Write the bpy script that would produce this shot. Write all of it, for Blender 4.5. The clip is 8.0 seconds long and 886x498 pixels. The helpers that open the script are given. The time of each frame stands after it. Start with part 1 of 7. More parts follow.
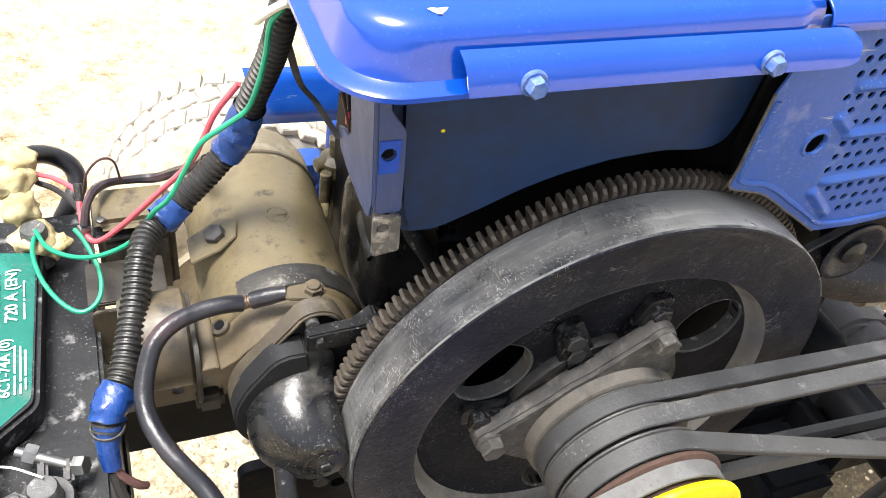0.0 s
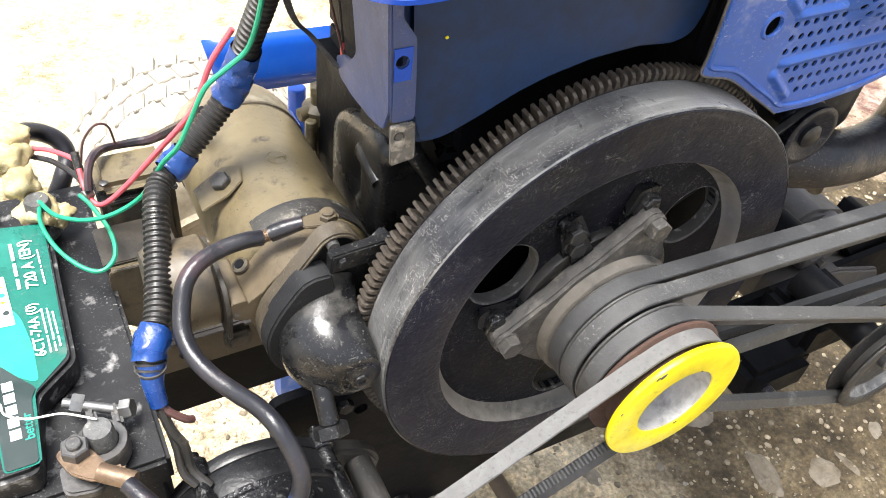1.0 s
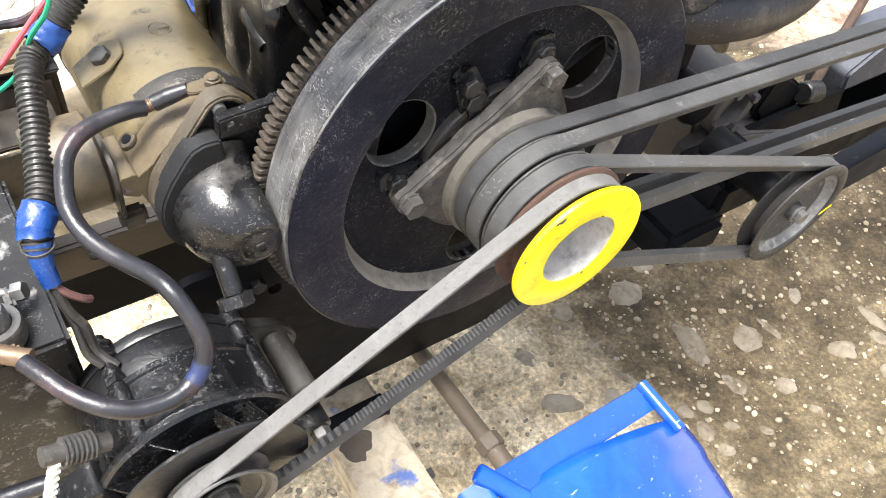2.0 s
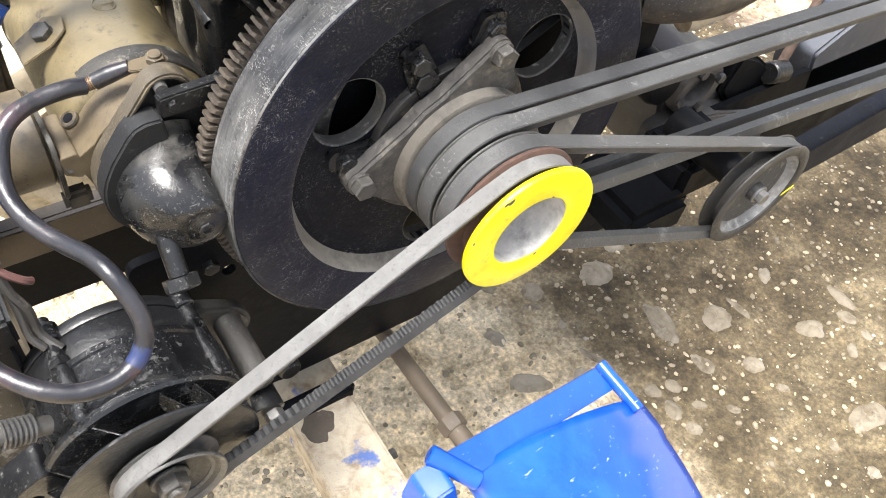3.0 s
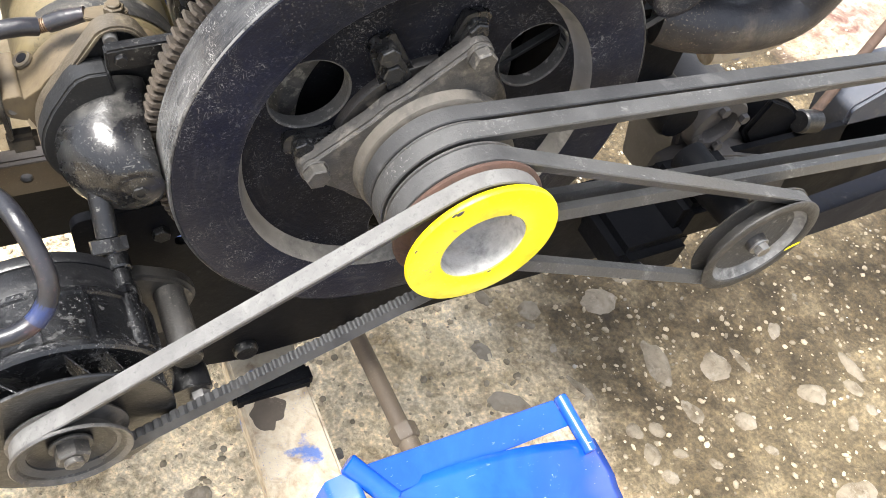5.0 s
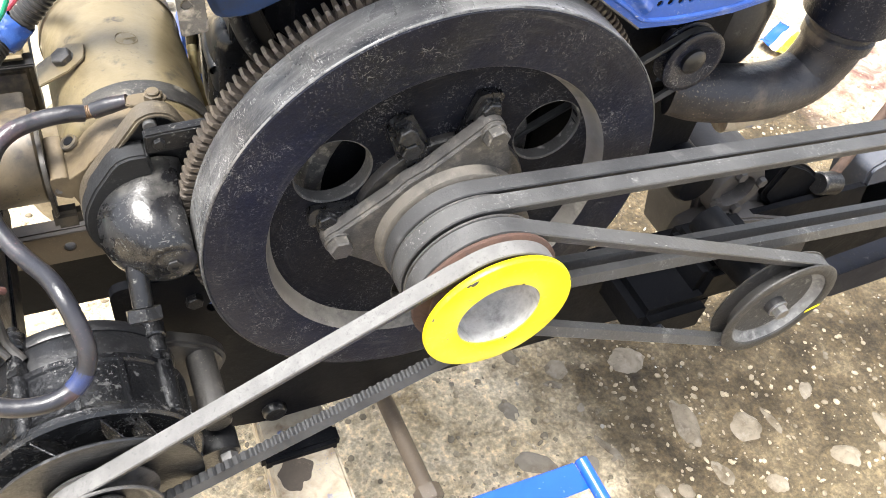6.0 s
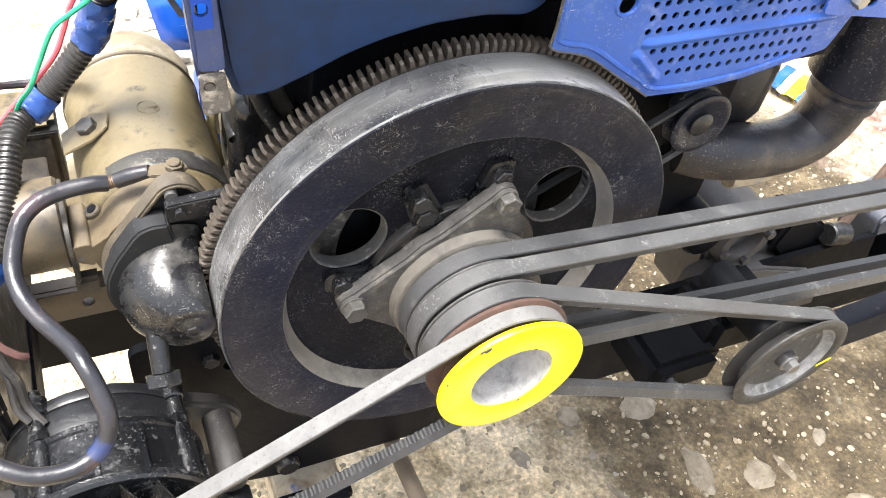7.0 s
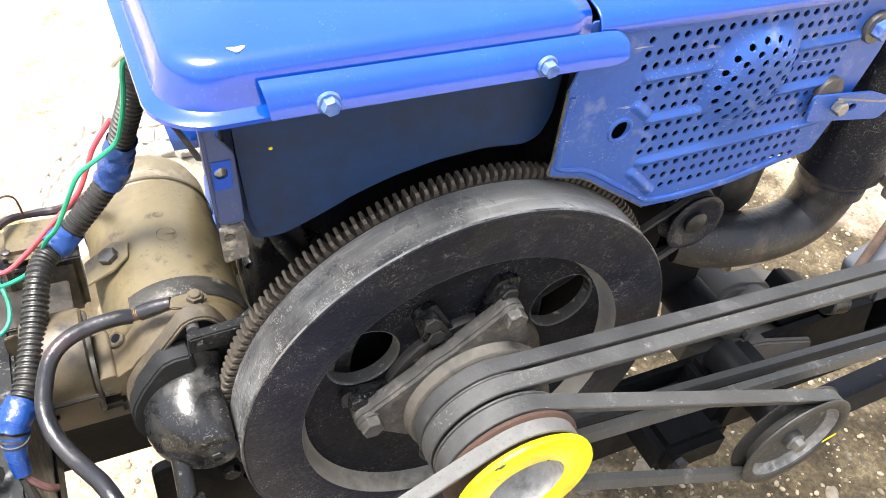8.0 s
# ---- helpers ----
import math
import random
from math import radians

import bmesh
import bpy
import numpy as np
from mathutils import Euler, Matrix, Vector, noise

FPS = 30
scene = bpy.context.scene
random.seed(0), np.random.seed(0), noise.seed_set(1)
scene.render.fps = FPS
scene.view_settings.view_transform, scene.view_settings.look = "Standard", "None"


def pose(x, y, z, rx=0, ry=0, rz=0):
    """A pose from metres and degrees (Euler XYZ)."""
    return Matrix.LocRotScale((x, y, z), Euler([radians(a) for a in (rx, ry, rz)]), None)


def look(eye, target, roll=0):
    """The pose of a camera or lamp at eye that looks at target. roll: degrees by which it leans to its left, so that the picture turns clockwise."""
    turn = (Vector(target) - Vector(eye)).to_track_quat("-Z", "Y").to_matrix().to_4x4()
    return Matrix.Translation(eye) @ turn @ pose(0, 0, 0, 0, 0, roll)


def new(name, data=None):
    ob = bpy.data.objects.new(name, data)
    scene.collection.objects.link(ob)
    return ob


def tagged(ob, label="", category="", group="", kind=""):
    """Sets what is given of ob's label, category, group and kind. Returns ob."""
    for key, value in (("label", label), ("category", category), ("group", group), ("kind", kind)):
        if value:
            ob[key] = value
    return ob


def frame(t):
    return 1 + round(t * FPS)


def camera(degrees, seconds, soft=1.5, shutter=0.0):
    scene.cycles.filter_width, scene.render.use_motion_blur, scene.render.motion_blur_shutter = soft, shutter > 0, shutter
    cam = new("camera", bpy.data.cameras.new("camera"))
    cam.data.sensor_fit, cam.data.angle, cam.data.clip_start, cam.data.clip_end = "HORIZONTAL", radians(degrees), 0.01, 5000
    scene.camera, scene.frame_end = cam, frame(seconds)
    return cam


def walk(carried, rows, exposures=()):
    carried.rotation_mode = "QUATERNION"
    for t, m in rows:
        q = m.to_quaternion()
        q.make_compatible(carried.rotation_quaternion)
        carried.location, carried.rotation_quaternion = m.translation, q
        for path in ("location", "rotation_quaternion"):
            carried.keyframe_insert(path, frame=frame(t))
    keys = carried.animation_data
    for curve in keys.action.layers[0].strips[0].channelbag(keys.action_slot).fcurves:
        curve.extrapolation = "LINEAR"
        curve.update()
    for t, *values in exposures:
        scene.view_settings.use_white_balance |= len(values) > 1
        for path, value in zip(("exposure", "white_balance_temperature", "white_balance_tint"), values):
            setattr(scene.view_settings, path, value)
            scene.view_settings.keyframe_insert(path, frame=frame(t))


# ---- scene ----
cam = camera(56.94, 8.0, soft=0.95)
PATH = [
    (0, (-0.2753, -0.2428, 1.0588), (0.4099, 1.0378, -0.3163), 11.81),
    (0.5, (-0.3148, -0.2602, 1.0727), (0.3921, 1.0187, -0.2928), 9.60),
    (1, (-0.3307, -0.2771, 1.0469), (0.4637, 0.9187, -0.3455), 8.78),
    (1.5, (-0.3264, -0.2988, 1.0281), (0.4871, 0.786, -0.4421), 9.39),
    (2, (-0.3139, -0.3151, 1.0181), (0.5349, 0.6851, -0.4916), 9.87),
    (2.2, (-0.3098, -0.3179, 1.0181), (0.5518, 0.6577, -0.5004), 10.32),
    (3.5, (-0.2821, -0.3261, 1.0182), (0.5756, 0.6139, -0.5248), 12.16),
    (4, (-0.2707, -0.3251, 1.0152), (0.5842, 0.6181, -0.5273), 15.41),
    (4.2, (-0.2614, -0.3256, 1.0051), (0.5899, 0.6203, -0.5378), 16.58),
    (5.3, (-0.2222, -0.3414, 1.0065), (0.5231, 0.6805, -0.5428), 16.01),
    (5.5, (-0.2243, -0.3444, 1.0175), (0.5077, 0.7141, -0.5135), 14.92),
    (6, (-0.2229, -0.3453, 1.0315), (0.5066, 0.7819, -0.4509), 12.66),
    (6.5, (-0.2202, -0.3405, 1.0381), (0.5116, 0.821, -0.4163), 11.98),
    (7, (-0.2247, -0.3351, 1.0525), (0.5001, 0.8594, -0.3784), 11.29),
    (7.5, (-0.2224, -0.326, 1.0733), (0.5055, 0.8959, -0.3328), 10.43),
    (8, (-0.2266, -0.3136, 1.1055), (0.513, 0.9536, -0.2537), 8.25),
]
walk(cam, [(t, look(eye, target, roll)) for t, eye, target, roll in PATH], exposures=[(0, 1.42), (0.6, 1.15), (1.0, 1.5), (1.4, 1.68), (3.5, 1.75), (5.5, 1.90), (6.5, 2.04), (7.2, 2.07), (7.6, 2.02), (8, 1.76)])

# ---- light ----
world = bpy.data.worlds.new("sky")
scene.world = world
world.use_nodes = True
_wn = world.node_tree.nodes
_sky = _wn.new("ShaderNodeTexSky")
_sky.sky_type = "NISHITA"
_sky.sun_disc = False
_sky.sun_elevation, _sky.sun_rotation = radians(74), radians(-90)
_sky.air_density, _sky.dust_density, _sky.ozone_density = 1.0, 4.0, 1.0
_wn["Background"].inputs["Strength"].default_value = 0.145
_soft = _wn.new("ShaderNodeHueSaturation")  # a thin high overcast
_soft.inputs["Saturation"].default_value = 0.42
world.node_tree.links.new(_sky.outputs[0], _soft.inputs["Color"])
world.node_tree.links.new(_soft.outputs[0], _wn["Background"].inputs["Color"])
sun_data = bpy.data.lights.new("sun", "SUN")
sun_data.energy, sun_data.angle, sun_data.color = 3.0, radians(22), (1.0, 0.98, 0.945)
sun = new("sun", sun_data)
sun.matrix_world = look((-1.2, 0.0, 4.5), (0, 0, 0.3))

# ---- materials ----


def shader(name, col, rough=0.6, metal=0.0, other=None, blotch=18.0, mixat=(0.4, 0.65), dust=None, dust_scale=90.0, dust_at=(0.55, 0.75),
           bump=0.15, bump_scale=300.0, scratch=None, coat=0.0, rough2=None, islands=0.0, fine_scratch=None, spec=0.5):
    """Paint or bare surface: base colour, blotches of another, specks of dust, scratches and fine relief, in metres."""
    m = bpy.data.materials.new(name)
    m.use_nodes = True
    nt = m.node_tree
    nd, ln = nt.nodes, nt.links
    p = nd["Principled BSDF"]
    p.inputs["Metallic"].default_value = metal
    p.inputs["Roughness"].default_value = rough
    p.inputs["Coat Weight"].default_value = coat
    p.inputs["Specular IOR Level"].default_value = spec
    p.inputs["Coat Roughness"].default_value = 0.12
    co = nd.new("ShaderNodeTexCoord").outputs["Object"]

    def tex(scale, detail=5.0, dist=0.0, stretch=None):
        n = nd.new("ShaderNodeTexNoise")
        n.inputs["Scale"].default_value, n.inputs["Detail"].default_value, n.inputs["Distortion"].default_value = scale, detail, dist
        n.inputs["Roughness"].default_value = 0.62
        if stretch:
            mp = nd.new("ShaderNodeMapping")
            mp.inputs["Scale"].default_value = stretch
            mp.inputs["Rotation"].default_value = (0.4, 0.7, 0.3)
            ln.new(co, mp.inputs[0])
            ln.new(mp.outputs[0], n.inputs["Vector"])
        else:
            ln.new(co, n.inputs["Vector"])
        return n.outputs["Fac"]

    def ramp(src, lo, hi):
        r = nd.new("ShaderNodeMapRange")
        r.inputs["From Min"].default_value, r.inputs["From Max"].default_value = lo, hi
        ln.new(src, r.inputs["Value"])
        return r.outputs[0]

    def blend(fac, a, b):
        x = nd.new("ShaderNodeMix")
        x.data_type = "RGBA"
        ln.new(fac, x.inputs["Factor"])
        for val, sock in ((a, x.inputs["A"]), (b, x.inputs["B"])):
            if isinstance(val, tuple):
                sock.default_value = (*val, 1)
            else:
                ln.new(val, sock)
        return x.outputs["Result"]

    cur = col
    other = other or tuple(c * 0.72 for c in col)
    f1 = ramp(tex(blotch, 6.0, 0.6), *mixat)
    cur = blend(f1, cur, other)
    fine = tex(bump_scale * 0.4, 4.0)
    cur = blend(ramp(fine, 0.35, 0.8), cur, tuple(min(1, c * 1.2 + 0.0012) for c in col)) if not islands else cur
    if islands:
        g = nd.new("ShaderNodeNewGeometry").outputs["Random Per Island"]
        hs = nd.new("ShaderNodeHueSaturation")
        ln.new(ramp(g, 0.0, 1.0), hs.inputs["Value"])
        hs.inputs["Saturation"].default_value = 0.95
        mr = nd.new("ShaderNodeMapRange")
        mr.inputs["To Min"].default_value, mr.inputs["To Max"].default_value = 1 - islands, 1 + islands
        ln.new(g, mr.inputs["Value"])
        ln.new(mr.outputs[0], hs.inputs["Value"])
        ln.new(cur, hs.inputs["Color"])
        cur = hs.outputs[0]
    if dust:
        cur = blend(ramp(tex(dust_scale, 9.0, 0.15), *dust_at), cur, dust)
        # fine specks, thicker in some places than in others
        s = nd.new("ShaderNodeMath")
        s.operation = "MULTIPLY"
        ln.new(ramp(tex(520, 3.0), 0.60, 0.68), s.inputs[0])
        ln.new(ramp(tex(26, 5.0), 0.44, 0.66), s.inputs[1])
        cur = blend(s.outputs[0], cur, dust)
    if scratch:
        s = nd.new("ShaderNodeMath")
        s.operation = "MULTIPLY"
        ln.new(ramp(tex(60, 3.0, 0.4, (0.35, 6.0, 6.0)), 0.66, 0.70), s.inputs[0])
        ln.new(ramp(tex(30, 2.0), 0.5, 0.6), s.inputs[1])
        cur = blend(s.outputs[0], cur, scratch)
    if fine_scratch:
        # short hair-like scuffs in two directions
        for turn, st in ((0.3, (1.0, 3.6, 1.2)), (1.9, (3.2, 1.1, 1.0)), (1.0, (1.0, 1.0, 3.4))):
            s = nd.new("ShaderNodeMath")
            s.operation = "MULTIPLY"
            ln.new(ramp(tex(150, 5.0, 2.6, st), 0.605, 0.655), s.inputs[0])
            ln.new(ramp(tex(38, 3.0), 0.48, 0.62), s.inputs[1])
            cur = blend(s.outputs[0], cur, fine_scratch)
    if isinstance(cur, tuple):
        p.inputs["Base Color"].default_value = (*cur, 1)
    else:
        ln.new(cur, p.inputs["Base Color"])
    rr = nd.new("ShaderNodeMapRange")
    rr.inputs["To Min"].default_value, rr.inputs["To Max"].default_value = rough, rough2 if rough2 is not None else min(1, rough + 0.2)
    ln.new(f1, rr.inputs["Value"])
    ln.new(rr.outputs[0], p.inputs["Roughness"])
    if bump:
        b = nd.new("ShaderNodeBump")
        b.inputs["Strength"].default_value, b.inputs["Distance"].default_value = bump, 0.002
        ln.new(tex(bump_scale, 6.0), b.inputs["Height"])
        ln.new(b.outputs[0], p.inputs["Normal"])
    return m


BLUE = shader("blue_gloss_paint", (0.0022, 0.046, 0.335), 0.14, other=(0.004, 0.056, 0.335), blotch=9, dust=(0.02, 0.10, 0.38), dust_scale=60, dust_at=(0.76, 0.9), bump=0.02, bump_scale=40, spec=0.5, rough2=0.2, coat=0.5)
BLUE_DULL = shader("blue_dull_paint", (0.015, 0.068, 0.315), 0.38, other=(0.030, 0.088, 0.300), blotch=14, dust=(0.20, 0.24, 0.38), dust_scale=40, dust_at=(0.57, 0.80), bump=0.10, scratch=(0.28, 0.30, 0.38), spec=0.45)
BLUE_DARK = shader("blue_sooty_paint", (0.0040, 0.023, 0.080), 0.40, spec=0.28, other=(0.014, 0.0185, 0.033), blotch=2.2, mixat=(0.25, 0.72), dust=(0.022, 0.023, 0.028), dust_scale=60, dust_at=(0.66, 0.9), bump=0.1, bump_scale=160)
BLUE_FADED = shader("blue_worn_paint", (0.005, 0.055, 0.35), 0.16, other=(0.016, 0.098, 0.43), blotch=9, bump=0.14, bump_scale=30, scratch=(0.24, 0.31, 0.44), rough2=0.28)
BLACK = shader("black_chipped_paint", (0.005, 0.0065, 0.013), 0.30, other=(0.011, 0.0125, 0.020), blotch=11, dust=(0.12, 0.12, 0.118), dust_scale=260, dust_at=(0.60, 0.80), bump=0.34, bump_scale=240, rough2=0.44, fine_scratch=(0.19, 0.19, 0.192), spec=0.27)
GREASY_BLACK = shader("greasy_black_iron", (0.0045, 0.0048, 0.0058), 0.25, other=(0.014, 0.0145, 0.016), blotch=60, mixat=(0.45, 0.65), dust=(0.075, 0.078, 0.086), dust_scale=150, dust_at=(0.62, 0.76), bump=0.8, bump_scale=150, rough2=0.45)
BLACK_DUSTY = shader("black_dusty_paint", (0.006, 0.0062, 0.0072), 0.28, other=(0.017, 0.0165, 0.016), blotch=16, mixat=(0.45, 0.7), dust=(0.23, 0.222, 0.205), dust_scale=190, dust_at=(0.60, 0.78), bump=0.32, bump_scale=230, scratch=(0.08, 0.08, 0.08), spec=0.42)
ALT_BLACK = shader("dusty_gloss_black_casting", (0.0055, 0.0057, 0.0065), 0.17, other=(0.021, 0.0213, 0.022), blotch=34, mixat=(0.46, 0.66), dust=(0.15, 0.148, 0.144), dust_scale=90, dust_at=(0.58, 0.80), bump=0.6, bump_scale=130, rough2=0.34)
STATOR_BLACK = shader("dull_black_stator", (0.0055, 0.0058, 0.007), 0.3, other=(0.012, 0.012, 0.013), blotch=24, dust=(0.07, 0.069, 0.066), dust_scale=120, dust_at=(0.62, 0.82), bump=0.35, bump_scale=160)
FAN_BLACK = shader("sooty_black_fan_steel", (0.0055, 0.0058, 0.0068), 0.34, other=(0.013, 0.0132, 0.0138), blotch=20, dust=(0.095, 0.094, 0.091), dust_scale=90, dust_at=(0.59, 0.80), bump=0.3, bump_scale=200)
EAR_IRON = shader("dusty_brown_ear_iron", (0.048, 0.039, 0.028), 0.42, other=(0.080, 0.064, 0.042), blotch=40, dust=(0.17, 0.145, 0.10), dust_scale=60, dust_at=(0.56, 0.74), bump=0.5, bump_scale=160)
EDGE_RING = shader("sooty_worn_ring", (0.020, 0.019, 0.018), 0.45, other=(0.062, 0.057, 0.048), blotch=22, mixat=(0.46, 0.62), dust=(0.24, 0.22, 0.18), dust_scale=40, dust_at=(0.57, 0.70), bump=0.3, bump_scale=200)
EAR_DARK = shader("dusty_dark_bracket_iron", (0.022, 0.021, 0.020), 0.5, other=(0.040, 0.037, 0.033), blotch=40, dust=(0.11, 0.10, 0.085), dust_scale=60, dust_at=(0.56, 0.76), bump=0.35, bump_scale=200)
RING_BLACK = shader("matt_black_ring", (0.0075, 0.008, 0.009), 0.55, other=(0.014, 0.014, 0.0145), blotch=30, dust=(0.06, 0.06, 0.06), dust_scale=90, dust_at=(0.62, 0.8), bump=0.2, spec=0.35)
NOSE_BLACK = shader("black_nose_paint", (0.006, 0.006, 0.0068), 0.22, other=(0.020, 0.020, 0.020), blotch=22, mixat=(0.44, 0.62), dust=(0.12, 0.115, 0.104), dust_scale=18, dust_at=(0.52, 0.72), bump=0.35, bump_scale=70, rough2=0.36, scratch=(0.10, 0.097, 0.09))
BLACK_DEEP = shader("black_oily_metal", (0.0032, 0.0036, 0.0050), 0.45, other=(0.006, 0.0064, 0.0080), blotch=16, dust=(0.020, 0.020, 0.020), dust_scale=60, dust_at=(0.64, 0.8), bump=0.25, bump_scale=140, spec=0.08)
BLACK_GLOSS = shader("black_gloss_paint", (0.0055, 0.0056, 0.006), 0.2, other=(0.013, 0.013, 0.0135), blotch=20, mixat=(0.45, 0.66), dust=(0.06, 0.058, 0.055), dust_scale=60, dust_at=(0.64, 0.84), bump=0.14, bump_scale=120, spec=0.3)
GRAPHITE = shader("grey_dirty_casting", (0.052, 0.049, 0.050), 0.55, spec=0.4, other=(0.072, 0.068, 0.066), blotch=25, dust=(0.15, 0.14, 0.12), dust_scale=90, dust_at=(0.62, 0.8), bump=0.25, bump_scale=200)
RUBBER = shader("grey_worn_rubber", (0.024, 0.0243, 0.0255), 0.48, other=(0.042, 0.042, 0.043), blotch=9, mixat=(0.42, 0.62), dust=(0.10, 0.099, 0.097), dust_scale=34, dust_at=(0.58, 0.80), bump=0.3, bump_scale=240)
RUBBER_STREAK = shader("streaky_worn_rubber", (0.034, 0.034, 0.0345), 0.48, other=(0.062, 0.0615, 0.061), blotch=9, mixat=(0.42, 0.62), dust=(0.20, 0.197, 0.19), dust_scale=26, dust_at=(0.60, 0.76), bump=0.3, bump_scale=260, scratch=(0.22, 0.216, 0.21))
RUBBER_PALE = shader("chalky_worn_rubber", (0.082, 0.080, 0.078), 0.6, other=(0.135, 0.133, 0.129), blotch=60, mixat=(0.40, 0.64), dust=(0.062, 0.061, 0.06), dust_scale=300, dust_at=(0.56, 0.70), bump=0.25, bump_scale=300)
CABLE = shader("black_worn_cable", (0.010, 0.0103, 0.0135), 0.28, other=(0.024, 0.0225, 0.027), blotch=30, mixat=(0.46, 0.68), dust=(0.105, 0.050, 0.057), dust_scale=9, dust_at=(0.53, 0.70), bump=0.35, bump_scale=120)
CONDUIT = shader("black_conduit_plastic", (0.014, 0.0135, 0.0135), 0.38, other=(0.03, 0.027, 0.024), blotch=40, dust=(0.15, 0.13, 0.1), dust_scale=90, dust_at=(0.62, 0.8), bump=0.05)
YELLOW = shader("yellow_paint", (0.80, 0.68, 0.003), 0.3, other=(0.66, 0.54, 0.006), blotch=40, dust=(0.42, 0.36, 0.07), dust_scale=120, dust_at=(0.64, 0.8), bump=0.1, bump_scale=160)
TAN = shader("tan_paint", (0.136, 0.109, 0.060), 0.33, other=(0.088, 0.069, 0.041), blotch=15, mixat=(0.46, 0.66), dust=(0.026, 0.021, 0.016), dust_scale=24, dust_at=(0.570, 0.640), bump=0.16, bump_scale=120, scratch=(0.06, 0.045, 0.032))
TAN_RUSTY = shader("rust_stained_tan_paint", (0.150, 0.124, 0.078), 0.4, other=(0.090, 0.042, 0.019), blotch=26, mixat=(0.50, 0.62), dust=(0.26, 0.235, 0.18), dust_scale=30, dust_at=(0.55, 0.66), bump=0.3, bump_scale=120, scratch=(0.05, 0.03, 0.02))
TAN_BROWN = shader("brown_tan_casting", (0.108, 0.083, 0.050), 0.4, other=(0.055, 0.042, 0.028), blotch=22, mixat=(0.46, 0.64), dust=(0.03, 0.025, 0.02), dust_scale=44, dust_at=(0.57, 0.68), bump=0.3, bump_scale=110)
TAN_RIM = shader("pale_muddy_rim_paint", (0.34, 0.295, 0.215), 0.6, other=(0.24, 0.20, 0.135), blotch=16, dust=(0.14, 0.115, 0.08), dust_scale=40, dust_at=(0.58, 0.74), bump=0.2)
TAN_DARK = shader("tan_grimy_paint", (0.092, 0.071, 0.043), 0.42, other=(0.030, 0.025, 0.020), blotch=16, mixat=(0.44, 0.62), dust=(0.022, 0.019, 0.017), dust_scale=42, dust_at=(0.55, 0.66), bump=0.18, bump_scale=150)


def turned(name, base, film, streak, axis, lit_way, gloss, spec, streaky=0.8):
    """Black paint on a turned part: a patchy dust film, streaks that run round the axis, fine scratches; one side
    painted lighter, as by light.
    """
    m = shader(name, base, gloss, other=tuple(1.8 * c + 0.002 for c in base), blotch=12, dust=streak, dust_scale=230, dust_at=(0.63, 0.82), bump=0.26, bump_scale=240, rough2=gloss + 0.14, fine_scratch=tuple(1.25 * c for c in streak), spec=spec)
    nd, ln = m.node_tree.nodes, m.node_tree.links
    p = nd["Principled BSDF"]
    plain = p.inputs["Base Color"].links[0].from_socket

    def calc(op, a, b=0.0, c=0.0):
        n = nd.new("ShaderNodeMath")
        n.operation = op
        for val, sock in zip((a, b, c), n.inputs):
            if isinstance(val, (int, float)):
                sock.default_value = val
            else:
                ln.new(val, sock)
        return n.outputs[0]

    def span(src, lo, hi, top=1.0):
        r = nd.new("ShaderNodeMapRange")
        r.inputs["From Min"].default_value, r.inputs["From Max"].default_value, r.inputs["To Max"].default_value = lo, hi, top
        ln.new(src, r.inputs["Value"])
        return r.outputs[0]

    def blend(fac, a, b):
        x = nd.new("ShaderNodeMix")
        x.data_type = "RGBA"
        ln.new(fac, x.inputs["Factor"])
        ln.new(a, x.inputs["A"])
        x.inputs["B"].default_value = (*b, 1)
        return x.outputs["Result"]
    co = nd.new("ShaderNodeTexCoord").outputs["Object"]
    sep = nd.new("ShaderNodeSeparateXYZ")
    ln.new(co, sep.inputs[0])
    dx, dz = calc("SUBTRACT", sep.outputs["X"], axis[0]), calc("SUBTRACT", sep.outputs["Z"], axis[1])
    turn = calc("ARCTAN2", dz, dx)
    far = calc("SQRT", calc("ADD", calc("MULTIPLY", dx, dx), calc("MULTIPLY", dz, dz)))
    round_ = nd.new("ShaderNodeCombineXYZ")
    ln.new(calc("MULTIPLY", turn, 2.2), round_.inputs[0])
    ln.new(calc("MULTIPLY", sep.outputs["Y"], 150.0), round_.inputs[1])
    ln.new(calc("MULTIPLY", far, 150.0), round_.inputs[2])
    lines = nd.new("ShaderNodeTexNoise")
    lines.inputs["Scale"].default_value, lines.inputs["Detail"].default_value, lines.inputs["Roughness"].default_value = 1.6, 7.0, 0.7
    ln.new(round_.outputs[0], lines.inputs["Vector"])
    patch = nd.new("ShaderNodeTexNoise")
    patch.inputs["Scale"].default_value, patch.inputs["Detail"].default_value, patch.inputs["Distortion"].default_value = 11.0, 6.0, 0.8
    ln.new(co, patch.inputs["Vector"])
    # steady gain across the part: light put into the colour
    side = calc("ADD", calc("MULTIPLY", dx, lit_way[0]), calc("MULTIPLY", dz, lit_way[1]))
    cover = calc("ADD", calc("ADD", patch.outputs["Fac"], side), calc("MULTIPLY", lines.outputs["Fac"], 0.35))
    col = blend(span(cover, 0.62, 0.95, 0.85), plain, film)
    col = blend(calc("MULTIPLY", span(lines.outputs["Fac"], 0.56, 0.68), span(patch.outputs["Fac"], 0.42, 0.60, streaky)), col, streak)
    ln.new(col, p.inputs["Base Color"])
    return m


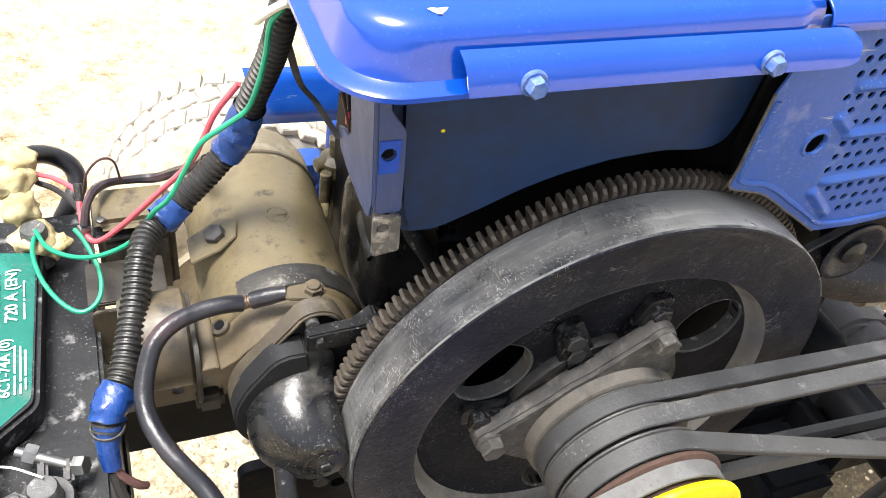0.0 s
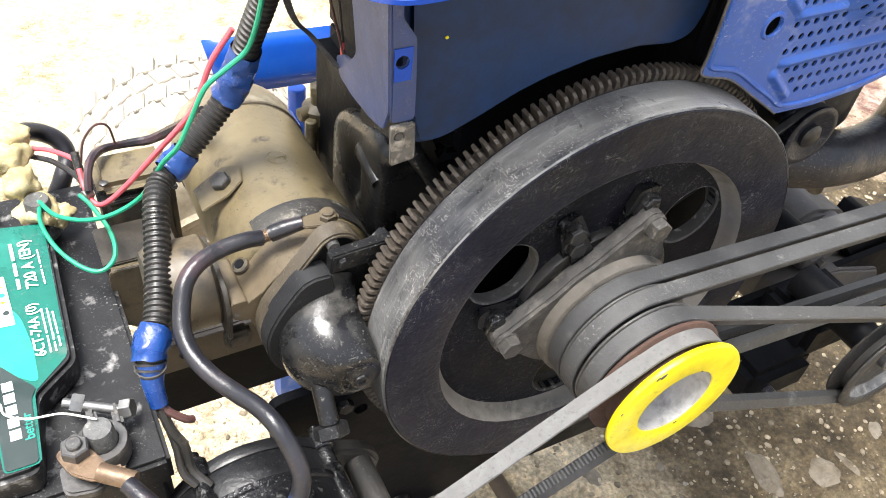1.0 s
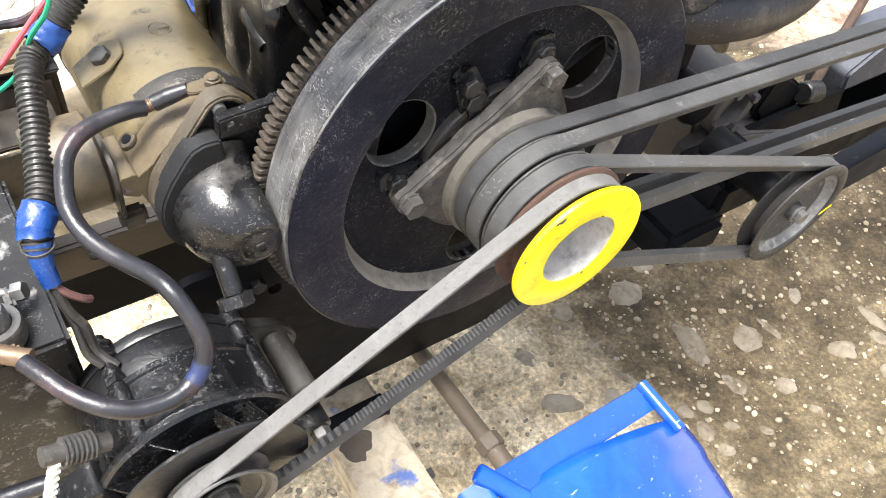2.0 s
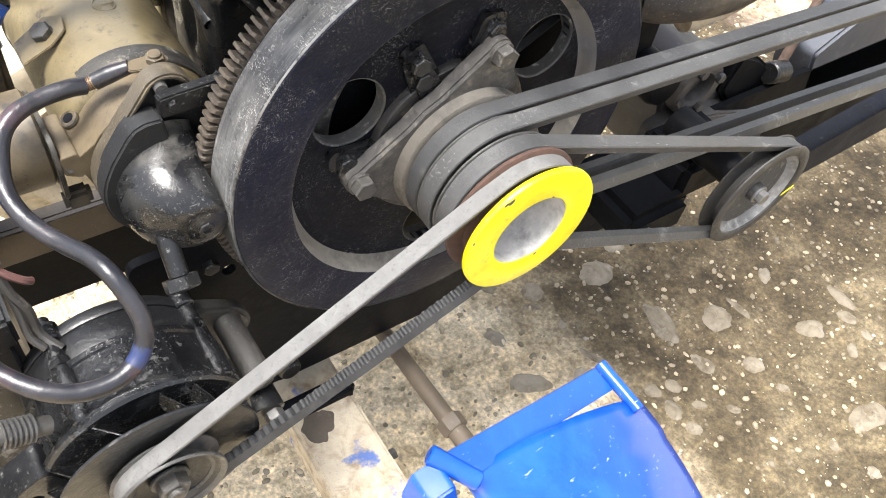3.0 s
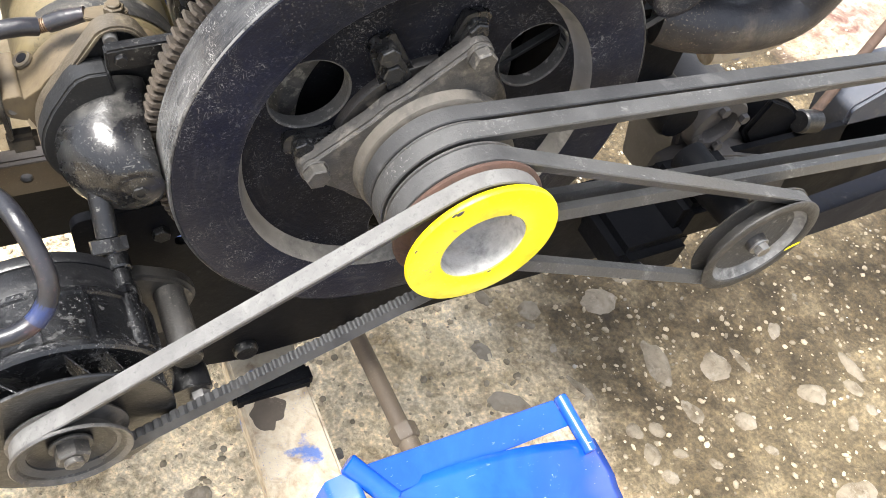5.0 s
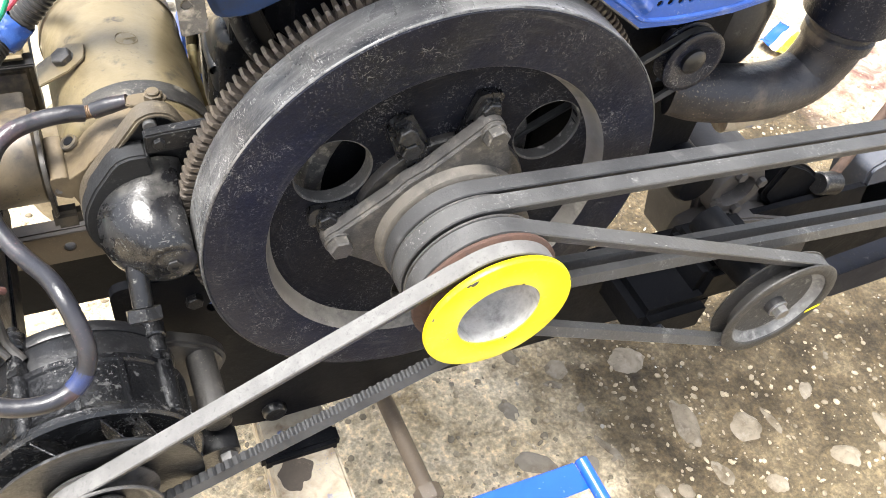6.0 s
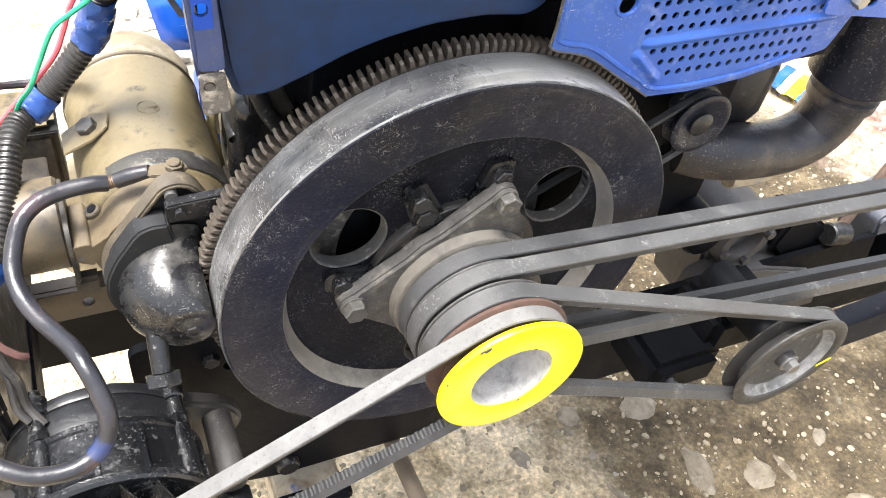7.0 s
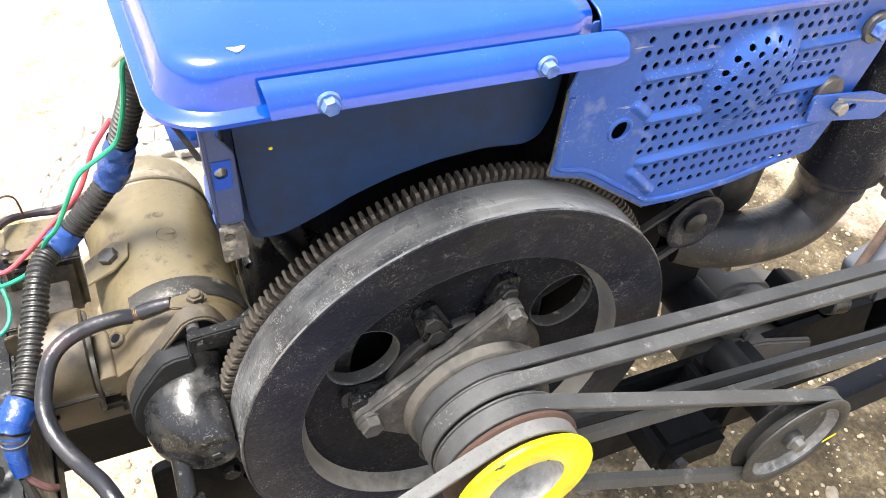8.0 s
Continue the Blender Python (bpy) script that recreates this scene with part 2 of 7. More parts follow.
# right side of the face painted lighter, standing in for light on it
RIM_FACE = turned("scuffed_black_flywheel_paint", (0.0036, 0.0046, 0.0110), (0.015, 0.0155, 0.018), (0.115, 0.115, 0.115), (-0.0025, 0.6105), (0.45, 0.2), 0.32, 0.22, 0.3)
# web darkens towards its top: shade of the overhanging rim painted in
WEB_BLACK = turned("oily_black_web_paint", (0.0030, 0.0034, 0.0060), (0.010, 0.0102, 0.0120), (0.085, 0.085, 0.088), (-0.0025, 0.6105), (0.45, -0.5), 0.48, 0.10, 0.2)
# band painted paler towards the top for the sheen of the sky
RIM_BAND = turned("scuffed_black_band_paint", (0.008, 0.0088, 0.012), (0.19, 0.188, 0.182), (0.28, 0.276, 0.267), (-0.0025, 0.6105), (-0.2, 1.1), 0.26, 0.5, 0.9)
BURNT = shader("burnt_exhaust_steel", (0.012, 0.0128, 0.017), 0.36, 0.0, other=(0.060, 0.050, 0.043), blotch=9, mixat=(0.42, 0.60), dust=(0.20, 0.160, 0.118), dust_scale=12, dust_at=(0.50, 0.70), spec=0.45, bump=0.7, bump_scale=110, scratch=(0.18, 0.17, 0.155))
RUST = shader("rusty_steel", (0.055, 0.026, 0.017), 0.75, other=(0.032, 0.020, 0.016), blotch=60, dust=(0.02, 0.017, 0.015), dust_scale=120, dust_at=(0.55, 0.7), bump=0.3, bump_scale=300)
RUST_DARK = shader("dark_rusty_steel", (0.060, 0.034, 0.022), 0.75, other=(0.03, 0.022, 0.018), blotch=60, bump=0.4, bump_scale=200)
BROWN_STEEL = shader("brown_grimy_steel", (0.075, 0.058, 0.043), 0.55, other=(0.13, 0.10, 0.07), blotch=14, dust=(0.2, 0.17, 0.13), dust_scale=60, dust_at=(0.62, 0.8), bump=0.15)
RAIL_BROWN = shader("brown_grimy_rail", (0.040, 0.031, 0.024), 0.5, other=(0.075, 0.060, 0.045), blotch=14, dust=(0.13, 0.11, 0.085), dust_scale=60, dust_at=(0.62, 0.8), bump=0.15)
STEEL = shader("worn_steel", (0.34, 0.33, 0.31), 0.38, 0.85, other=(0.2, 0.18, 0.16), blotch=80, dust=(0.12, 0.09, 0.06), dust_scale=150, dust_at=(0.6, 0.75), bump=0.15)
STEEL_DARK = shader("oiled_dark_steel", (0.085, 0.083, 0.082), 0.38, 0.5, other=(0.045, 0.043, 0.042), blotch=60, dust=(0.2, 0.17, 0.14), dust_scale=160, dust_at=(0.6, 0.8), bump=0.2)
GEAR_STEEL = shader("grimy_gear_steel", (0.078, 0.064, 0.051), 0.5, 0.3, other=(0.05, 0.043, 0.037), blotch=50, dust=(0.17, 0.145, 0.115), dust_scale=140, dust_at=(0.58, 0.8), bump=0.25)
BOLT_GRIMY = shader("grimy_bolt_steel", (0.062, 0.058, 0.053), 0.42, 0.2, other=(0.028, 0.027, 0.026), blotch=70, dust=(0.17, 0.155, 0.13), dust_scale=130, dust_at=(0.57, 0.74), bump=0.4, bump_scale=200)
PLATE_IRON = shader("brown_dusty_plate_iron", (0.046, 0.043, 0.040), 0.5, other=(0.020, 0.0195, 0.0195), blotch=34, dust=(0.15, 0.135, 0.112), dust_scale=70, dust_at=(0.54, 0.74), bump=0.8, bump_scale=160)
IRON_DUSTY = shader("dusty_cast_iron", (0.095, 0.090, 0.084), 0.5, 0.1, other=(0.026, 0.025, 0.024), blotch=45, dust=(0.33, 0.30, 0.255), dust_scale=120, dust_at=(0.53, 0.70), bump=0.55, bump_scale=220)
ALU = shader("grey_machined_bore", (0.48, 0.475, 0.46), 0.5, 0.2, other=(0.22, 0.215, 0.21), blotch=50, dust=(0.36, 0.34, 0.32), dust_scale=90, dust_at=(0.58, 0.72), bump=0.3, bump_scale=400)
ZINC = shader("zinc_plated_steel", (0.22, 0.22, 0.215), 0.36, 0.85, other=(0.2, 0.19, 0.18), blotch=90, bump=0.08)
BLUE_BOLT = shader("blue_painted_steel", (0.03, 0.09, 0.32), 0.3, 0.1, other=(0.22, 0.28, 0.42), blotch=120, bump=0.08)
COPPER = shader("crimped_copper", (0.15, 0.10, 0.062), 0.42, 0.5, other=(0.09, 0.06, 0.042), blotch=150, bump=0.2)
TAPE = shader("blue_insulating_tape", (0.004, 0.034, 0.165), 0.26, other=(0.009, 0.050, 0.20), blotch=60, dust=(0.20, 0.24, 0.34), dust_scale=70, dust_at=(0.62, 0.76), bump=0.4, bump_scale=120)
TAPE_FADED = shader("rubbed_blue_tape", (0.012, 0.022, 0.075), 0.3, other=(0.03, 0.03, 0.04), blotch=50, dust=(0.10, 0.10, 0.14), dust_scale=80, dust_at=(0.6, 0.75), bump=0.3)
LEAD = shader("scuffed_lead", (0.10, 0.10, 0.098), 0.45, 0.3, other=(0.05, 0.049, 0.047), blotch=70, dust=(0.3, 0.29, 0.27), dust_scale=120, dust_at=(0.58, 0.72), bump=0.3)
BLUE_GRIMY = shader("blue_grimy_sheet", (0.026, 0.046, 0.135), 0.42, other=(0.062, 0.066, 0.088), blotch=14, dust=(0.11, 0.11, 0.12), dust_scale=80, dust_at=(0.6, 0.78), bump=0.1)
BRASS_GRIMY = shader("grimy_brass_fitting", (0.085, 0.068, 0.036), 0.35, other=(0.03, 0.026, 0.018), blotch=60, dust=(0.20, 0.17, 0.10), dust_scale=90, dust_at=(0.56, 0.7), bump=0.3, bump_scale=200)
HUB_IRON = shader("grimy_hub_iron", (0.010, 0.0095, 0.0095), 0.4, other=(0.030, 0.026, 0.024), blotch=30, mixat=(0.48, 0.70), dust=(0.10, 0.09, 0.075), dust_scale=70, dust_at=(0.60, 0.78), bump=0.5, bump_scale=180)
GRIME = shader("grimy_brown_casting", (0.03, 0.026, 0.021), 0.4, other=(0.075, 0.06, 0.04), blotch=26, mixat=(0.45, 0.65), dust=(0.014, 0.013, 0.012), dust_scale=60, dust_at=(0.55, 0.68), bump=0.25, bump_scale=180)
TANK = shader("grey_blue_tank_paint", (0.050, 0.056, 0.072), 0.5, spec=0.35, other=(0.075, 0.078, 0.088), blotch=8, dust=(0.13, 0.122, 0.115), dust_scale=60, dust_at=(0.6, 0.8), bump=0.1)
MEMBER = shader("dark_blue_member_paint", (0.0035, 0.005, 0.011), 0.55, spec=0.2, other=(0.007, 0.0075, 0.010), blotch=9, dust=(0.06, 0.057, 0.053), dust_scale=70, dust_at=(0.62, 0.8), bump=0.1)
GREEN_WIRE = shader("green_wire_plastic", (0.006, 0.24, 0.13), 0.35, other=(0.008, 0.2, 0.11), blotch=60, bump=0.02)
RED_WIRE = shader("red_wire_plastic", (0.62, 0.09, 0.11), 0.4, other=(0.55, 0.07, 0.09), blotch=60, bump=0.02)
BROWN_WIRE = shader("brown_wire_plastic", (0.07, 0.03, 0.026), 0.5, other=(0.04, 0.02, 0.018), blotch=60, bump=0.02)
WHITE_WIRE = shader("white_wire_plastic", (0.72, 0.70, 0.62), 0.45, other=(0.6, 0.56, 0.46), blotch=60, bump=0.05)
GREASE = shader("dried_yellow_grease", (0.44, 0.37, 0.19), 0.6, other=(0.26, 0.19, 0.085), blotch=70, dust=(0.55, 0.5, 0.34), dust_scale=120, dust_at=(0.55, 0.7), bump=0.8, bump_scale=160)
BATTERY_BLACK = shader("dusty_black_plastic", (0.006, 0.006, 0.007), 0.36, spec=0.35, other=(0.015, 0.015, 0.016), blotch=20, dust=(0.25, 0.245, 0.24), dust_scale=66, dust_at=(0.57, 0.72), bump=0.15, bump_scale=250)
LABEL_GREEN = shader("green_printed_label", (0.005, 0.105, 0.078), 0.25, other=(0.008, 0.17, 0.13), blotch=9, mixat=(0.5, 0.62), dust=(0.09, 0.13, 0.11), dust_scale=50, dust_at=(0.58, 0.8), bump=0.03)
LABEL_TEAL = shader("turquoise_printed_label", (0.014, 0.27, 0.20), 0.28, other=(0.010, 0.19, 0.14), blotch=24, bump=0.03)
LABEL_WHITE = shader("white_printed_label", (0.74, 0.76, 0.74), 0.4, other=(0.62, 0.66, 0.64), blotch=80, bump=0.02)
LABEL_DARK = shader("dark_printed_label", (0.010, 0.022, 0.02), 0.28, other=(0.02, 0.03, 0.03), blotch=30, bump=0.03)
TYRE = shader("muddy_tyre_rubber", (0.30, 0.275, 0.23), 0.85, other=(0.44, 0.405, 0.345), blotch=12, dust=(0.12, 0.11, 0.095), dust_scale=60, dust_at=(0.64, 0.8), bump=0.3, bump_scale=120)
PALE_STEEL = shader("dusty_bare_beam", (0.38, 0.33, 0.25), 0.65, other=(0.22, 0.17, 0.115), blotch=45, mixat=(0.44, 0.6), dust=(0.07, 0.12, 0.30), dust_scale=22, dust_at=(0.60, 0.67), bump=0.5, bump_scale=160)
STONE = shader("grey_stone", (0.20, 0.172, 0.132), 0.9, other=(0.115, 0.092, 0.062), blotch=30, mixat=(0.36, 0.62), dust=(0.26, 0.225, 0.175), dust_scale=60, dust_at=(0.5, 0.7), bump=0.9, bump_scale=90)
STONE_PALE = shader("pale_muddy_stone", (0.190, 0.160, 0.118), 0.9, other=(0.082, 0.063, 0.038), blotch=34, mixat=(0.34, 0.62), dust=(0.27, 0.24, 0.195), dust_scale=50, dust_at=(0.54, 0.74), bump=0.9, bump_scale=90)
GRAVEL = shader("pale_brown_grit", (0.34, 0.28, 0.19), 0.9, other=(0.235, 0.188, 0.122), blotch=40, mixat=(0.42, 0.6), bump=0.6, bump_scale=120, islands=0.5)
SHELL = shader("white_pebble", (0.40, 0.375, 0.32), 0.7, other=(0.32, 0.295, 0.245), blotch=60, bump=0.4, islands=0.45)
WALL_DUST = shader("dust_caked_casting", (0.145, 0.138, 0.127), 0.65, other=(0.030, 0.030, 0.030), blotch=14, mixat=(0.46, 0.68), dust=(0.23, 0.22, 0.2), dust_scale=60, dust_at=(0.55, 0.75), bump=0.3, bump_scale=160)
DUST_RING = shader("pale_dusty_slope", (0.17, 0.168, 0.163), 0.7, other=(0.06, 0.059, 0.057), blotch=16, mixat=(0.44, 0.64), dust=(0.27, 0.265, 0.255), dust_scale=150, dust_at=(0.5, 0.7), bump=0.3, bump_scale=260)
WEB_DUSTY = shader("dark_dusty_web", (0.030, 0.029, 0.028), 0.6, other=(0.06, 0.058, 0.055), blotch=30, dust=(0.24, 0.23, 0.21), dust_scale=140, dust_at=(0.58, 0.72), bump=0.5, bump_scale=220)
WORN_EDGE = shader("rubbed_edge_paint", (0.17, 0.17, 0.168), 0.4, 0.4, other=(0.025, 0.025, 0.027), blotch=14, mixat=(0.42, 0.6), dust=(0.04, 0.04, 0.04), dust_scale=60, dust_at=(0.52, 0.62), bump=0.1)
MUD = shader("dried_mud_iron", (0.085, 0.076, 0.064), 0.65, other=(0.034, 0.032, 0.029), blotch=26, mixat=(0.40, 0.62), dust=(0.20, 0.17, 0.12), dust_scale=50, dust_at=(0.60, 0.74), bump=0.5, bump_scale=200)
BELT_BACK = shader("dark_belt_rubber", (0.026, 0.026, 0.027), 0.55, other=(0.055, 0.054, 0.053), blotch=60, bump=0.2, bump_scale=400)


def soil():
    m = bpy.data.materials.new("bare_soil")
    m.use_nodes = True
    nd, ln = m.node_tree.nodes, m.node_tree.links
    p = nd["Principled BSDF"]
    co = nd.new("ShaderNodeTexCoord").outputs["Object"]

    def tex(s, d=8.0, dist=0.0):
        n = nd.new("ShaderNodeTexNoise")
        n.inputs["Scale"].default_value, n.inputs["Detail"].default_value, n.inputs["Distortion"].default_value = s, d, dist
        n.inputs["Roughness"].default_value = 0.62
        ln.new(co, n.inputs["Vector"])
        return n.outputs["Fac"]

    def ramp(src, *stops):
        r = nd.new("ShaderNodeValToRGB")
        e = r.color_ramp.elements
        while len(e) < len(stops):
            e.new(0.5)
        for el, (pos, c) in zip(e, stops):
            el.position, el.color = pos, (*c, 1)
        ln.new(src, r.inputs[0])
        return r.outputs[0]

    def blend(fac, a, b):
        x = nd.new("ShaderNodeMix")
        x.data_type = "RGBA"
        ln.new(fac, x.inputs["Factor"])
        ln.new(a, x.inputs["A"])
        ln.new(b, x.inputs["B"])
        return x.outputs["Result"]

    dry = ramp(tex(9, 12.0, 0.4), (0.33, (0.28, 0.21, 0.115)), (0.43, (0.51, 0.415, 0.27)), (0.66, (0.66, 0.565, 0.41)))
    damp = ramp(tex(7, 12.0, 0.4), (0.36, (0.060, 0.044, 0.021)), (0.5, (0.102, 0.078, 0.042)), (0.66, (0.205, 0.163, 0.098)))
    grit = ramp(tex(150, 6.0), (0.36, (0.60, 0.58, 0.55)), (0.5, (1.0, 1.0, 1.0)), (0.68, (1.8, 1.75, 1.65)))

    clods = ramp(tex(34, 14.0, 0.8), (0.36, (0.62, 0.58, 0.52)), (0.48, (1.0, 1.0, 1.0)), (0.64, (1.45, 1.42, 1.38)))

    def grain(c, way):
        x = nd.new("ShaderNodeMix")
        x.data_type, x.blend_type = "RGBA", "MULTIPLY"
        x.inputs["Factor"].default_value = 0.72
        ln.new(c, x.inputs["A"])
        ln.new(way, x.inputs["B"])
        return x.outputs["Result"]

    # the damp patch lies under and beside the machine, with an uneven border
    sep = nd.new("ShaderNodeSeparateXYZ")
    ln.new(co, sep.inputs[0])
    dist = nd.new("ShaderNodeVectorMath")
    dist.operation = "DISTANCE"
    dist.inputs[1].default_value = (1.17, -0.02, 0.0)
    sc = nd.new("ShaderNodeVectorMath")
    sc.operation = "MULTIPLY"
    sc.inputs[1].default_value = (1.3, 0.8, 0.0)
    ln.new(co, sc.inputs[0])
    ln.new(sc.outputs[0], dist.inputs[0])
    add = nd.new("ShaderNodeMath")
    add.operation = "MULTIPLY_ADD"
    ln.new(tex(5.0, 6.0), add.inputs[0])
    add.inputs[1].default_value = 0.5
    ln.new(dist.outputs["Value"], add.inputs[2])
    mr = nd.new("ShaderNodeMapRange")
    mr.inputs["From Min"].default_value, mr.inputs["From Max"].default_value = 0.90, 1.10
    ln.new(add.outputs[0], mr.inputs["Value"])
    # darker damp earth close along the machine, with the machine's shade painted in
    damp_shade = ramp(tex(10, 12.0, 0.4), (0.36, (0.040, 0.028, 0.012)), (0.5, (0.082, 0.060, 0.030)), (0.66, (0.16, 0.124, 0.072)))
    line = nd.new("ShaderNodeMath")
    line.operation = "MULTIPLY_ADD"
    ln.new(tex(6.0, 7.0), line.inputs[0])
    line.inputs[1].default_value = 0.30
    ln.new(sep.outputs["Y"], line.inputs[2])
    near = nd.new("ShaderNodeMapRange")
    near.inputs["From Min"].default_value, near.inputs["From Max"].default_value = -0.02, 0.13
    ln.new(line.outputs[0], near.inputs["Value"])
    damp = blend(near.outputs[0], damp, damp_shade)
    # added dark earth, out of view, that dims bounce and reflections on the machine
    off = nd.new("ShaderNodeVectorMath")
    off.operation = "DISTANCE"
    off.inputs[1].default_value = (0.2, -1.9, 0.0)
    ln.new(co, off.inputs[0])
    unseen_dark = nd.new("ShaderNodeMath")
    unseen_dark.operation = "MULTIPLY_ADD"
    ln.new(tex(3.0, 6.0), unseen_dark.inputs[0])
    unseen_dark.inputs[1].default_value = 0.5
    ln.new(off.outputs["Value"], unseen_dark.inputs[2])
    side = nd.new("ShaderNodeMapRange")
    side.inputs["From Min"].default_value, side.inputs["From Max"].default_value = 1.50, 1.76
    ln.new(unseen_dark.outputs[0], side.inputs["Value"])
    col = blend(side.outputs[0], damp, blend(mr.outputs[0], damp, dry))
    col = grain(grain(col, grit), clods)
    # a rusty red stain out past the exhaust
    far = nd.new("ShaderNodeVectorMath")
    far.operation = "DISTANCE"
    far.inputs[1].default_value = (1.52, 0.66, 0.0)
    ln.new(co, far.inputs[0])
    edge = nd.new("ShaderNodeMath")
    edge.operation = "MULTIPLY_ADD"
    ln.new(tex(8.0, 8.0, 0.5), edge.inputs[0])
    edge.inputs[1].default_value = 0.7
    ln.new(far.outputs["Value"], edge.inputs[2])
    stain = nd.new("ShaderNodeMapRange")
    stain.inputs["From Min"].default_value, stain.inputs["From Max"].default_value = 0.42, 0.66
    ln.new(edge.outputs[0], stain.inputs["Value"])
    red = ramp(tex(22, 8.0, 0.5), (0.38, (0.15, 0.075, 0.055)), (0.5, (0.27, 0.18, 0.14)), (0.64, (0.46, 0.39, 0.32)))
    col = blend(stain.outputs[0], red, col)
    ln.new(col, p.inputs["Base Color"])
    p.inputs["Roughness"].default_value = 0.9
    b = nd.new("ShaderNodeBump")
    b.inputs["Strength"].default_value, b.inputs["Distance"].default_value = 1.0, 0.022
    ln.new(tex(55, 15.0, 0.4), b.inputs["Height"])
    ln.new(b.outputs[0], p.inputs["Normal"])
    return m


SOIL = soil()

# ---- mesh helpers ----
AX, AZ = -0.0025, 0.6105  # crankshaft axis, along y


def thing(name, at, label, category, group="", kind=""):
    ob = new(name)
    ob.empty_display_size = 0.02
    ob.location = at
    return tagged(ob, label, category, group, kind)


def part(name, bm, material, parent=None, label="", smooth=True, sharp=38):
    """Links a bmesh, modelled in world metres, as one mesh object under a thing or a part."""
    bmesh.ops.recalc_face_normals(bm, faces=bm.faces)
    me = bpy.data.meshes.new(name)
    bm.to_mesh(me)
    bm.free()
    if smooth:
        for f in me.polygons:
            f.use_smooth = True
        me.set_sharp_from_angle(angle=radians(sharp))
    me.materials.append(material)
    ob = new(name, me)
    if parent:
        ob.parent = parent
        base = parent.location if parent.type == "EMPTY" else (parent.parent.location if parent.parent else Vector())
        if parent.type == "EMPTY":
            ob.matrix_parent_inverse = Matrix.Translation(base).inverted()
    return tagged(ob, label)


def lathe(profile, axis=(0, 0, 0), seg=64, way="y", closed=False, arc=(0, 360)):
    """Turns a profile of (radius, height) round an axis through a point; way: x, y or z."""
    bm = bmesh.new()
    full = arc[1] - arc[0] >= 360
    n = seg if full else seg + 1
    rings = []
    for r, h in profile:
        ring = []
        for i in range(n):
            a = radians(arc[0] + (arc[1] - arc[0]) * i / seg)
            c, s = r * math.cos(a), r * math.sin(a)
            v = {"y": (c, h, s), "z": (c, s, h), "x": (h, c, s)}[way]
            ring.append(bm.verts.new(Vector(v) + Vector(axis)))
        rings.append(ring)
    pairs = list(zip(rings, rings[1:]))
    if closed:
        pairs.append((rings[-1], rings[0]))
    for a, b in pairs:
        for i in range(n if full else n - 1):
            j = (i + 1) % n
            bm.faces.new((a[i], a[j], b[j], b[i]))
    bmesh.ops.remove_doubles(bm, verts=bm.verts, dist=1e-6)
    return bm


def smooth_path(points, n=8):
    """Catmull-Rom through the points."""
    p = [Vector(q) for q in points]
    p = [2 * p[0] - p[1], *p, 2 * p[-1] - p[-2]]
    out = []
    for i in range(1, len(p) - 2):
        for k in range(n):
            t = k / n
            a, b, c, d = p[i - 1], p[i], p[i + 1], p[i + 2]
            out.append(0.5 * ((2 * b) + (c - a) * t + (2 * a - 5 * b + 4 * c - d) * t * t + (3 * b - a - 3 * c + d) * t ** 3))
    out.append(p[-2])
    return out


def tube(points, radius, seg=12, n=8, wave=None, cap=True):
    """A round tube along a smooth path; radius: a number, or one for each path point; wave: (pitch, depth) of ribs."""
    path = smooth_path(points, n) if n > 1 else [Vector(q) for q in points]
    if wave:
        length = [0.0]
        for a, b in zip(path, path[1:]):
            length.append(length[-1] + (b - a).length)
        count = int(length[-1] / wave[0] * 4)
        fine, k = [], 0
        for i in range(count + 1):
            s = length[-1] * i / count
            while k < len(length) - 2 and length[k + 1] < s:
                k += 1
            f = (s - length[k]) / max(1e-9, length[k + 1] - length[k])
            fine.append(path[k].lerp(path[k + 1], min(1, f)))
        path = fine
    bm = bmesh.new()
    up = Vector((0.13, 0.31, 0.94))
    rings = []
    for i, c in enumerate(path):
        d = (path[min(i + 1, len(path) - 1)] - path[max(i - 1, 0)]).normalized()
        u = (up - d * up.dot(d)).normalized()
        w = d.cross(u)
        up = u
        r = radius if not isinstance(radius, (list, tuple)) else float(np.interp(i / (len(path) - 1), np.linspace(0, 1, len(radius)), radius))
        if wave:
            r -= wave[1] if i % 4 in (0, 3) else 0
        rings.append([bm.verts.new(c + r * (math.cos(2 * math.pi * k / seg) * u + math.sin(2 * math.pi * k / seg) * w)) for k in range(seg)])
    for a, b in zip(rings, rings[1:]):
        for k in range(seg):
            bm.faces.new((a[k], a[(k + 1) % seg], b[(k + 1) % seg], b[k]))
    if cap:
        bm.faces.new(rings[0])
        bm.faces.new(rings[-1])
    return bm


def bevel(bm, width, seg=2, angle=30):
    edges = [e for e in bm.edges if len(e.link_faces) == 2 and e.calc_face_angle(0) > radians(angle)]
    bmesh.ops.bevel(bm, geom=edges, offset=width, segments=seg, affect="EDGES", clamp_overlap=True)
    return bm


def box(lo, hi, edge=0.002, seg=2):
    bm = bmesh.new()
    bmesh.ops.create_cube(bm, size=1)
    for v in bm.verts:
        v.co = Vector(l + (h - l) * (c + 0.5) for l, h, c in zip(lo, hi, v.co))
    if edge:
        bevel(bm, edge, seg)
    return bm


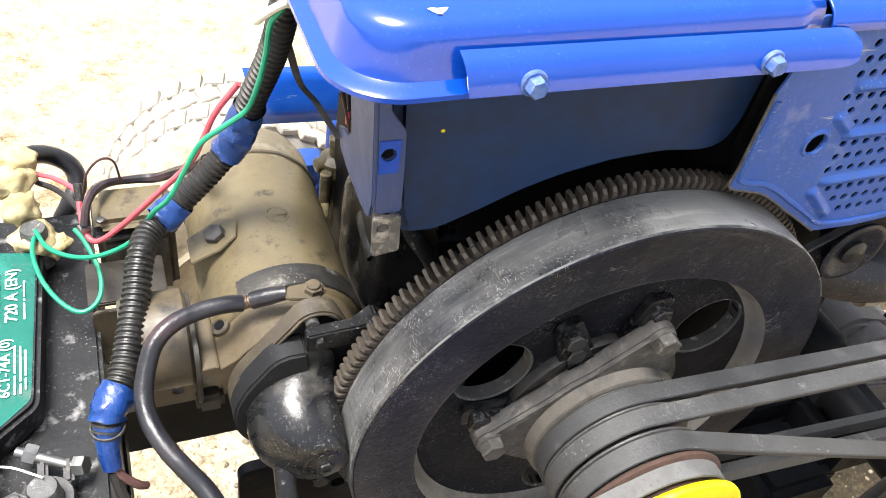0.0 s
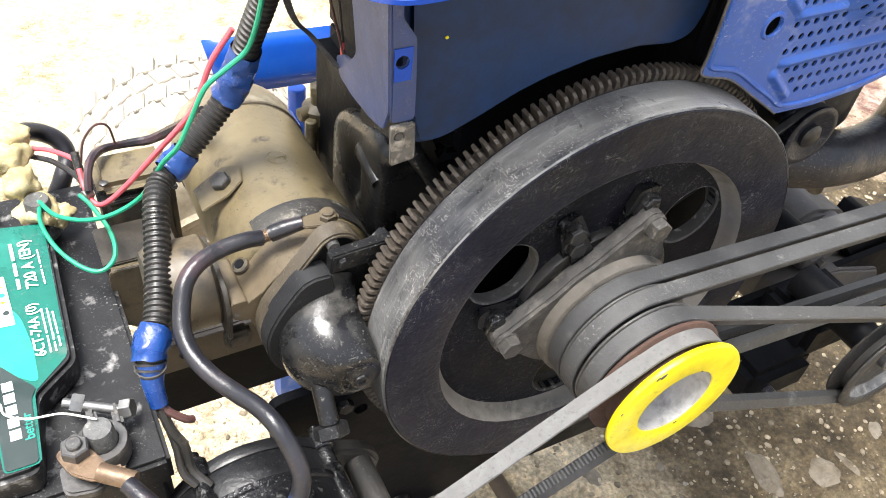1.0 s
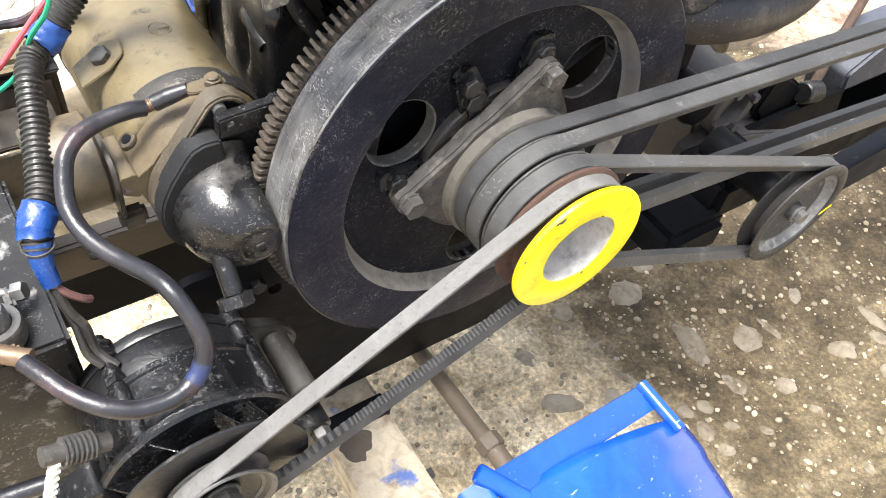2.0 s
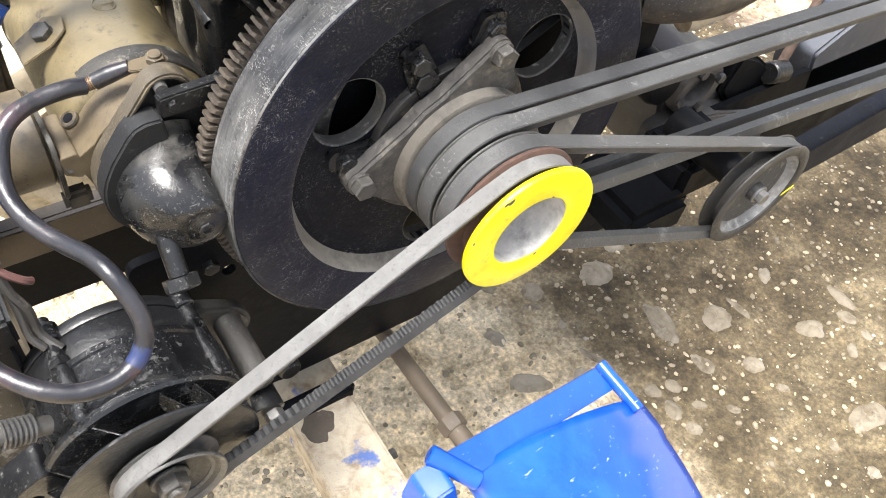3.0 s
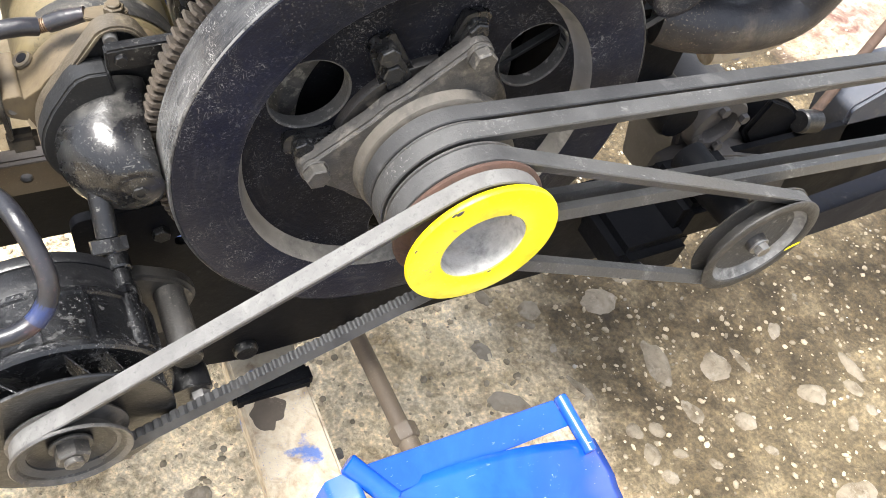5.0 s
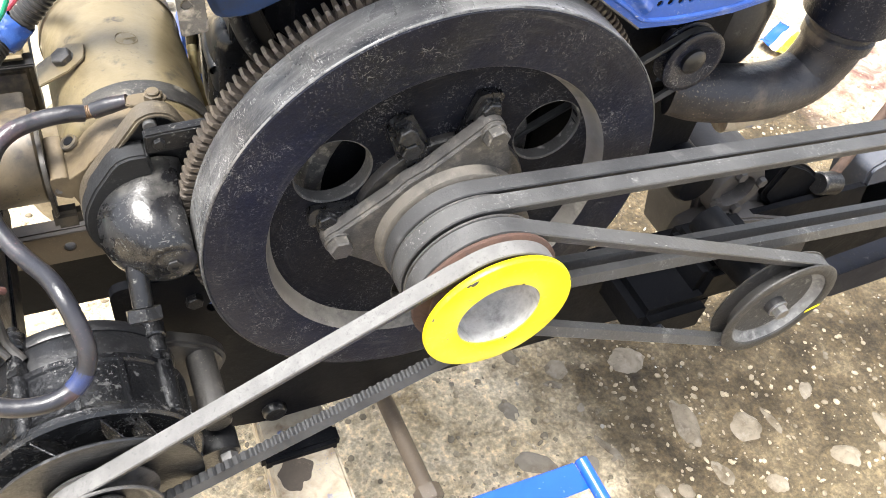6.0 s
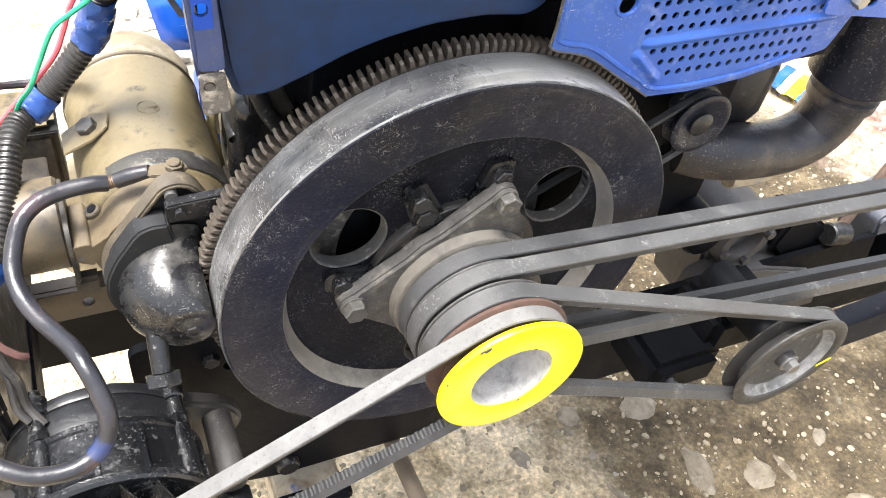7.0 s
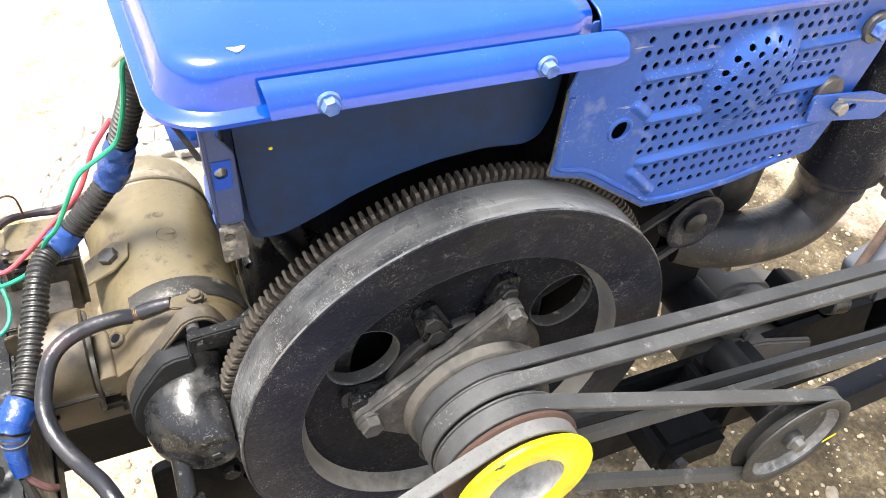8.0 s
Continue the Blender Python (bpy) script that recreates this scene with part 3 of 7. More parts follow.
def slab(outline, lo, hi, plane="xz", holes=(), edge=0.0, seg=2):
    """A flat plate with an outline and round or other holes (lists of 2D points), from lo to hi along the third axis."""
    bm = bmesh.new()
    put = {"xz": lambda u, v, w: (u, w, v), "xy": lambda u, v, w: (u, v, w), "yz": lambda u, v, w: (w, u, v)}[plane]
    edges = []
    for loop in (outline, *holes):
        vs = [bm.verts.new(put(u, v, lo)) for u, v in loop]
        edges += [bm.edges.new((a, b)) for a, b in zip(vs, vs[1:] + vs[:1])]
    bmesh.ops.triangle_fill(bm, edges=edges, use_beauty=True, use_dissolve=not holes)
    ext = bmesh.ops.extrude_face_region(bm, geom=bm.faces[:])
    shift = Vector(put(0, 0, hi - lo))
    for g in ext["geom"]:
        if isinstance(g, bmesh.types.BMVert):
            g.co += shift
    bmesh.ops.recalc_face_normals(bm, faces=bm.faces)
    if edge:
        bevel(bm, edge, seg, 40)
    return bm


def ring2d(cx, cy, r, n=12, turn=0.0, ry=None):
    return [(cx + r * math.cos(2 * math.pi * i / n + turn), cy + (ry or r) * math.sin(2 * math.pi * i / n + turn)) for i in range(n)]


def rounded(points, r, n=5):
    """A polygon with its corners rounded."""
    out = []
    m = len(points)
    for i in range(m):
        a, b, c = (Vector(points[(i + k) % m]) for k in (-1, 0, 1))
        d1, d2 = (a - b), (c - b)
        q = min(r, d1.length * 0.45, d2.length * 0.45)
        s, e = b + d1.normalized() * q, b + d2.normalized() * q
        for k in range(n + 1):
            t = k / n
            out.append(tuple((1 - t) ** 2 * s + 2 * t * (1 - t) * b + t * t * e))
    return out


def merge(*bms):
    """One bmesh of several."""
    base = bms[0]
    for other in bms[1:]:
        me = bpy.data.meshes.new("joined")
        other.to_mesh(me)
        other.free()
        base.from_mesh(me)
        bpy.data.meshes.remove(me)
    return base


def aim(bm, at, way):
    """Turns a bmesh modelled along +z from the origin to point along way from at."""
    m = Matrix.Translation(at) @ Vector((0, 0, 1)).rotation_difference(Vector(way).normalized()).to_matrix().to_4x4()
    bmesh.ops.transform(bm, matrix=m, verts=bm.verts)
    return bm


def hexagon(at, way, across, height, turn=0.3, washer=0.0, hole=0.0):
    """A hexagonal bolt head or nut with chamfered corners, and a washer under it."""
    R = across / 2 / math.cos(math.pi / 6)
    bm = bmesh.new()
    rings = []
    for z, r in ((0, R), (height * 0.86, R), (height, R * 0.88)):
        rings.append([bm.verts.new((r * math.cos(math.pi / 3 * i + turn), r * math.sin(math.pi / 3 * i + turn), z)) for i in range(6)])
    for a, b in zip(rings, rings[1:]):
        for i in range(6):
            bm.faces.new((a[i], a[(i + 1) % 6], b[(i + 1) % 6], b[i]))
    if hole:
        inner = [[bm.verts.new((hole * math.cos(math.pi / 3 * i + turn), hole * math.sin(math.pi / 3 * i + turn), z)) for i in range(6)] for z in (height, height * 0.5)]
        for a, b in ((rings[-1], inner[0]), (inner[0], inner[1])):
            for i in range(6):
                bm.faces.new((a[i], a[(i + 1) % 6], b[(i + 1) % 6], b[i]))
        bm.faces.new(inner[1])
    else:
        bm.faces.new(rings[-1])
    bm.faces.new(list(reversed(rings[0])))
    if washer:
        bm = merge(bm, lathe([(0.0, -0.0018), (washer, -0.0018), (washer, -0.0004), (washer - 0.0006, 0.0003), (0, 0.0003)], way="z", seg=20))
    return aim(bm, at, way)


def rod(a, b, r, seg=14, edge=0.0):
    a, b = Vector(a), Vector(b)
    h = (b - a).length
    e = edge or min(r * 0.15, h * 0.2)
    return aim(lathe([(0, 0), (r - e, 0), (r, e), (r, h - e), (r - e, h), (0, h)], way="z", seg=seg), a, b - a)


FRONT = (0, -1, 0)

# ---- ground ----


def steps(lo, hi, fine_lo, fine_hi, step, grow=1.22):
    out = list(np.arange(fine_lo, fine_hi, step))
    d, v = step, fine_hi
    while v < hi:
        out.append(v)
        d *= grow
        v += d
    d, v = step, fine_lo - step
    while v > lo:
        out.insert(0, v)
        d *= grow
        v -= d
    return [lo, *out, hi] if out[0] > lo else [*out, hi]


def ground_height(x, y):
    h = 0.012 * noise.noise(Vector((x * 3, y * 3, 0))) + 0.006 * noise.noise(Vector((x * 11, y * 11, 4)))
    h += 0.004 * noise.noise(Vector((x * 33, y * 33, 9)))
    return h * max(0.0, 1 - max(abs(x), abs(y)) / 12) - 0.004


def ground():
    xs, ys = steps(-70, 70, -0.7, 1.5, 0.012), steps(-70, 70, -0.35, 1.4, 0.012)
    verts = [(x, y, ground_height(x, y)) for y in ys for x in xs]
    n = len(xs)
    faces = [(j * n + i, j * n + i + 1, (j + 1) * n + i + 1, (j + 1) * n + i) for j in range(len(ys) - 1) for i in range(n - 1)]
    me = bpy.data.meshes.new("ground")
    me.from_pydata(verts, [], faces)
    for f in me.polygons:
        f.use_smooth = True
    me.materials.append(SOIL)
    tagged(new("ground", me), "bare trodden soil, dry and pale with a damp brown patch, machine shade painted in", "ground", kind="structure")


def pebble(rng, x, y, size, flat=0.5, sub=1):
    bm = bmesh.new()
    bmesh.ops.create_icosphere(bm, subdivisions=sub, radius=1)
    s = Vector((size * rng.uniform(0.7, 1.3), size * rng.uniform(0.5, 1.0), size * flat * rng.uniform(0.6, 1.1)))
    turn = Matrix.Rotation(rng.uniform(0, 6.3), 3, "Z")
    off = rng.uniform(0, 50)
    for v in bm.verts:
        k = 1 + 0.28 * noise.noise(v.co * 1.7 + Vector((off, 0, 0)))
        v.co = turn @ Vector((v.co.x * s.x * k, v.co.y * s.y * k, v.co.z * s.z * k))
        v.co += Vector((x, y, ground_height(x, y) + s.z * 0.35))
    return bm


def scatter(name, material, label, count, sizes, area, flat, seed, kind="stuff"):
    rng = random.Random(seed)
    verts, faces = [], []
    for _ in range(count):
        x, y = rng.uniform(area[0], area[1]), rng.uniform(area[2], area[3])
        bm = pebble(rng, x, y, sizes[0] + (sizes[1] - sizes[0]) * rng.random() ** 2, flat)
        base = len(verts)
        bm.verts.index_update()
        verts += [tuple(v.co) for v in bm.verts]
        faces += [tuple(base + v.index for v in f.verts) for f in bm.faces]
        bm.free()
    me = bpy.data.meshes.new(name)
    me.from_pydata(verts, [], faces)
    for f in me.polygons:
        f.use_smooth = True
    me.materials.append(material)
    tagged(new(name, me), label, "gravel", kind=kind)


def stone(rng, x, y, long, wide, turn, material=None):
    """A flat stone sunk in the soil: a low lens with an uneven outline, its rim lost in the earth."""
    off = Vector((rng.uniform(0, 50), rng.uniform(0, 50), 0))
    m = Matrix.Rotation(turn, 3, "Z")
    n, rows = 26, 6
    high = min(0.0065, wide * 0.30)
    bm = bmesh.new()
    rings = []
    for j in range(rows + 1):
        q = 1.15 * j / rows
        ring = []
        for k in range(n if j else 1):
            a = 2 * math.pi * k / n
            u = Vector((math.cos(a), math.sin(a), 0))
            r = q * (1 + 0.30 * noise.noise(u * 1.1 + off) + 0.14 * noise.noise(u * 2.9 + off))
            p = m @ Vector((u.x * long * r, u.y * wide * r, 0)) + Vector((x, y, 0))
            top = high * (1 - q ** 4 * 1.05) * (1 + 0.5 * noise.noise(p * 60 + off)) - 0.0012
            ring.append(bm.verts.new((p.x, p.y, ground_height(p.x, p.y) + max(top, -0.004))))
        rings.append(ring)
    for k in range(n):
        bm.faces.new((rings[0][0], rings[1][k], rings[1][(k + 1) % n]))
    for a, b in zip(rings[1:], rings[2:]):
        for k in range(n):
            bm.faces.new((a[k], b[k], b[(k + 1) % n], a[(k + 1) % n]))
    ob = part("stone", bm, material or STONE, sharp=80)
    tagged(ob, "flat pale grey stone half sunk in the soil", "stone", "stones in the soil")


def stones():
    rng = random.Random(5)
    # the larger ones that lie beside the machine: place, half length, half width, turn
    for x, y, long, wide, turn in ((0.253, 0.033, 0.034, 0.018, -0.46), (0.481, 0.146, 0.03, 0.026, -0.27), (0.514, 0.019, 0.043, 0.021, -1.72), (0.597, -0.022, 0.027, 0.026, -0.9), (0.644, -0.024, 0.028, 0.010, -1.54),
                                   (0.721, -0.114, 0.027, 0.019, -0.52), (0.821, -0.1, 0.028, 0.015, -1.55), (0.794, -0.13, 0.019, 0.015, -1.1), (0.37, 0.02, 0.031, 0.008, -1.16), (0.519, -0.07, 0.023, 0.015, -1.4),
                                   (0.587, -0.112, 0.02, 0.016, -0.45), (0.447, -0.075, 0.015, 0.013, -0.55), (0.415, -0.107, 0.019, 0.014, -1.78), (0.423, -0.144, 0.015, 0.011, -0.61), (0.674, -0.268, 0.036, 0.021, -0.12)):
        stone(rng, x, y, long, wide, turn, STONE if y > 0.03 else STONE_PALE)
    for x, y, long, wide, turn in ((0.458, -0.12, 0.013, 0.009, -0.5), (0.502, -0.151, 0.014, 0.009, -0.95), (0.593, -0.271, 0.012, 0.009, -2.09), (0.608, -0.33, 0.012, 0.011, -1.32), (0.595, -0.166, 0.013, 0.008, -0.76),
                                   (0.362, 0.166, 0.018, 0.02, -1.1), (0.411, -0.067, 0.015, 0.013, -1.05), (0.299, 0.207, 0.018, 0.012, -1.43), (0.343, 0.143, 0.018, 0.008, 2.65), (0.749, -0.178, 0.009, 0.015, -0.71), (0.769, -0.225, 0.012, 0.009, -0.94)):
        stone(rng, x, y, long, wide, turn, STONE_PALE)
    for i in range(85):
        x, y = rng.uniform(0.15, 1.5), rng.uniform(-0.3, 0.75)
        if i > 62:
            x, y = rng.uniform(-0.25, 0.40), rng.uniform(-0.15, 0.5)
        size = 0.005 + 0.010 * rng.random() ** 2
        stone(rng, x, y, size * rng.uniform(1.0, 1.8), size, rng.uniform(0, 6.3))


# ---- chassis ----


def chassis():
    c = thing("chassis", (0, 0.06, 0.0), "black and brown grimy steel tractor chassis frame", "chassis")
    plate = rounded([(-0.234, 0.535), (-0.03, 0.535), (0.10, 0.43), (0.95, 0.43), (0.95, 0.283), (-0.12, 0.283), (-0.234, 0.31)], 0.012)
    part("front_beam", slab(plate, 0.062, 0.07, holes=[ring2d(-0.113, 0.300, 0.005), ring2d(-0.16, 0.49, 0.006)], edge=0.001), BLACK_DEEP, c, "oily black mounting plate")
    part("lower_flange", box((-0.12, 0.066, 0.275), (0.95, 0.11, 0.283), 0.001), BLACK_DEEP, c)
    part("boss", lathe([(0, -0.006), (0.010, -0.006), (0.012, -0.003), (0.012, 0.003), (0, 0.003)], (-0.113, 0.06, 0.304), 20), BLACK_DUSTY, c)
    part("plate_bolt", hexagon((-0.175, 0.062, 0.505), FRONT, 0.012, 0.006), BLACK_DUSTY, c)
    rail = [(-0.9, 0.406), (-0.05, 0.406), (-0.05, 0.366), (-0.9, 0.366)]
    part("side_rail", slab(rail, 0.25, 0.256, holes=[ring2d(-0.2615, 0.3875, 0.0055, 14), ring2d(-0.31, 0.392, 0.004, 10)], edge=0.0008), RAIL_BROWN, c, "brown grimy steel rail with drilled holes")
    part("rail_top", box((-0.9, 0.256, 0.401), (-0.05, 0.272, 0.406), 0.001), RAIL_BROWN, c)
    part("rail_bottom", box((-0.9, 0.256, 0.366), (-0.05, 0.3, 0.372), 0.001), RAIL_BROWN, c)
    part("battery_tray", box((-0.56, 0.0, 0.384), (-0.3135, 0.31, 0.390), 0.001), BLACK_DEEP, c)
    part("tray_side", box((-0.3128, 0.0, 0.384), (-0.3105, 0.31, 0.43), 0.0008), BLACK_DEEP, c)
    part("under_rail", box((-0.9, 0.254, 0.291), (-0.05, 0.29, 0.3655), 0.002), BLACK_DEEP, c)
    # rear blue member
    part("blue_member", slab(rounded([(0.47, 0.395), (1.3, 0.485), (1.3, 0.40), (0.52, 0.352)], 0.01), -0.025, 0.0, edge=0.003), MEMBER, c, "dark blue painted side member")
    part("side_tank", slab(rounded([(0.600, 0.455), (0.632, 0.36), (1.35, 0.36), (1.35, 0.52), (0.66, 0.49)], 0.01), 0.062, 0.12, edge=0.004, seg=2), TANK, c, "dull grey-blue side tank")
    return c


def cross_beam():
    b = thing("axle_beam", (-0.09, -0.1, 0.2), "bare dusty steel beam with blue paint traces and a damp stain", "steel beam")
    bm = box((-0.128, -0.30, 0.205), (-0.056, 0.10, 0.252), 0.004, 3)
    part("beam", bm, PALE_STEEL, b)
    part("stain", slab([(-0.104 + 0.015 * math.cos(t) * (1 + 0.25 * math.sin(2 * t + 1) + 0.1 * math.sin(7 * t)), 0.014 + 0.019 * math.sin(t) * (1 + 0.2 * math.cos(3 * t) + 0.08 * math.cos(8 * t))) for t in np.linspace(0, 6.283, 49)[:-1]], 0.2522, 0.2525, "xy"), RAIL_BROWN, b, "dark oil stain")
    part("side_bolt", hexagon((-0.056, -0.045, 0.235), (1, 0, 0), 0.011, 0.009), STEEL_DARK, b)
    part("clip", box((-0.134, 0.028, 0.245), (-0.052, 0.05, 0.264), 0.004), BLACK_DEEP, b)
    r = thing("tie_rod", (0.01, -0.02, 0.26), "brown grimy steel rod with a lock nut", "rod")
    part("rod", rod((0.005, 0.12, 0.262), (0.011, -0.052, 0.262), 0.0092), BROWN_STEEL, r)
    part("nut", hexagon((0.011, -0.050, 0.262), (0.04, -1, 0), 0.025, 0.016), BROWN_STEEL, r)
    part("fork_end", rod((0.0115, -0.064, 0.262), (0.018, -0.2, 0.260), 0.0105), BROWN_STEEL, r)


# ---- flywheel and pulleys ----


def flywheel():
    f = thing("flywheel", (AX, 0.02, AZ), "heavy black painted cast flywheel with scratched dusty rim", "flywheel")
    R = 0.1726
    prof = [(0.1300, 0.0036), (0.133, 0.0028),
            (R - 0.0022, 0.0022), (R - 0.0015, 0.0030), (R - 0.0015, 0.036), (0.131, 0.037)]
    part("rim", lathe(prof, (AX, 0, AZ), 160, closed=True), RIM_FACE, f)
    part("inner_wall", lathe([(0.1230, 0.036), (0.1230, 0.0186), (0.1245, 0.0172), (0.1262, 0.0142), (0.1278, 0.0095), (0.1290, 0.0055), (0.1301, 0.0035), (0.1312, 0.0370)], (AX, 0, AZ), 160, closed=True), WALL_DUST, f, "dust-caked inner wall of the recess")
    part("rim_band", lathe([(R - 0.0018, 0.0027), (R, 0.0044), (R, 0.0335), (R - 0.0012, 0.0348), (R - 0.0018, 0.0350)], (AX, 0, AZ), 160), RIM_BAND, f, "dusty grey outer band with black oily patches, sky sheen painted in at the top")
    part("worn_edge", lathe([(R - 0.0009, 0.0025), (R - 0.0004, 0.0029), (R - 0.0001, 0.0034), (R - 0.0006, 0.0036)], (AX, 0, AZ), 160, closed=True), WORN_EDGE, f, "rubbed bare edge of the rim")
    # web with three lightening holes, closed by the hub disc
    bm = bmesh.new()
    n, r0, r1, rc, rh = 72, 0.050, 0.1262, 0.0950, 0.0272
    for mid in (33.5, 148.5, 271):
        half = {33.5: (-61.25, 57.5), 148.5: (-57.5, 61.25), 271: (-61.25, 61.25)}[mid]
        hc = Vector((rc * math.cos(radians(mid)), rc * math.sin(radians(mid))))
        edge = []
        for k in range(n // 3):
            a = radians(mid + half[0] + (half[1] - half[0]) * k / (n // 3))
            edge.append((a, r1))
        for k in range(n // 6):
            edge.append((radians(mid + half[1]), r1 + (r0 - r1) * k / (n // 6)))
        for k in range(n // 3):
            a = radians(mid + half[1] + (half[0] - half[1]) * k / (n // 3))
            edge.append((a, r0))
        for k in range(n // 6):
            edge.append((radians(mid + half[0]), r0 + (r1 - r0) * k / (n // 6)))
        pts = [Vector((r * math.cos(a), r * math.sin(a))) for a, r in edge]
        rows = []
        for y, k in ((0.0180, 1.0), (0.0180, 0.0), (0.0205, -0.04), (0.0270, -0.04), (0.0280, 1.0)):
            row = []
            for q in pts:
                d = (q - hc)
                h = hc + d.normalized() * (rh - (0.001 if k < 0 else 0))
                s = h.lerp(q, max(0, k))
                row.append(bm.verts.new((AX + s.x, y, AZ + s.y)))
            rows.append(row)
        for a, b in zip(rows, rows[1:]):
            for i in range(n):
                bm.faces.new((a[i], a[(i + 1) % n], b[(i + 1) % n], b[i]))
    bmesh.ops.remove_doubles(bm, verts=bm.verts, dist=1e-5)
    part("web", bm, WEB_BLACK, f)
    part("hub", lathe([(0.0, 0.0105), (0.0635, 0.0105), (0.0662, 0.0115), (0.0674, 0.0140), (0.0674, 0.0300), (0.064, 0.0330), (0.058, 0.038), (0, 0.038)], (AX, 0, AZ), 72), HUB_IRON, f, "grimy brown-black cast hub")
    for mid in (33.5, 148.5, 271):
        hx, hz = AX + 0.0950 * math.cos(radians(mid)), AZ + 0.0950 * math.sin(radians(mid))
        part("hole_wall", lathe([(0.0276, 0.0181), (0.0270, 0.0178), (0.0260, 0.0190), (0.0260, 0.0284), (0.0282, 0.0284)], (hx, 0, hz), 40, closed=True), WEB_DUSTY, f, "dusty wall of a lightening hole")
    # bosses beside the lightening holes, caked in black grease
    for ang, reach, wide in ((114.5, 0.089, 0.0115), (77, 0.093, 0.0120), (170, 0.089, 0.0100), (306, 0.089, 0.011)):
        a = radians(ang)
        cx, cz = AX + reach * math.cos(a), AZ + reach * math.sin(a)
        t = Matrix.Rotation(a, 2)
        pts = [tuple(t @ Vector(p) + Vector((cx, cz))) for p in rounded([(-0.035, -wide * 1.2), (0.011, -wide * 0.8), (0.011, wide * 0.8), (-0.035, wide * 1.2)], 0.006, 3)]
        bm = slab(pts, 0.0075, 0.021, edge=0.0055, seg=4)
        for v in bm.verts:
            v.co += Vector((noise.noise(v.co * 140), 1.2 * noise.noise(v.co * 110 + Vector((3, 1, 2))), noise.noise(v.co * 130 + Vector((7, 5, 0))))) * 0.0016
        part("lug", bm, GREASY_BLACK, f, "greasy black boss")
        if ang != 306:
            part("lug_bolt", hexagon((cx, 0.0100, cz), FRONT, 0.0125, 0.0060, 0.5 + a), GREASY_BLACK, f)
    a = radians(116)
    part("lug_bolt", hexagon((AX + 0.074 * math.cos(a), 0.0110, AZ + 0.074 * math.sin(a)), FRONT, 0.0125, 0.006, 0.2, washer=0.008), GREASY_BLACK, f)
    part("balance_hole", lathe([(0.0, 0.0187), (0.0026, 0.0185), (0.0036, 0.0176), (0.0040, 0.0179)], (-0.0545, 0, 0.698), 14), BLACK_DEEP, f)
    for turn, y, long in ((128.4, 0.0300, 0.005), (124.6, 0.0175, 0.006), (123.6, 0.0190, 0.0055), (124.0, 0.0250, 0.0016)):
        a = radians(turn)
        u, v = Vector((math.cos(a), 0, math.sin(a))), Vector((-math.sin(a), 0, math.cos(a)))
        bm = box((-0.0005, -long / 2, -0.0003), (0.0005, long / 2, 0.0002), 0)
        bmesh.ops.transform(bm, matrix=Matrix.Translation(Vector((AX, y, AZ)) + u * R) @ Matrix((v, (0, 1, 0), u)).transposed().to_4x4(), verts=bm.verts)
        part("timing_mark", bm, WALL_DUST, f, "pale stamped timing stroke")
    # starter ring
    N, y0, y1 = 182, 0.0355, 0.0455
    bm = bmesh.new()
    rt, rr = 0.1788, 0.1712
    loops = []
    for y, dr, tw in ((y0, -0.0022, 0), (y0 + 0.0022, 0, 0), (y1, 0, 0)):
        loop = []
        for i in range(N):
            a = 2 * math.pi * i / N
            w = 2 * math.pi / N
            for fa, r in ((0.0, rr), (0.30, rr), (0.46, rt + dr), (0.84, rt + dr)):
                loop.append(bm.verts.new((AX + r * math.cos(a + fa * w), y, AZ + r * math.sin(a + fa * w))))
        loops.append(loop)
    inner = [[bm.verts.new((AX + 0.166 * math.cos(2 * math.pi * i / (4 * N)), y, AZ + 0.166 * math.sin(2 * math.pi * i / (4 * N)))) for i in range(4 * N)] for y in (y0, y1)]
    for a, b in ((inner[0], loops[0]), (loops[0], loops[1]), (loops[1], loops[2]), (loops[2], inner[1])):
        for i in range(4 * N):
            bm.faces.new((a[i], a[(i + 1) % (4 * N)], b[(i + 1) % (4 * N)], b[i]))
    part("ring_gear", bm, GEAR_STEEL, f, "grimy toothed steel starter ring", smooth=False)
    return f


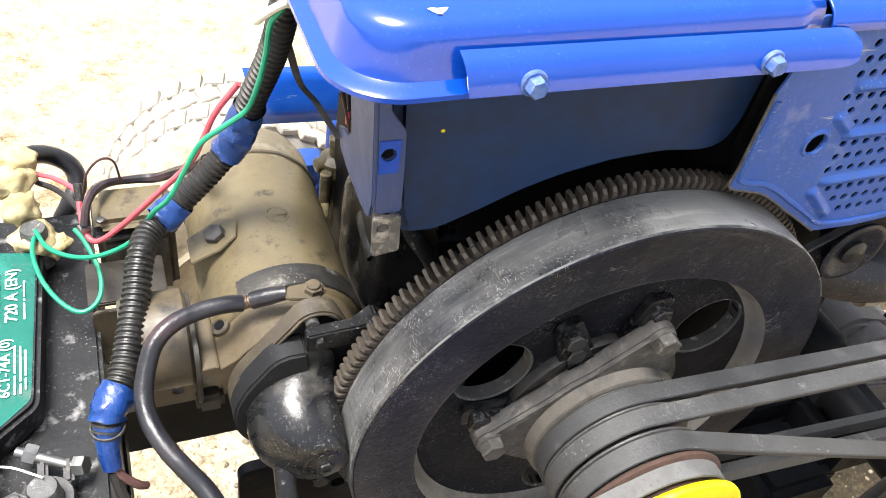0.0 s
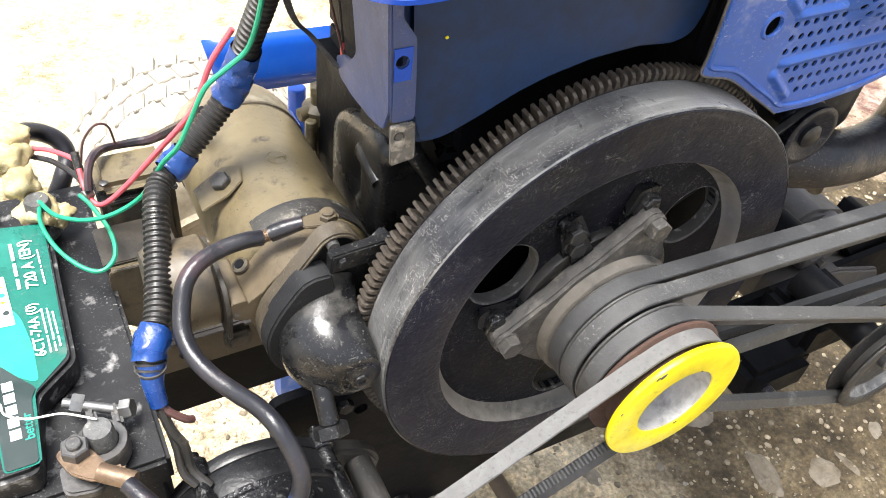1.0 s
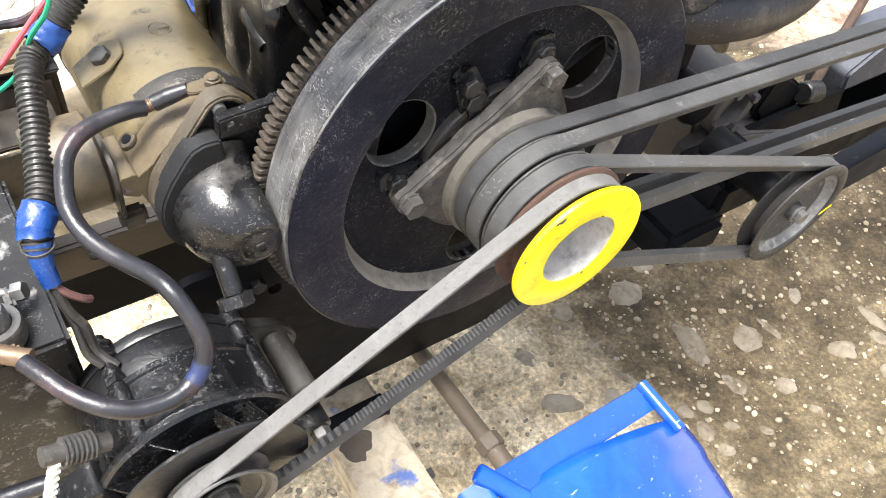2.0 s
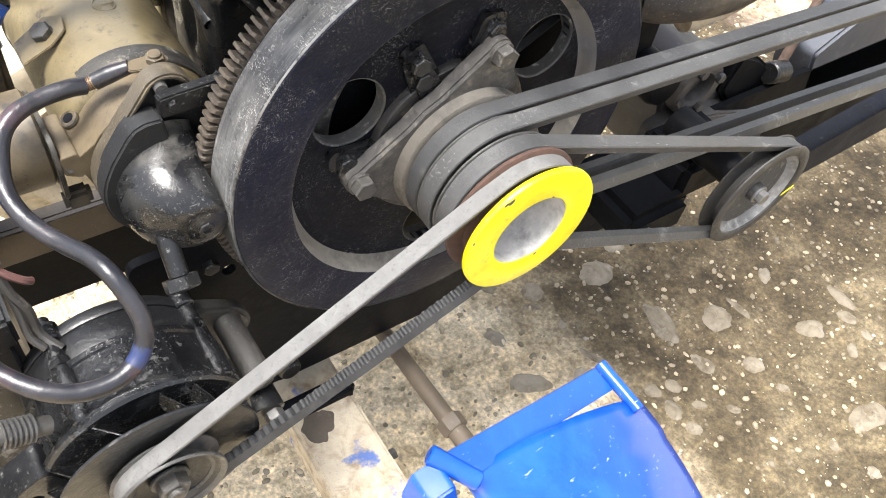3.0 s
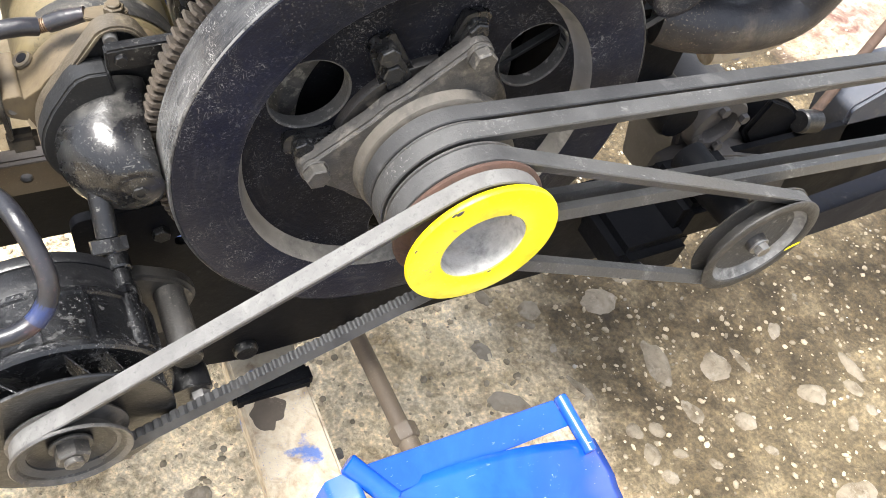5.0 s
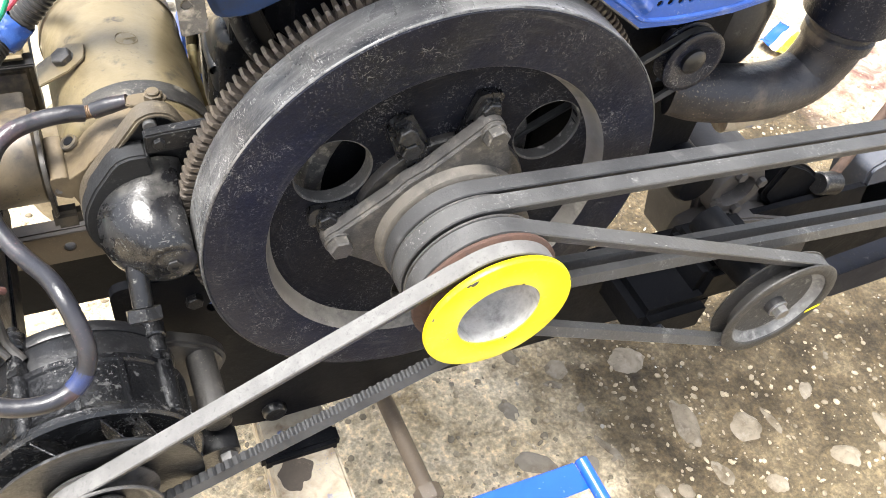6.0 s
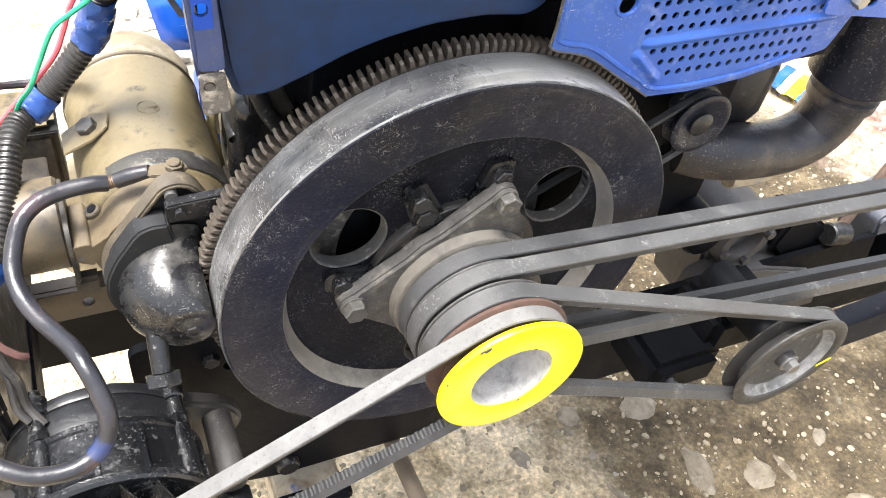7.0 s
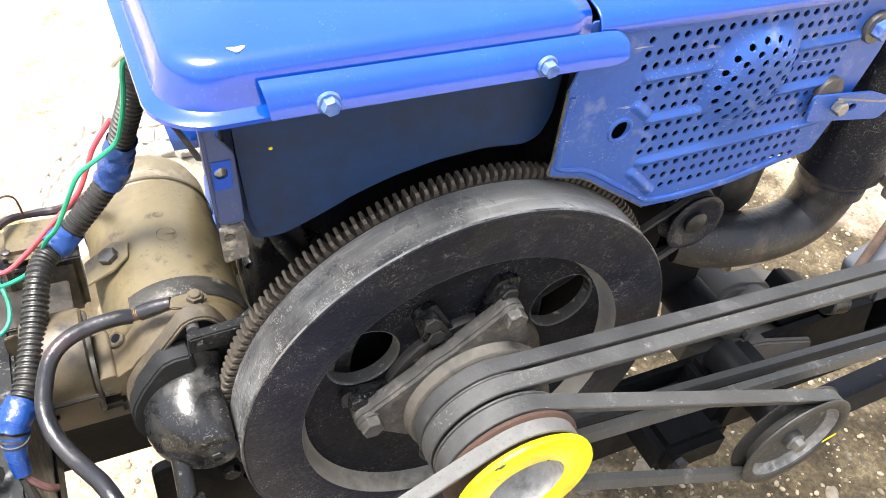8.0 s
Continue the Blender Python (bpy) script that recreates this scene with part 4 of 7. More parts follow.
def drive_pulley():
    p = thing("drive_pulley", (AX, -0.03, AZ), "dusty multi-groove pulley bolted to the flywheel, yellow end ring", "pulley")
    ears = [radians(a) for a in (76, 177, 306)]
    rb = 0.0825
    outline = []
    for k, a in enumerate(ears):
        for d in np.linspace(-75, 75, 9):
            outline.append((AX + rb * math.cos(a) + 0.0100 * math.cos(a + radians(d)), AZ + rb * math.sin(a) + 0.0100 * math.sin(a + radians(d))))
        b = ears[(k + 1) % 3] + (2 * math.pi if k == 2 else 0)
        m = (a + b) / 2
        q, spread = (0.0622, 0.25) if k == 0 else (0.0575, 0.45)
        outline += [(AX + q * math.cos(m + k2), AZ + q * math.sin(m + k2)) for k2 in (-spread, 0.0, spread)]
    part("mounting_plate", slab(outline, -0.0035, 0.0095, edge=0.0024, seg=3), PLATE_IRON, p, "dusty three-eared cast mounting plate")
    for a in ears:
        c = (AX + rb * math.cos(a), 0, AZ + rb * math.sin(a))
        part("plate_bolt", merge(hexagon((c[0], -0.0040, c[2]), FRONT, 0.0150, 0.008, a, washer=0.0), rod((c[0], -0.0045, c[2]), (c[0], -0.0005, c[2]), 0.0095)), BOLT_GRIMY, p)
        part("spacer", rod((c[0], 0.0090, c[2]), (c[0], 0.023, c[2]), 0.0095), BLACK_DUSTY, p)
    part("neck", lathe([(0.03, 0.012), (0.0565, 0.012), (0.0565, 0.002), (0.0560, -0.004), (0.0550, -0.0115), (0.0535, -0.0125), (0.040, -0.0127)], (AX, 0, AZ), 72), MUD, p, "neck with dried mud")
    part("sheave", lathe([(0.0300, -0.0120), (0.0500, -0.0120), (0.0515, -0.0132), (0.0515, -0.0138), (0.042, -0.0160), (0.042, -0.0240), (0.0512, -0.0272), (0.0520, -0.0280),
                          (0.0520, -0.0290), (0.0512, -0.0298), (0.042, -0.0325), (0.042, -0.0410), (0.0495, -0.0448), (0.0508, -0.0455), (0.0508, -0.0468), (0.0495, -0.0475),
                          (0.041, -0.0505), (0.041, -0.0585), (0.0490, -0.0625), (0.0490, -0.0640), (0.03, -0.0642)], (AX, 0, AZ), 80), STEEL_DARK, p, "dark grooved iron sheave")
    part("rusty_flange", lathe([(0.03, -0.0636), (0.0518, -0.0636), (0.0530, -0.0648), (0.0530, -0.0668), (0.0520, -0.0678), (0.043, -0.0705), (0.043, -0.0765), (0.0440, -0.0800), (0.0440, -0.0833), (0.031, -0.0834)], (AX, 0, AZ), 72), RUST, p, "rusty steel flange")
    part("end_ring", lathe([(0.0300, -0.0835), (0.0515, -0.0835), (0.0530, -0.0845), (0.0534, -0.0856), (0.0534, -0.0876), (0.0528, -0.0889), (0.0515, -0.0894), (0.0312, -0.0894), (0.0304, -0.0890), (0.0300, -0.0880)], (AX, 0, AZ), 96, closed=True), YELLOW, p, "bright yellow painted end ring")
    part("bore", lathe([(0.0310, -0.0835), (0.0301, -0.0837), (0.0299, -0.0882), (0.0294, -0.0882), (0.0286, -0.060), (0.0275, -0.052), (0.0, -0.050)], (AX, 0, AZ), 64), ALU, p, "bare grey bore")
    rng = random.Random(8)
    for turn, r, size in ((122, 0.0505, 0.0030), (126, 0.0520, 0.0016), (163, 0.0526, 0.0012), (70, 0.0312, 0.0012), (290, 0.0314, 0.0015), (24, 0.0528, 0.0010)):
        a = radians(turn)
        cx, cz = AX + r * math.cos(a), AZ + r * math.sin(a)
        pts = []
        for k in range(11):
            t = 2 * math.pi * k / 11
            u, v = size * math.cos(t) * rng.uniform(0.7, 1.3) * 0.6, size * math.sin(t) * rng.uniform(0.7, 1.3)
            pts.append((cx + u * math.cos(a) - v * math.sin(a), cz + u * math.sin(a) + v * math.cos(a)))
        part("paint_chip", slab(pts, -0.08965, -0.0893), STEEL_DARK, p, "chip in the yellow paint")
    return p


def belt(name, label, c1, r1, y1, c2, r2, y2, width, height, material, group="", cogs=0.0, inner=None):
    """An open V belt round two pulleys in the xz plane, the back outside; cogs: pitch of the notches inside."""
    c1, c2 = Vector(c1), Vector(c2)
    d = c2 - c1
    base = math.atan2(d.y, d.x)
    k = math.acos(max(-1, min(1, (r1 - r2) / d.length)))
    pts = []

    def arc(c, r, a0, a1, y):
        n = max(8, int(abs(a1 - a0) * r / 0.0022))
        for i in range(n + 1):
            a = a0 + (a1 - a0) * i / n
            pts.append((c.x + r * math.cos(a), y, c.y + r * math.sin(a), math.cos(a), math.sin(a)))

    def run(p, q):
        n = max(4, int(math.dist(p[:3], q[:3]) / (cogs / 4 if cogs else 0.012)))
        for i in range(1, n):
            t = i / n
            sag = 0
            pts.append(tuple(p[j] + (q[j] - p[j]) * t + (sag if j == 2 else 0) for j in range(5)))

    arc(c1, r1, base + k, base + 2 * math.pi - k, y1)
    first, last = pts[0], pts[-1]
    a2 = (c2.x + r2 * math.cos(base - k), y2, c2.y + r2 * math.sin(base - k), math.cos(base - k), math.sin(base - k))
    run(last, a2)
    arc(c2, r2, base - k, base + k, y2)
    lower = [len(pts), 0]
    run(pts[-1], first)
    lower[1] = len(pts)
    rings, s = [], 0.0
    for i, (x, y, z, nx, nz) in enumerate(pts):
        if i:
            s += math.dist(pts[i][:3], pts[i - 1][:3])
        h = height
        if cogs and lower[0] < i < lower[1] and (s / cogs) % 1 < 0.45:
            h = height * 0.80
        sec = ((-0.5, -0.0012), (-0.46, 0.0), (0.46, 0.0), (0.5, -0.0012), (0.27, -h), (-0.27, -h))
        rings.append([(x + nx * o, y + u * width, z + nz * o) for u, o in sec])
    m = len(rings)
    ob = thing(name, (c1.x, y1, c1.y), label, "belt", group)

    def strip(sides, closed):
        bm = bmesh.new()
        rows = [[bm.verts.new(ring[k]) for k in sides] for ring in rings]
        for i in range(m):
            a, b = rows[i], rows[(i + 1) % m]
            for j in range(len(sides) if closed else len(sides) - 1):
                k = (j + 1) % len(sides)
                bm.faces.new((a[j], a[k], b[k], b[j]))
        return bm
    part("backing", strip((0, 1, 2, 3), True), material, ob)
    part("core", strip((3, 4, 5, 0), False), inner or material, ob, "notched dark underside" if cogs else "")
    return ob


def grooved(at, y0, y1, R, root, inner, seg=64, dish=0.004):
    """A single-groove pulley: rear flange, groove, front flange with a dished face."""
    yc = (y0 + y1) / 2
    return lathe([(inner, y1), (R - 0.001, y1), (R, y1 - 0.001), (R, y1 - 0.0022), (root, yc + 0.003), (root, yc - 0.003), (R, y0 + 0.0022), (R, y0 + 0.0008), (R - 0.0012, y0),
                  (R - 0.006, y0), (R - 0.010, y0 + dish), (inner + 0.004, y0 + dish * 1.4), (inner, y0 + dish * 1.4)], (at[0], 0, at[1]), seg)


IDLER = (0.329, 0.474)
ALT = (-0.264, 0.490)


def idler_pulley():
    p = thing("pump_pulley", (IDLER[0], -0.07, IDLER[1]), "small worn steel pulley with a dab of yellow paint", "pulley")
    at = (IDLER[0], 0, IDLER[1])
    part("sheave", lathe([(0.010, -0.0610), (0.0605, -0.0610), (0.0615, -0.0620), (0.0615, -0.0632), (0.048, -0.0672), (0.048, -0.0732), (0.0615, -0.0783), (0.0615, -0.0797), (0.0603, -0.0806), (0.0515, -0.0808), (0.0500, -0.0800), (0.0495, -0.0785)], at, 80), EAR_DARK, p)
    part("face_ring", lathe([(0.0500, -0.0800), (0.0496, -0.0785), (0.0484, -0.0745), (0.0462, -0.0718), (0.0440, -0.0708), (0.0415, -0.0705)], at, 80), DUST_RING, p, "pale dusty slope inside the rim")
    part("web", lathe([(0.0420, -0.0707), (0.030, -0.0700), (0.016, -0.0705), (0.010, -0.0710)], at, 64), WEB_DUSTY, p, "dished dusty web")
    part("hub", lathe([(0, -0.079), (0.008, -0.079), (0.010, -0.077), (0.011, -0.060), (0.0, -0.060)], (IDLER[0], 0, IDLER[1]), 24), STEEL_DARK, p)
    part("nut", hexagon((IDLER[0], -0.079, IDLER[1]), FRONT, 0.013, 0.007, 0.2, washer=0.010), ZINC, p)
    part("paint_mark", slab(rounded([(IDLER[0] + 0.042, IDLER[1] - 0.020), (IDLER[0] + 0.058, IDLER[1] - 0.014), (IDLER[0] + 0.058, IDLER[1] - 0.0105), (IDLER[0] + 0.044, IDLER[1] - 0.016)], 0.002), -0.0813, -0.0808), YELLOW, p, "yellow paint mark")
    b = thing("hydraulic_pump", (IDLER[0] + 0.0, 0.0, IDLER[1]), "black oily pump casting behind the small pulley", "pump")
    part("housing", lathe([(0.0, -0.056), (0.014, -0.056), (0.017, -0.052), (0.017, -0.02), (0.019, -0.014), (0.019, 0.04), (0.0, 0.045)], (IDLER[0], 0, IDLER[1]), 32), BLACK_DEEP, b)
    part("mounting", box((0.31, -0.01, 0.40), (0.40, 0.062, 0.452), 0.008), BLACK_DEEP, b)
    part("ear", box((0.24, -0.02, 0.365), (0.33, 0.06, 0.415), 0.01), BLACK_DEEP, b)
    part("ear_bolt", hexagon((0.262, -0.02, 0.392), FRONT, 0.014, 0.008), BLACK, b)


def far_pulley(c, R):
    p = thing("gearbox_pulley", (c[0], -0.03, c[1]), "black iron double-groove gearbox pulley", "pulley")
    part("sheave", lathe([(0.012, -0.012), (R, -0.0125), (R - 0.012, -0.016), (R - 0.012, -0.024), (R, -0.028), (R, -0.029), (R - 0.012, -0.0325), (R - 0.012, -0.041), (R, -0.0455), (R, -0.048), (0.012, -0.05)], (c[0], 0, c[1]), 64), BLACK_DUSTY, p)
    part("shaft", rod((c[0], -0.06, c[1]), (c[0], 0.1, c[1]), 0.013), STEEL_DARK, p)


def belts():
    far = (0.96, 0.528)
    far_pulley(far, 0.070)
    belt("drive_belt", "grey worn rubber drive belt stretched to the gearbox pulley", (AX, AZ), 0.0530, -0.0207, far, 0.071, -0.0207, 0.0126, 0.010, RUBBER, "drive belts")
    belt("drive_belt", "grey worn rubber drive belt with pale streaks", (AX, AZ), 0.0528, -0.0368, far, 0.071, -0.0368, 0.0136, 0.010, RUBBER_STREAK, "drive belts")
    belt("pump_belt", "grey rubber belt with a pale worn back", (AX, AZ), 0.0505, -0.0545, IDLER, 0.0600, -0.0700, 0.0140, 0.009, RUBBER_STREAK)
    belt("alternator_belt", "pale chalky cogged rubber belt", (AX, AZ), 0.0500, -0.0735, ALT, 0.0345, -0.0775, 0.0125, 0.0085, RUBBER_PALE, cogs=0.0062, inner=BELT_BACK)

# ---- alternator ----


def alternator():
    x, z = ALT
    a = thing("alternator", (x, -0.01, z), "black dusty alternator with cooling fan and pulley", "alternator")
    part("pulley", lathe([(0.008, -0.0690), (0.0355, -0.0690), (0.0365, -0.0700), (0.0365, -0.0712), (0.027, -0.0748), (0.027, -0.0808), (0.0365, -0.0843), (0.0365, -0.0859), (0.0359, -0.0865), (0.0349, -0.0860), (0.0325, -0.0840)], (x, 0, z), 72), STEEL_DARK, a, "worn steel pulley")
    part("pulley_dish", lathe([(0.0328, -0.0842), (0.0320, -0.0835), (0.0225, -0.0768), (0.0205, -0.0758), (0.008, -0.0755)], (x, 0, z), 72), FAN_BLACK, a, "black dished face of the pulley")
    part("nut", merge(hexagon((x, -0.079, z), FRONT, 0.019, 0.010, 0.25, washer=0.0135), rod((x, -0.087, z), (x, -0.0925, z), 0.006)), BOLT_GRIMY, a)
    part("fan_disc", lathe([(0.01, -0.066), (0.045, -0.067), (0.062, -0.0705), (0.0665, -0.0705), (0.0672, -0.0695), (0.0668, -0.0685), (0.062, -0.0685), (0.045, -0.0645), (0.01, -0.063)], (x, 0, z), 72, closed=True), FAN_BLACK, a, "round black fan disc")
    for i in range(12):
        t = 2 * math.pi * (i + 0.45) / 12 + 0.1 * math.sin(i * 2.1)
        u, v = Vector((math.cos(t), math.sin(t))), Vector((-math.sin(t), math.cos(t)))
        bm = bmesh.new()
        quad = [(0.048, 0.0, -0.066), (0.0662, 0.001, -0.0685), (0.0672, 0.014, -0.0545), (0.050, 0.008, -0.054)]
        loops = [[bm.verts.new((x + (u * r + v * (s + off)).x, y, z + (u * r + v * (s + off)).y)) for r, s, y in quad] for off in (0, 0.0012)]
        for k in range(4):
            bm.faces.new((loops[0][k], loops[0][(k + 1) % 4], loops[1][(k + 1) % 4], loops[1][k]))
        bm.faces.new(loops[0])
        bm.faces.new(list(reversed(loops[1])))
        part("fan_blade", bm, ALT_BLACK, a)
    part("front_housing", lathe([(0.012, -0.058), (0.030, -0.058), (0.052, -0.053), (0.0685, -0.052), (0.0705, -0.050), (0.0705, -0.046), (0.0685, -0.0445), (0.0665, -0.040), (0.0662, -0.0085), (0.0680, -0.0075), (0.0680, -0.0035), (0.0645, -0.0020), (0.01, -0.002)], (x, 0, z), 72), ALT_BLACK, a, "ribbed black front housing")
    for i in range(14):
        t = math.radians(12 + i * 26)
        u, v = Vector((math.cos(t), 0, math.sin(t))), Vector((-math.sin(t), 0, math.cos(t)))
        c = Vector((x, 0, z)) + u * 0.0665
        bm = box((-0.0016, -0.0465, -0.001), (0.0016, -0.007, 0.0022), 0.0006)
        bmesh.ops.transform(bm, matrix=Matrix.Translation(c) @ Matrix((v, (0, 1, 0), u)).transposed().to_4x4(), verts=bm.verts)
        part("rib", bm, ALT_BLACK, a)
    part("stator", lathe([(0.01, -0.003), (0.0625, -0.003), (0.0630, -0.001), (0.0630, 0.018), (0.0620, 0.020), (0.01, 0.020)], (x, 0, z), 72), STATOR_BLACK, a, "dull black laminated stator")
    part("rear_housing", lathe([(0.01, 0.019), (0.0640, 0.019), (0.0648, 0.0210), (0.0635, 0.028), (0.056, 0.033), (0.03, 0.035), (0.0, 0.035)], (x, 0, z), 64), STATOR_BLACK, a)
    for t in (120, 34, 205, 325):
        u = Vector((math.cos(radians(t)), 0, math.sin(radians(t))))
        c = Vector((x, 0, z)) + u * 0.0655
        part("through_bolt", merge(rod(c + Vector((0, -0.010, 0)), c + Vector((0, 0.038, 0)), 0.0046), rod(c + Vector((0, 0.003, 0)), c + Vector((0, 0.018, 0)), 0.0060)), ALT_BLACK, a)
        part("bolt_boss", rod(c + Vector((0, -0.047, 0)), c + Vector((0, -0.0035, 0)), 0.0070), ALT_BLACK, a)
        part("bolt_head", hexagon(c + Vector((0, -0.0035, 0)), (0, 1, 0), 0.0125, 0.007, t), ALT_BLACK, a)
        part("bolt_boss", rod(c + Vector((0, 0.018, 0)), c + Vector((0, 0.032, 0)), 0.0080), ALT_BLACK, a)
    # lower mounting ear and terminal stud
    part("mounting_ear", slab(rounded([(x + 0.04, z - 0.075), (x + 0.088, z - 0.048), (x + 0.098, z - 0.03), (x + 0.085, z - 0.02), (x + 0.05, z - 0.03)], 0.008), -0.05, -0.03, edge=0.002), BLACK_DUSTY, a, "cast mounting ear")
    part("ear_bolt", hexagon((x + 0.086, -0.050, z - 0.036), FRONT, 0.013, 0.008), STEEL_DARK, a)
    part("rear_bracket", slab(rounded([(x + 0.05, z + 0.022), (x + 0.064, z + 0.024), (x + 0.094, z + 0.006), (x + 0.105, z - 0.015), (x + 0.085, z - 0.06), (x + 0.04, z - 0.05)], 0.010), 0.020, 0.034, edge=0.003), EAR_DARK, a, "dusty black bracket")
    part("bracket_sleeve", rod((x + 0.083, -0.034, z - 0.004), (x + 0.083, 0.022, z - 0.004), 0.0110), EAR_DARK, a)
    part("sleeve_collar", rod((x + 0.083, -0.040, z - 0.004), (x + 0.083, -0.033, z - 0.004), 0.0105), BLACK_DUSTY, a)
    part("side_lug", slab(rounded([(x - 0.10, z + 0.012), (x - 0.062, z + 0.035), (x - 0.05, z), (x - 0.075, z - 0.03), (x - 0.098, z - 0.02)], 0.01), -0.054, -0.03, holes=[ring2d(x - 0.077, z + 0.006, 0.007)], edge=0.001), BLACK_DUSTY, a)
    part("terminal_stud", tube([(x - 0.050, -0.044, z + 0.068), (x - 0.066, -0.045, z + 0.077), (x - 0.0845, -0.046, z + 0.085)], 0.0060, 12, 4, cap=True), BOLT_GRIMY, a, "threaded terminal stud")
    part("spring", tube([(x - 0.058, -0.0445, z + 0.0730), (x - 0.074, -0.0455, z + 0.0805)], 0.0088, 14, 6, wave=(0.0028, 0.0018)), STEEL_DARK, a)
    # adjusting strap from the starter flange
    b = thing("adjusting_bolt", (-0.213, 0.0, 0.56), "grimy long steel bolt with hexagon head and spacer", "bolt")
    part("shank", rod((-0.2125, 0.026, 0.618), (-0.2140, -0.002, 0.590), 0.0066), BLACK_DUSTY, b)
    part("head", hexagon((-0.2142, -0.002, 0.590), (-0.02, -0.75, -0.65), 0.0205, 0.009, 0.4), BLACK_DUSTY, b)


# ---- starter ----
SX, SZ = -0.1905, 0.6175


def starter():
    s = thing("starter_motor", (SX, 0.15, SZ - 0.046), "tan painted starter motor with black gloss nose", "starter motor")
    A = (SX, 0, SZ)
    W = 1.13  # the drum is wider than its drive end
    part("drum", lathe([(r * W, y) for r, y in [(0.0, 0.105), (0.040, 0.105), (0.0440, 0.108), (0.0462, 0.113), (0.0466, 0.118), (0.0456, 0.121), (0.0456, 0.2425), (0.0448, 0.2435), (0.0448, 0.2450), (0.0, 0.2452)]], A, 72), TAN, s, "scratched tan drum with oil spots")
    part("end_cap", lathe([(r * W, y) for r, y in [(0.0, 0.2440), (0.0446, 0.2440), (0.0456, 0.246), (0.0456, 0.272), (0.0430, 0.283), (0.030, 0.292), (0.0, 0.294)]], A, 72), TAN_RUSTY, s, "rust-stained tan end cap")
    part("band", lathe([(r * W, y) for r, y in [(0.0459, 0.2455), (0.0466, 0.2462), (0.0466, 0.2485), (0.0459, 0.2492)]], A, 72), TAN_DARK, s)
    part("front_ring", lathe([(r * W, y) for r, y in [(0.0455, 0.1085), (0.0464, 0.1095), (0.0471, 0.1115), (0.0471, 0.1165), (0.0466, 0.1185), (0.0461, 0.1270), (0.0456, 0.1276)]], A, 72, closed=True, arc=(-60, 127)), EDGE_RING, s, "sooty worn edge ring")
    part("slot_screw", merge(aim(lathe([(0, 0.0002), (0.0062, 0.0000), (0.0070, -0.0005), (0.0074, 0.0003), (0.0080, 0.0001), (0.0082, -0.002)], way="z", seg=24), (SX + 0.006, 0.176, SZ + 0.0510), (0.13, 0, 1)), box((SX - 0.0005, 0.1754, SZ + 0.0509), (SX + 0.0125, 0.1766, SZ + 0.0514), 0.0002)), TAN, s)
    # drive end casting: one tan body that takes in the drum's end and the solenoid's
    hull = [(SX + 0.0470 * math.cos(radians(t)), SZ + 0.0470 * math.sin(radians(t))) for t in range(-150, 148, 8)]
    hull += rounded([(-0.240, 0.6400), (-0.2515, 0.6395), (-0.2515, 0.625), (-0.240, 0.619)], 0.003, 3)
    part("drive_housing", slab(hull, 0.0765, 0.118, edge=0.0055, seg=4), TAN_BROWN, s, "tan cast drive end housing")
    part("housing_neck", lathe([(0.0440, 0.090), (0.0425, 0.086), (0.0415, 0.076), (0.0, 0.076)], A, 56), TAN_DARK, s)
    # triangular ear that carries the stud: a rubbed raised rim, recess shade coloured black
    def ear(inset):
        pts = [(SX + (0.0465 - inset) * math.cos(radians(t)), SZ + (0.0465 - inset) * math.sin(radians(t))) for t in range(144, 386, 8)]
        return pts + [(SX + 0.006 + (0.0165 - inset) * math.cos(radians(t)), SZ + 0.0585 + (0.0165 - inset) * math.sin(radians(t))) for t in range(25, 145, 12)]
    part("flange", slab(ear(0.0010), 0.0680, 0.0770, edge=0.001), RING_BLACK, s, "ear plate, its recess shade coloured black")
    part("flange_rim", slab(ear(0.0), 0.0620, 0.0765, holes=[ear(0.0040)], edge=0.0014, seg=2), EAR_IRON, s, "dusty rubbed rim of the ear")
    clamp = [(SX + 0.0464 * math.cos(radians(t)), SZ + 0.0464 * math.sin(radians(t))) for t in range(262, 146, -8)]
    clamp += [(SX - 0.0366, SZ + 0.0300), (SX - 0.0250, SZ + 0.0462), (SX - 0.0200, SZ + 0.0510), (SX - 0.0130, SZ + 0.0535), (SX - 0.0020, SZ + 0.0535), (SX + 0.0005, SZ + 0.0370)]
    clamp += [(SX + 0.0365 * math.cos(radians(t)), SZ + 0.0365 * math.sin(radians(t))) for t in range(98, 264, 8)]
    part("ring", slab(clamp, 0.0500, 0.0670, edge=0.0016, seg=3), RING_BLACK, s, "matt black clamp ring")
    nose = lathe([(0.0, 0.0065), (0.0135, 0.0065), (0.0155, 0.0072), (0.0180, 0.0085), (0.0228, 0.0125), (0.0280, 0.0185), (0.0325, 0.0265), (0.0356, 0.036), (0.0374, 0.046), (0.0384, 0.054), (0.0388, 0.0645)], A, 64)
    for v in nose.verts:  # the casting leans over to its low side
        w = max(0.0, math.sin(math.pi * min(1.0, max(0.0, (v.co.y - 0.006) / 0.05))))
        v.co.x -= 0.0045 * w
        v.co.z -= 0.0010 * w
        d = (v.co.x - SX) * 0.8 + (v.co.z - SZ) * 0.6
        if d > 0:
            v.co.x -= 0.16 * w * d * 0.8
            v.co.z -= 0.16 * w * d * 0.6
        side = -0.1775 + 0.25 * max(0.0, v.co.y - 0.047)  # cut away on the side of the ring gear
        if v.co.x > side and v.co.y > 0.0075:
            v.co.x = side + 0.16 * (v.co.x - side)
    part("nose", nose, NOSE_BLACK, s, "black worn rounded nose", sharp=50)
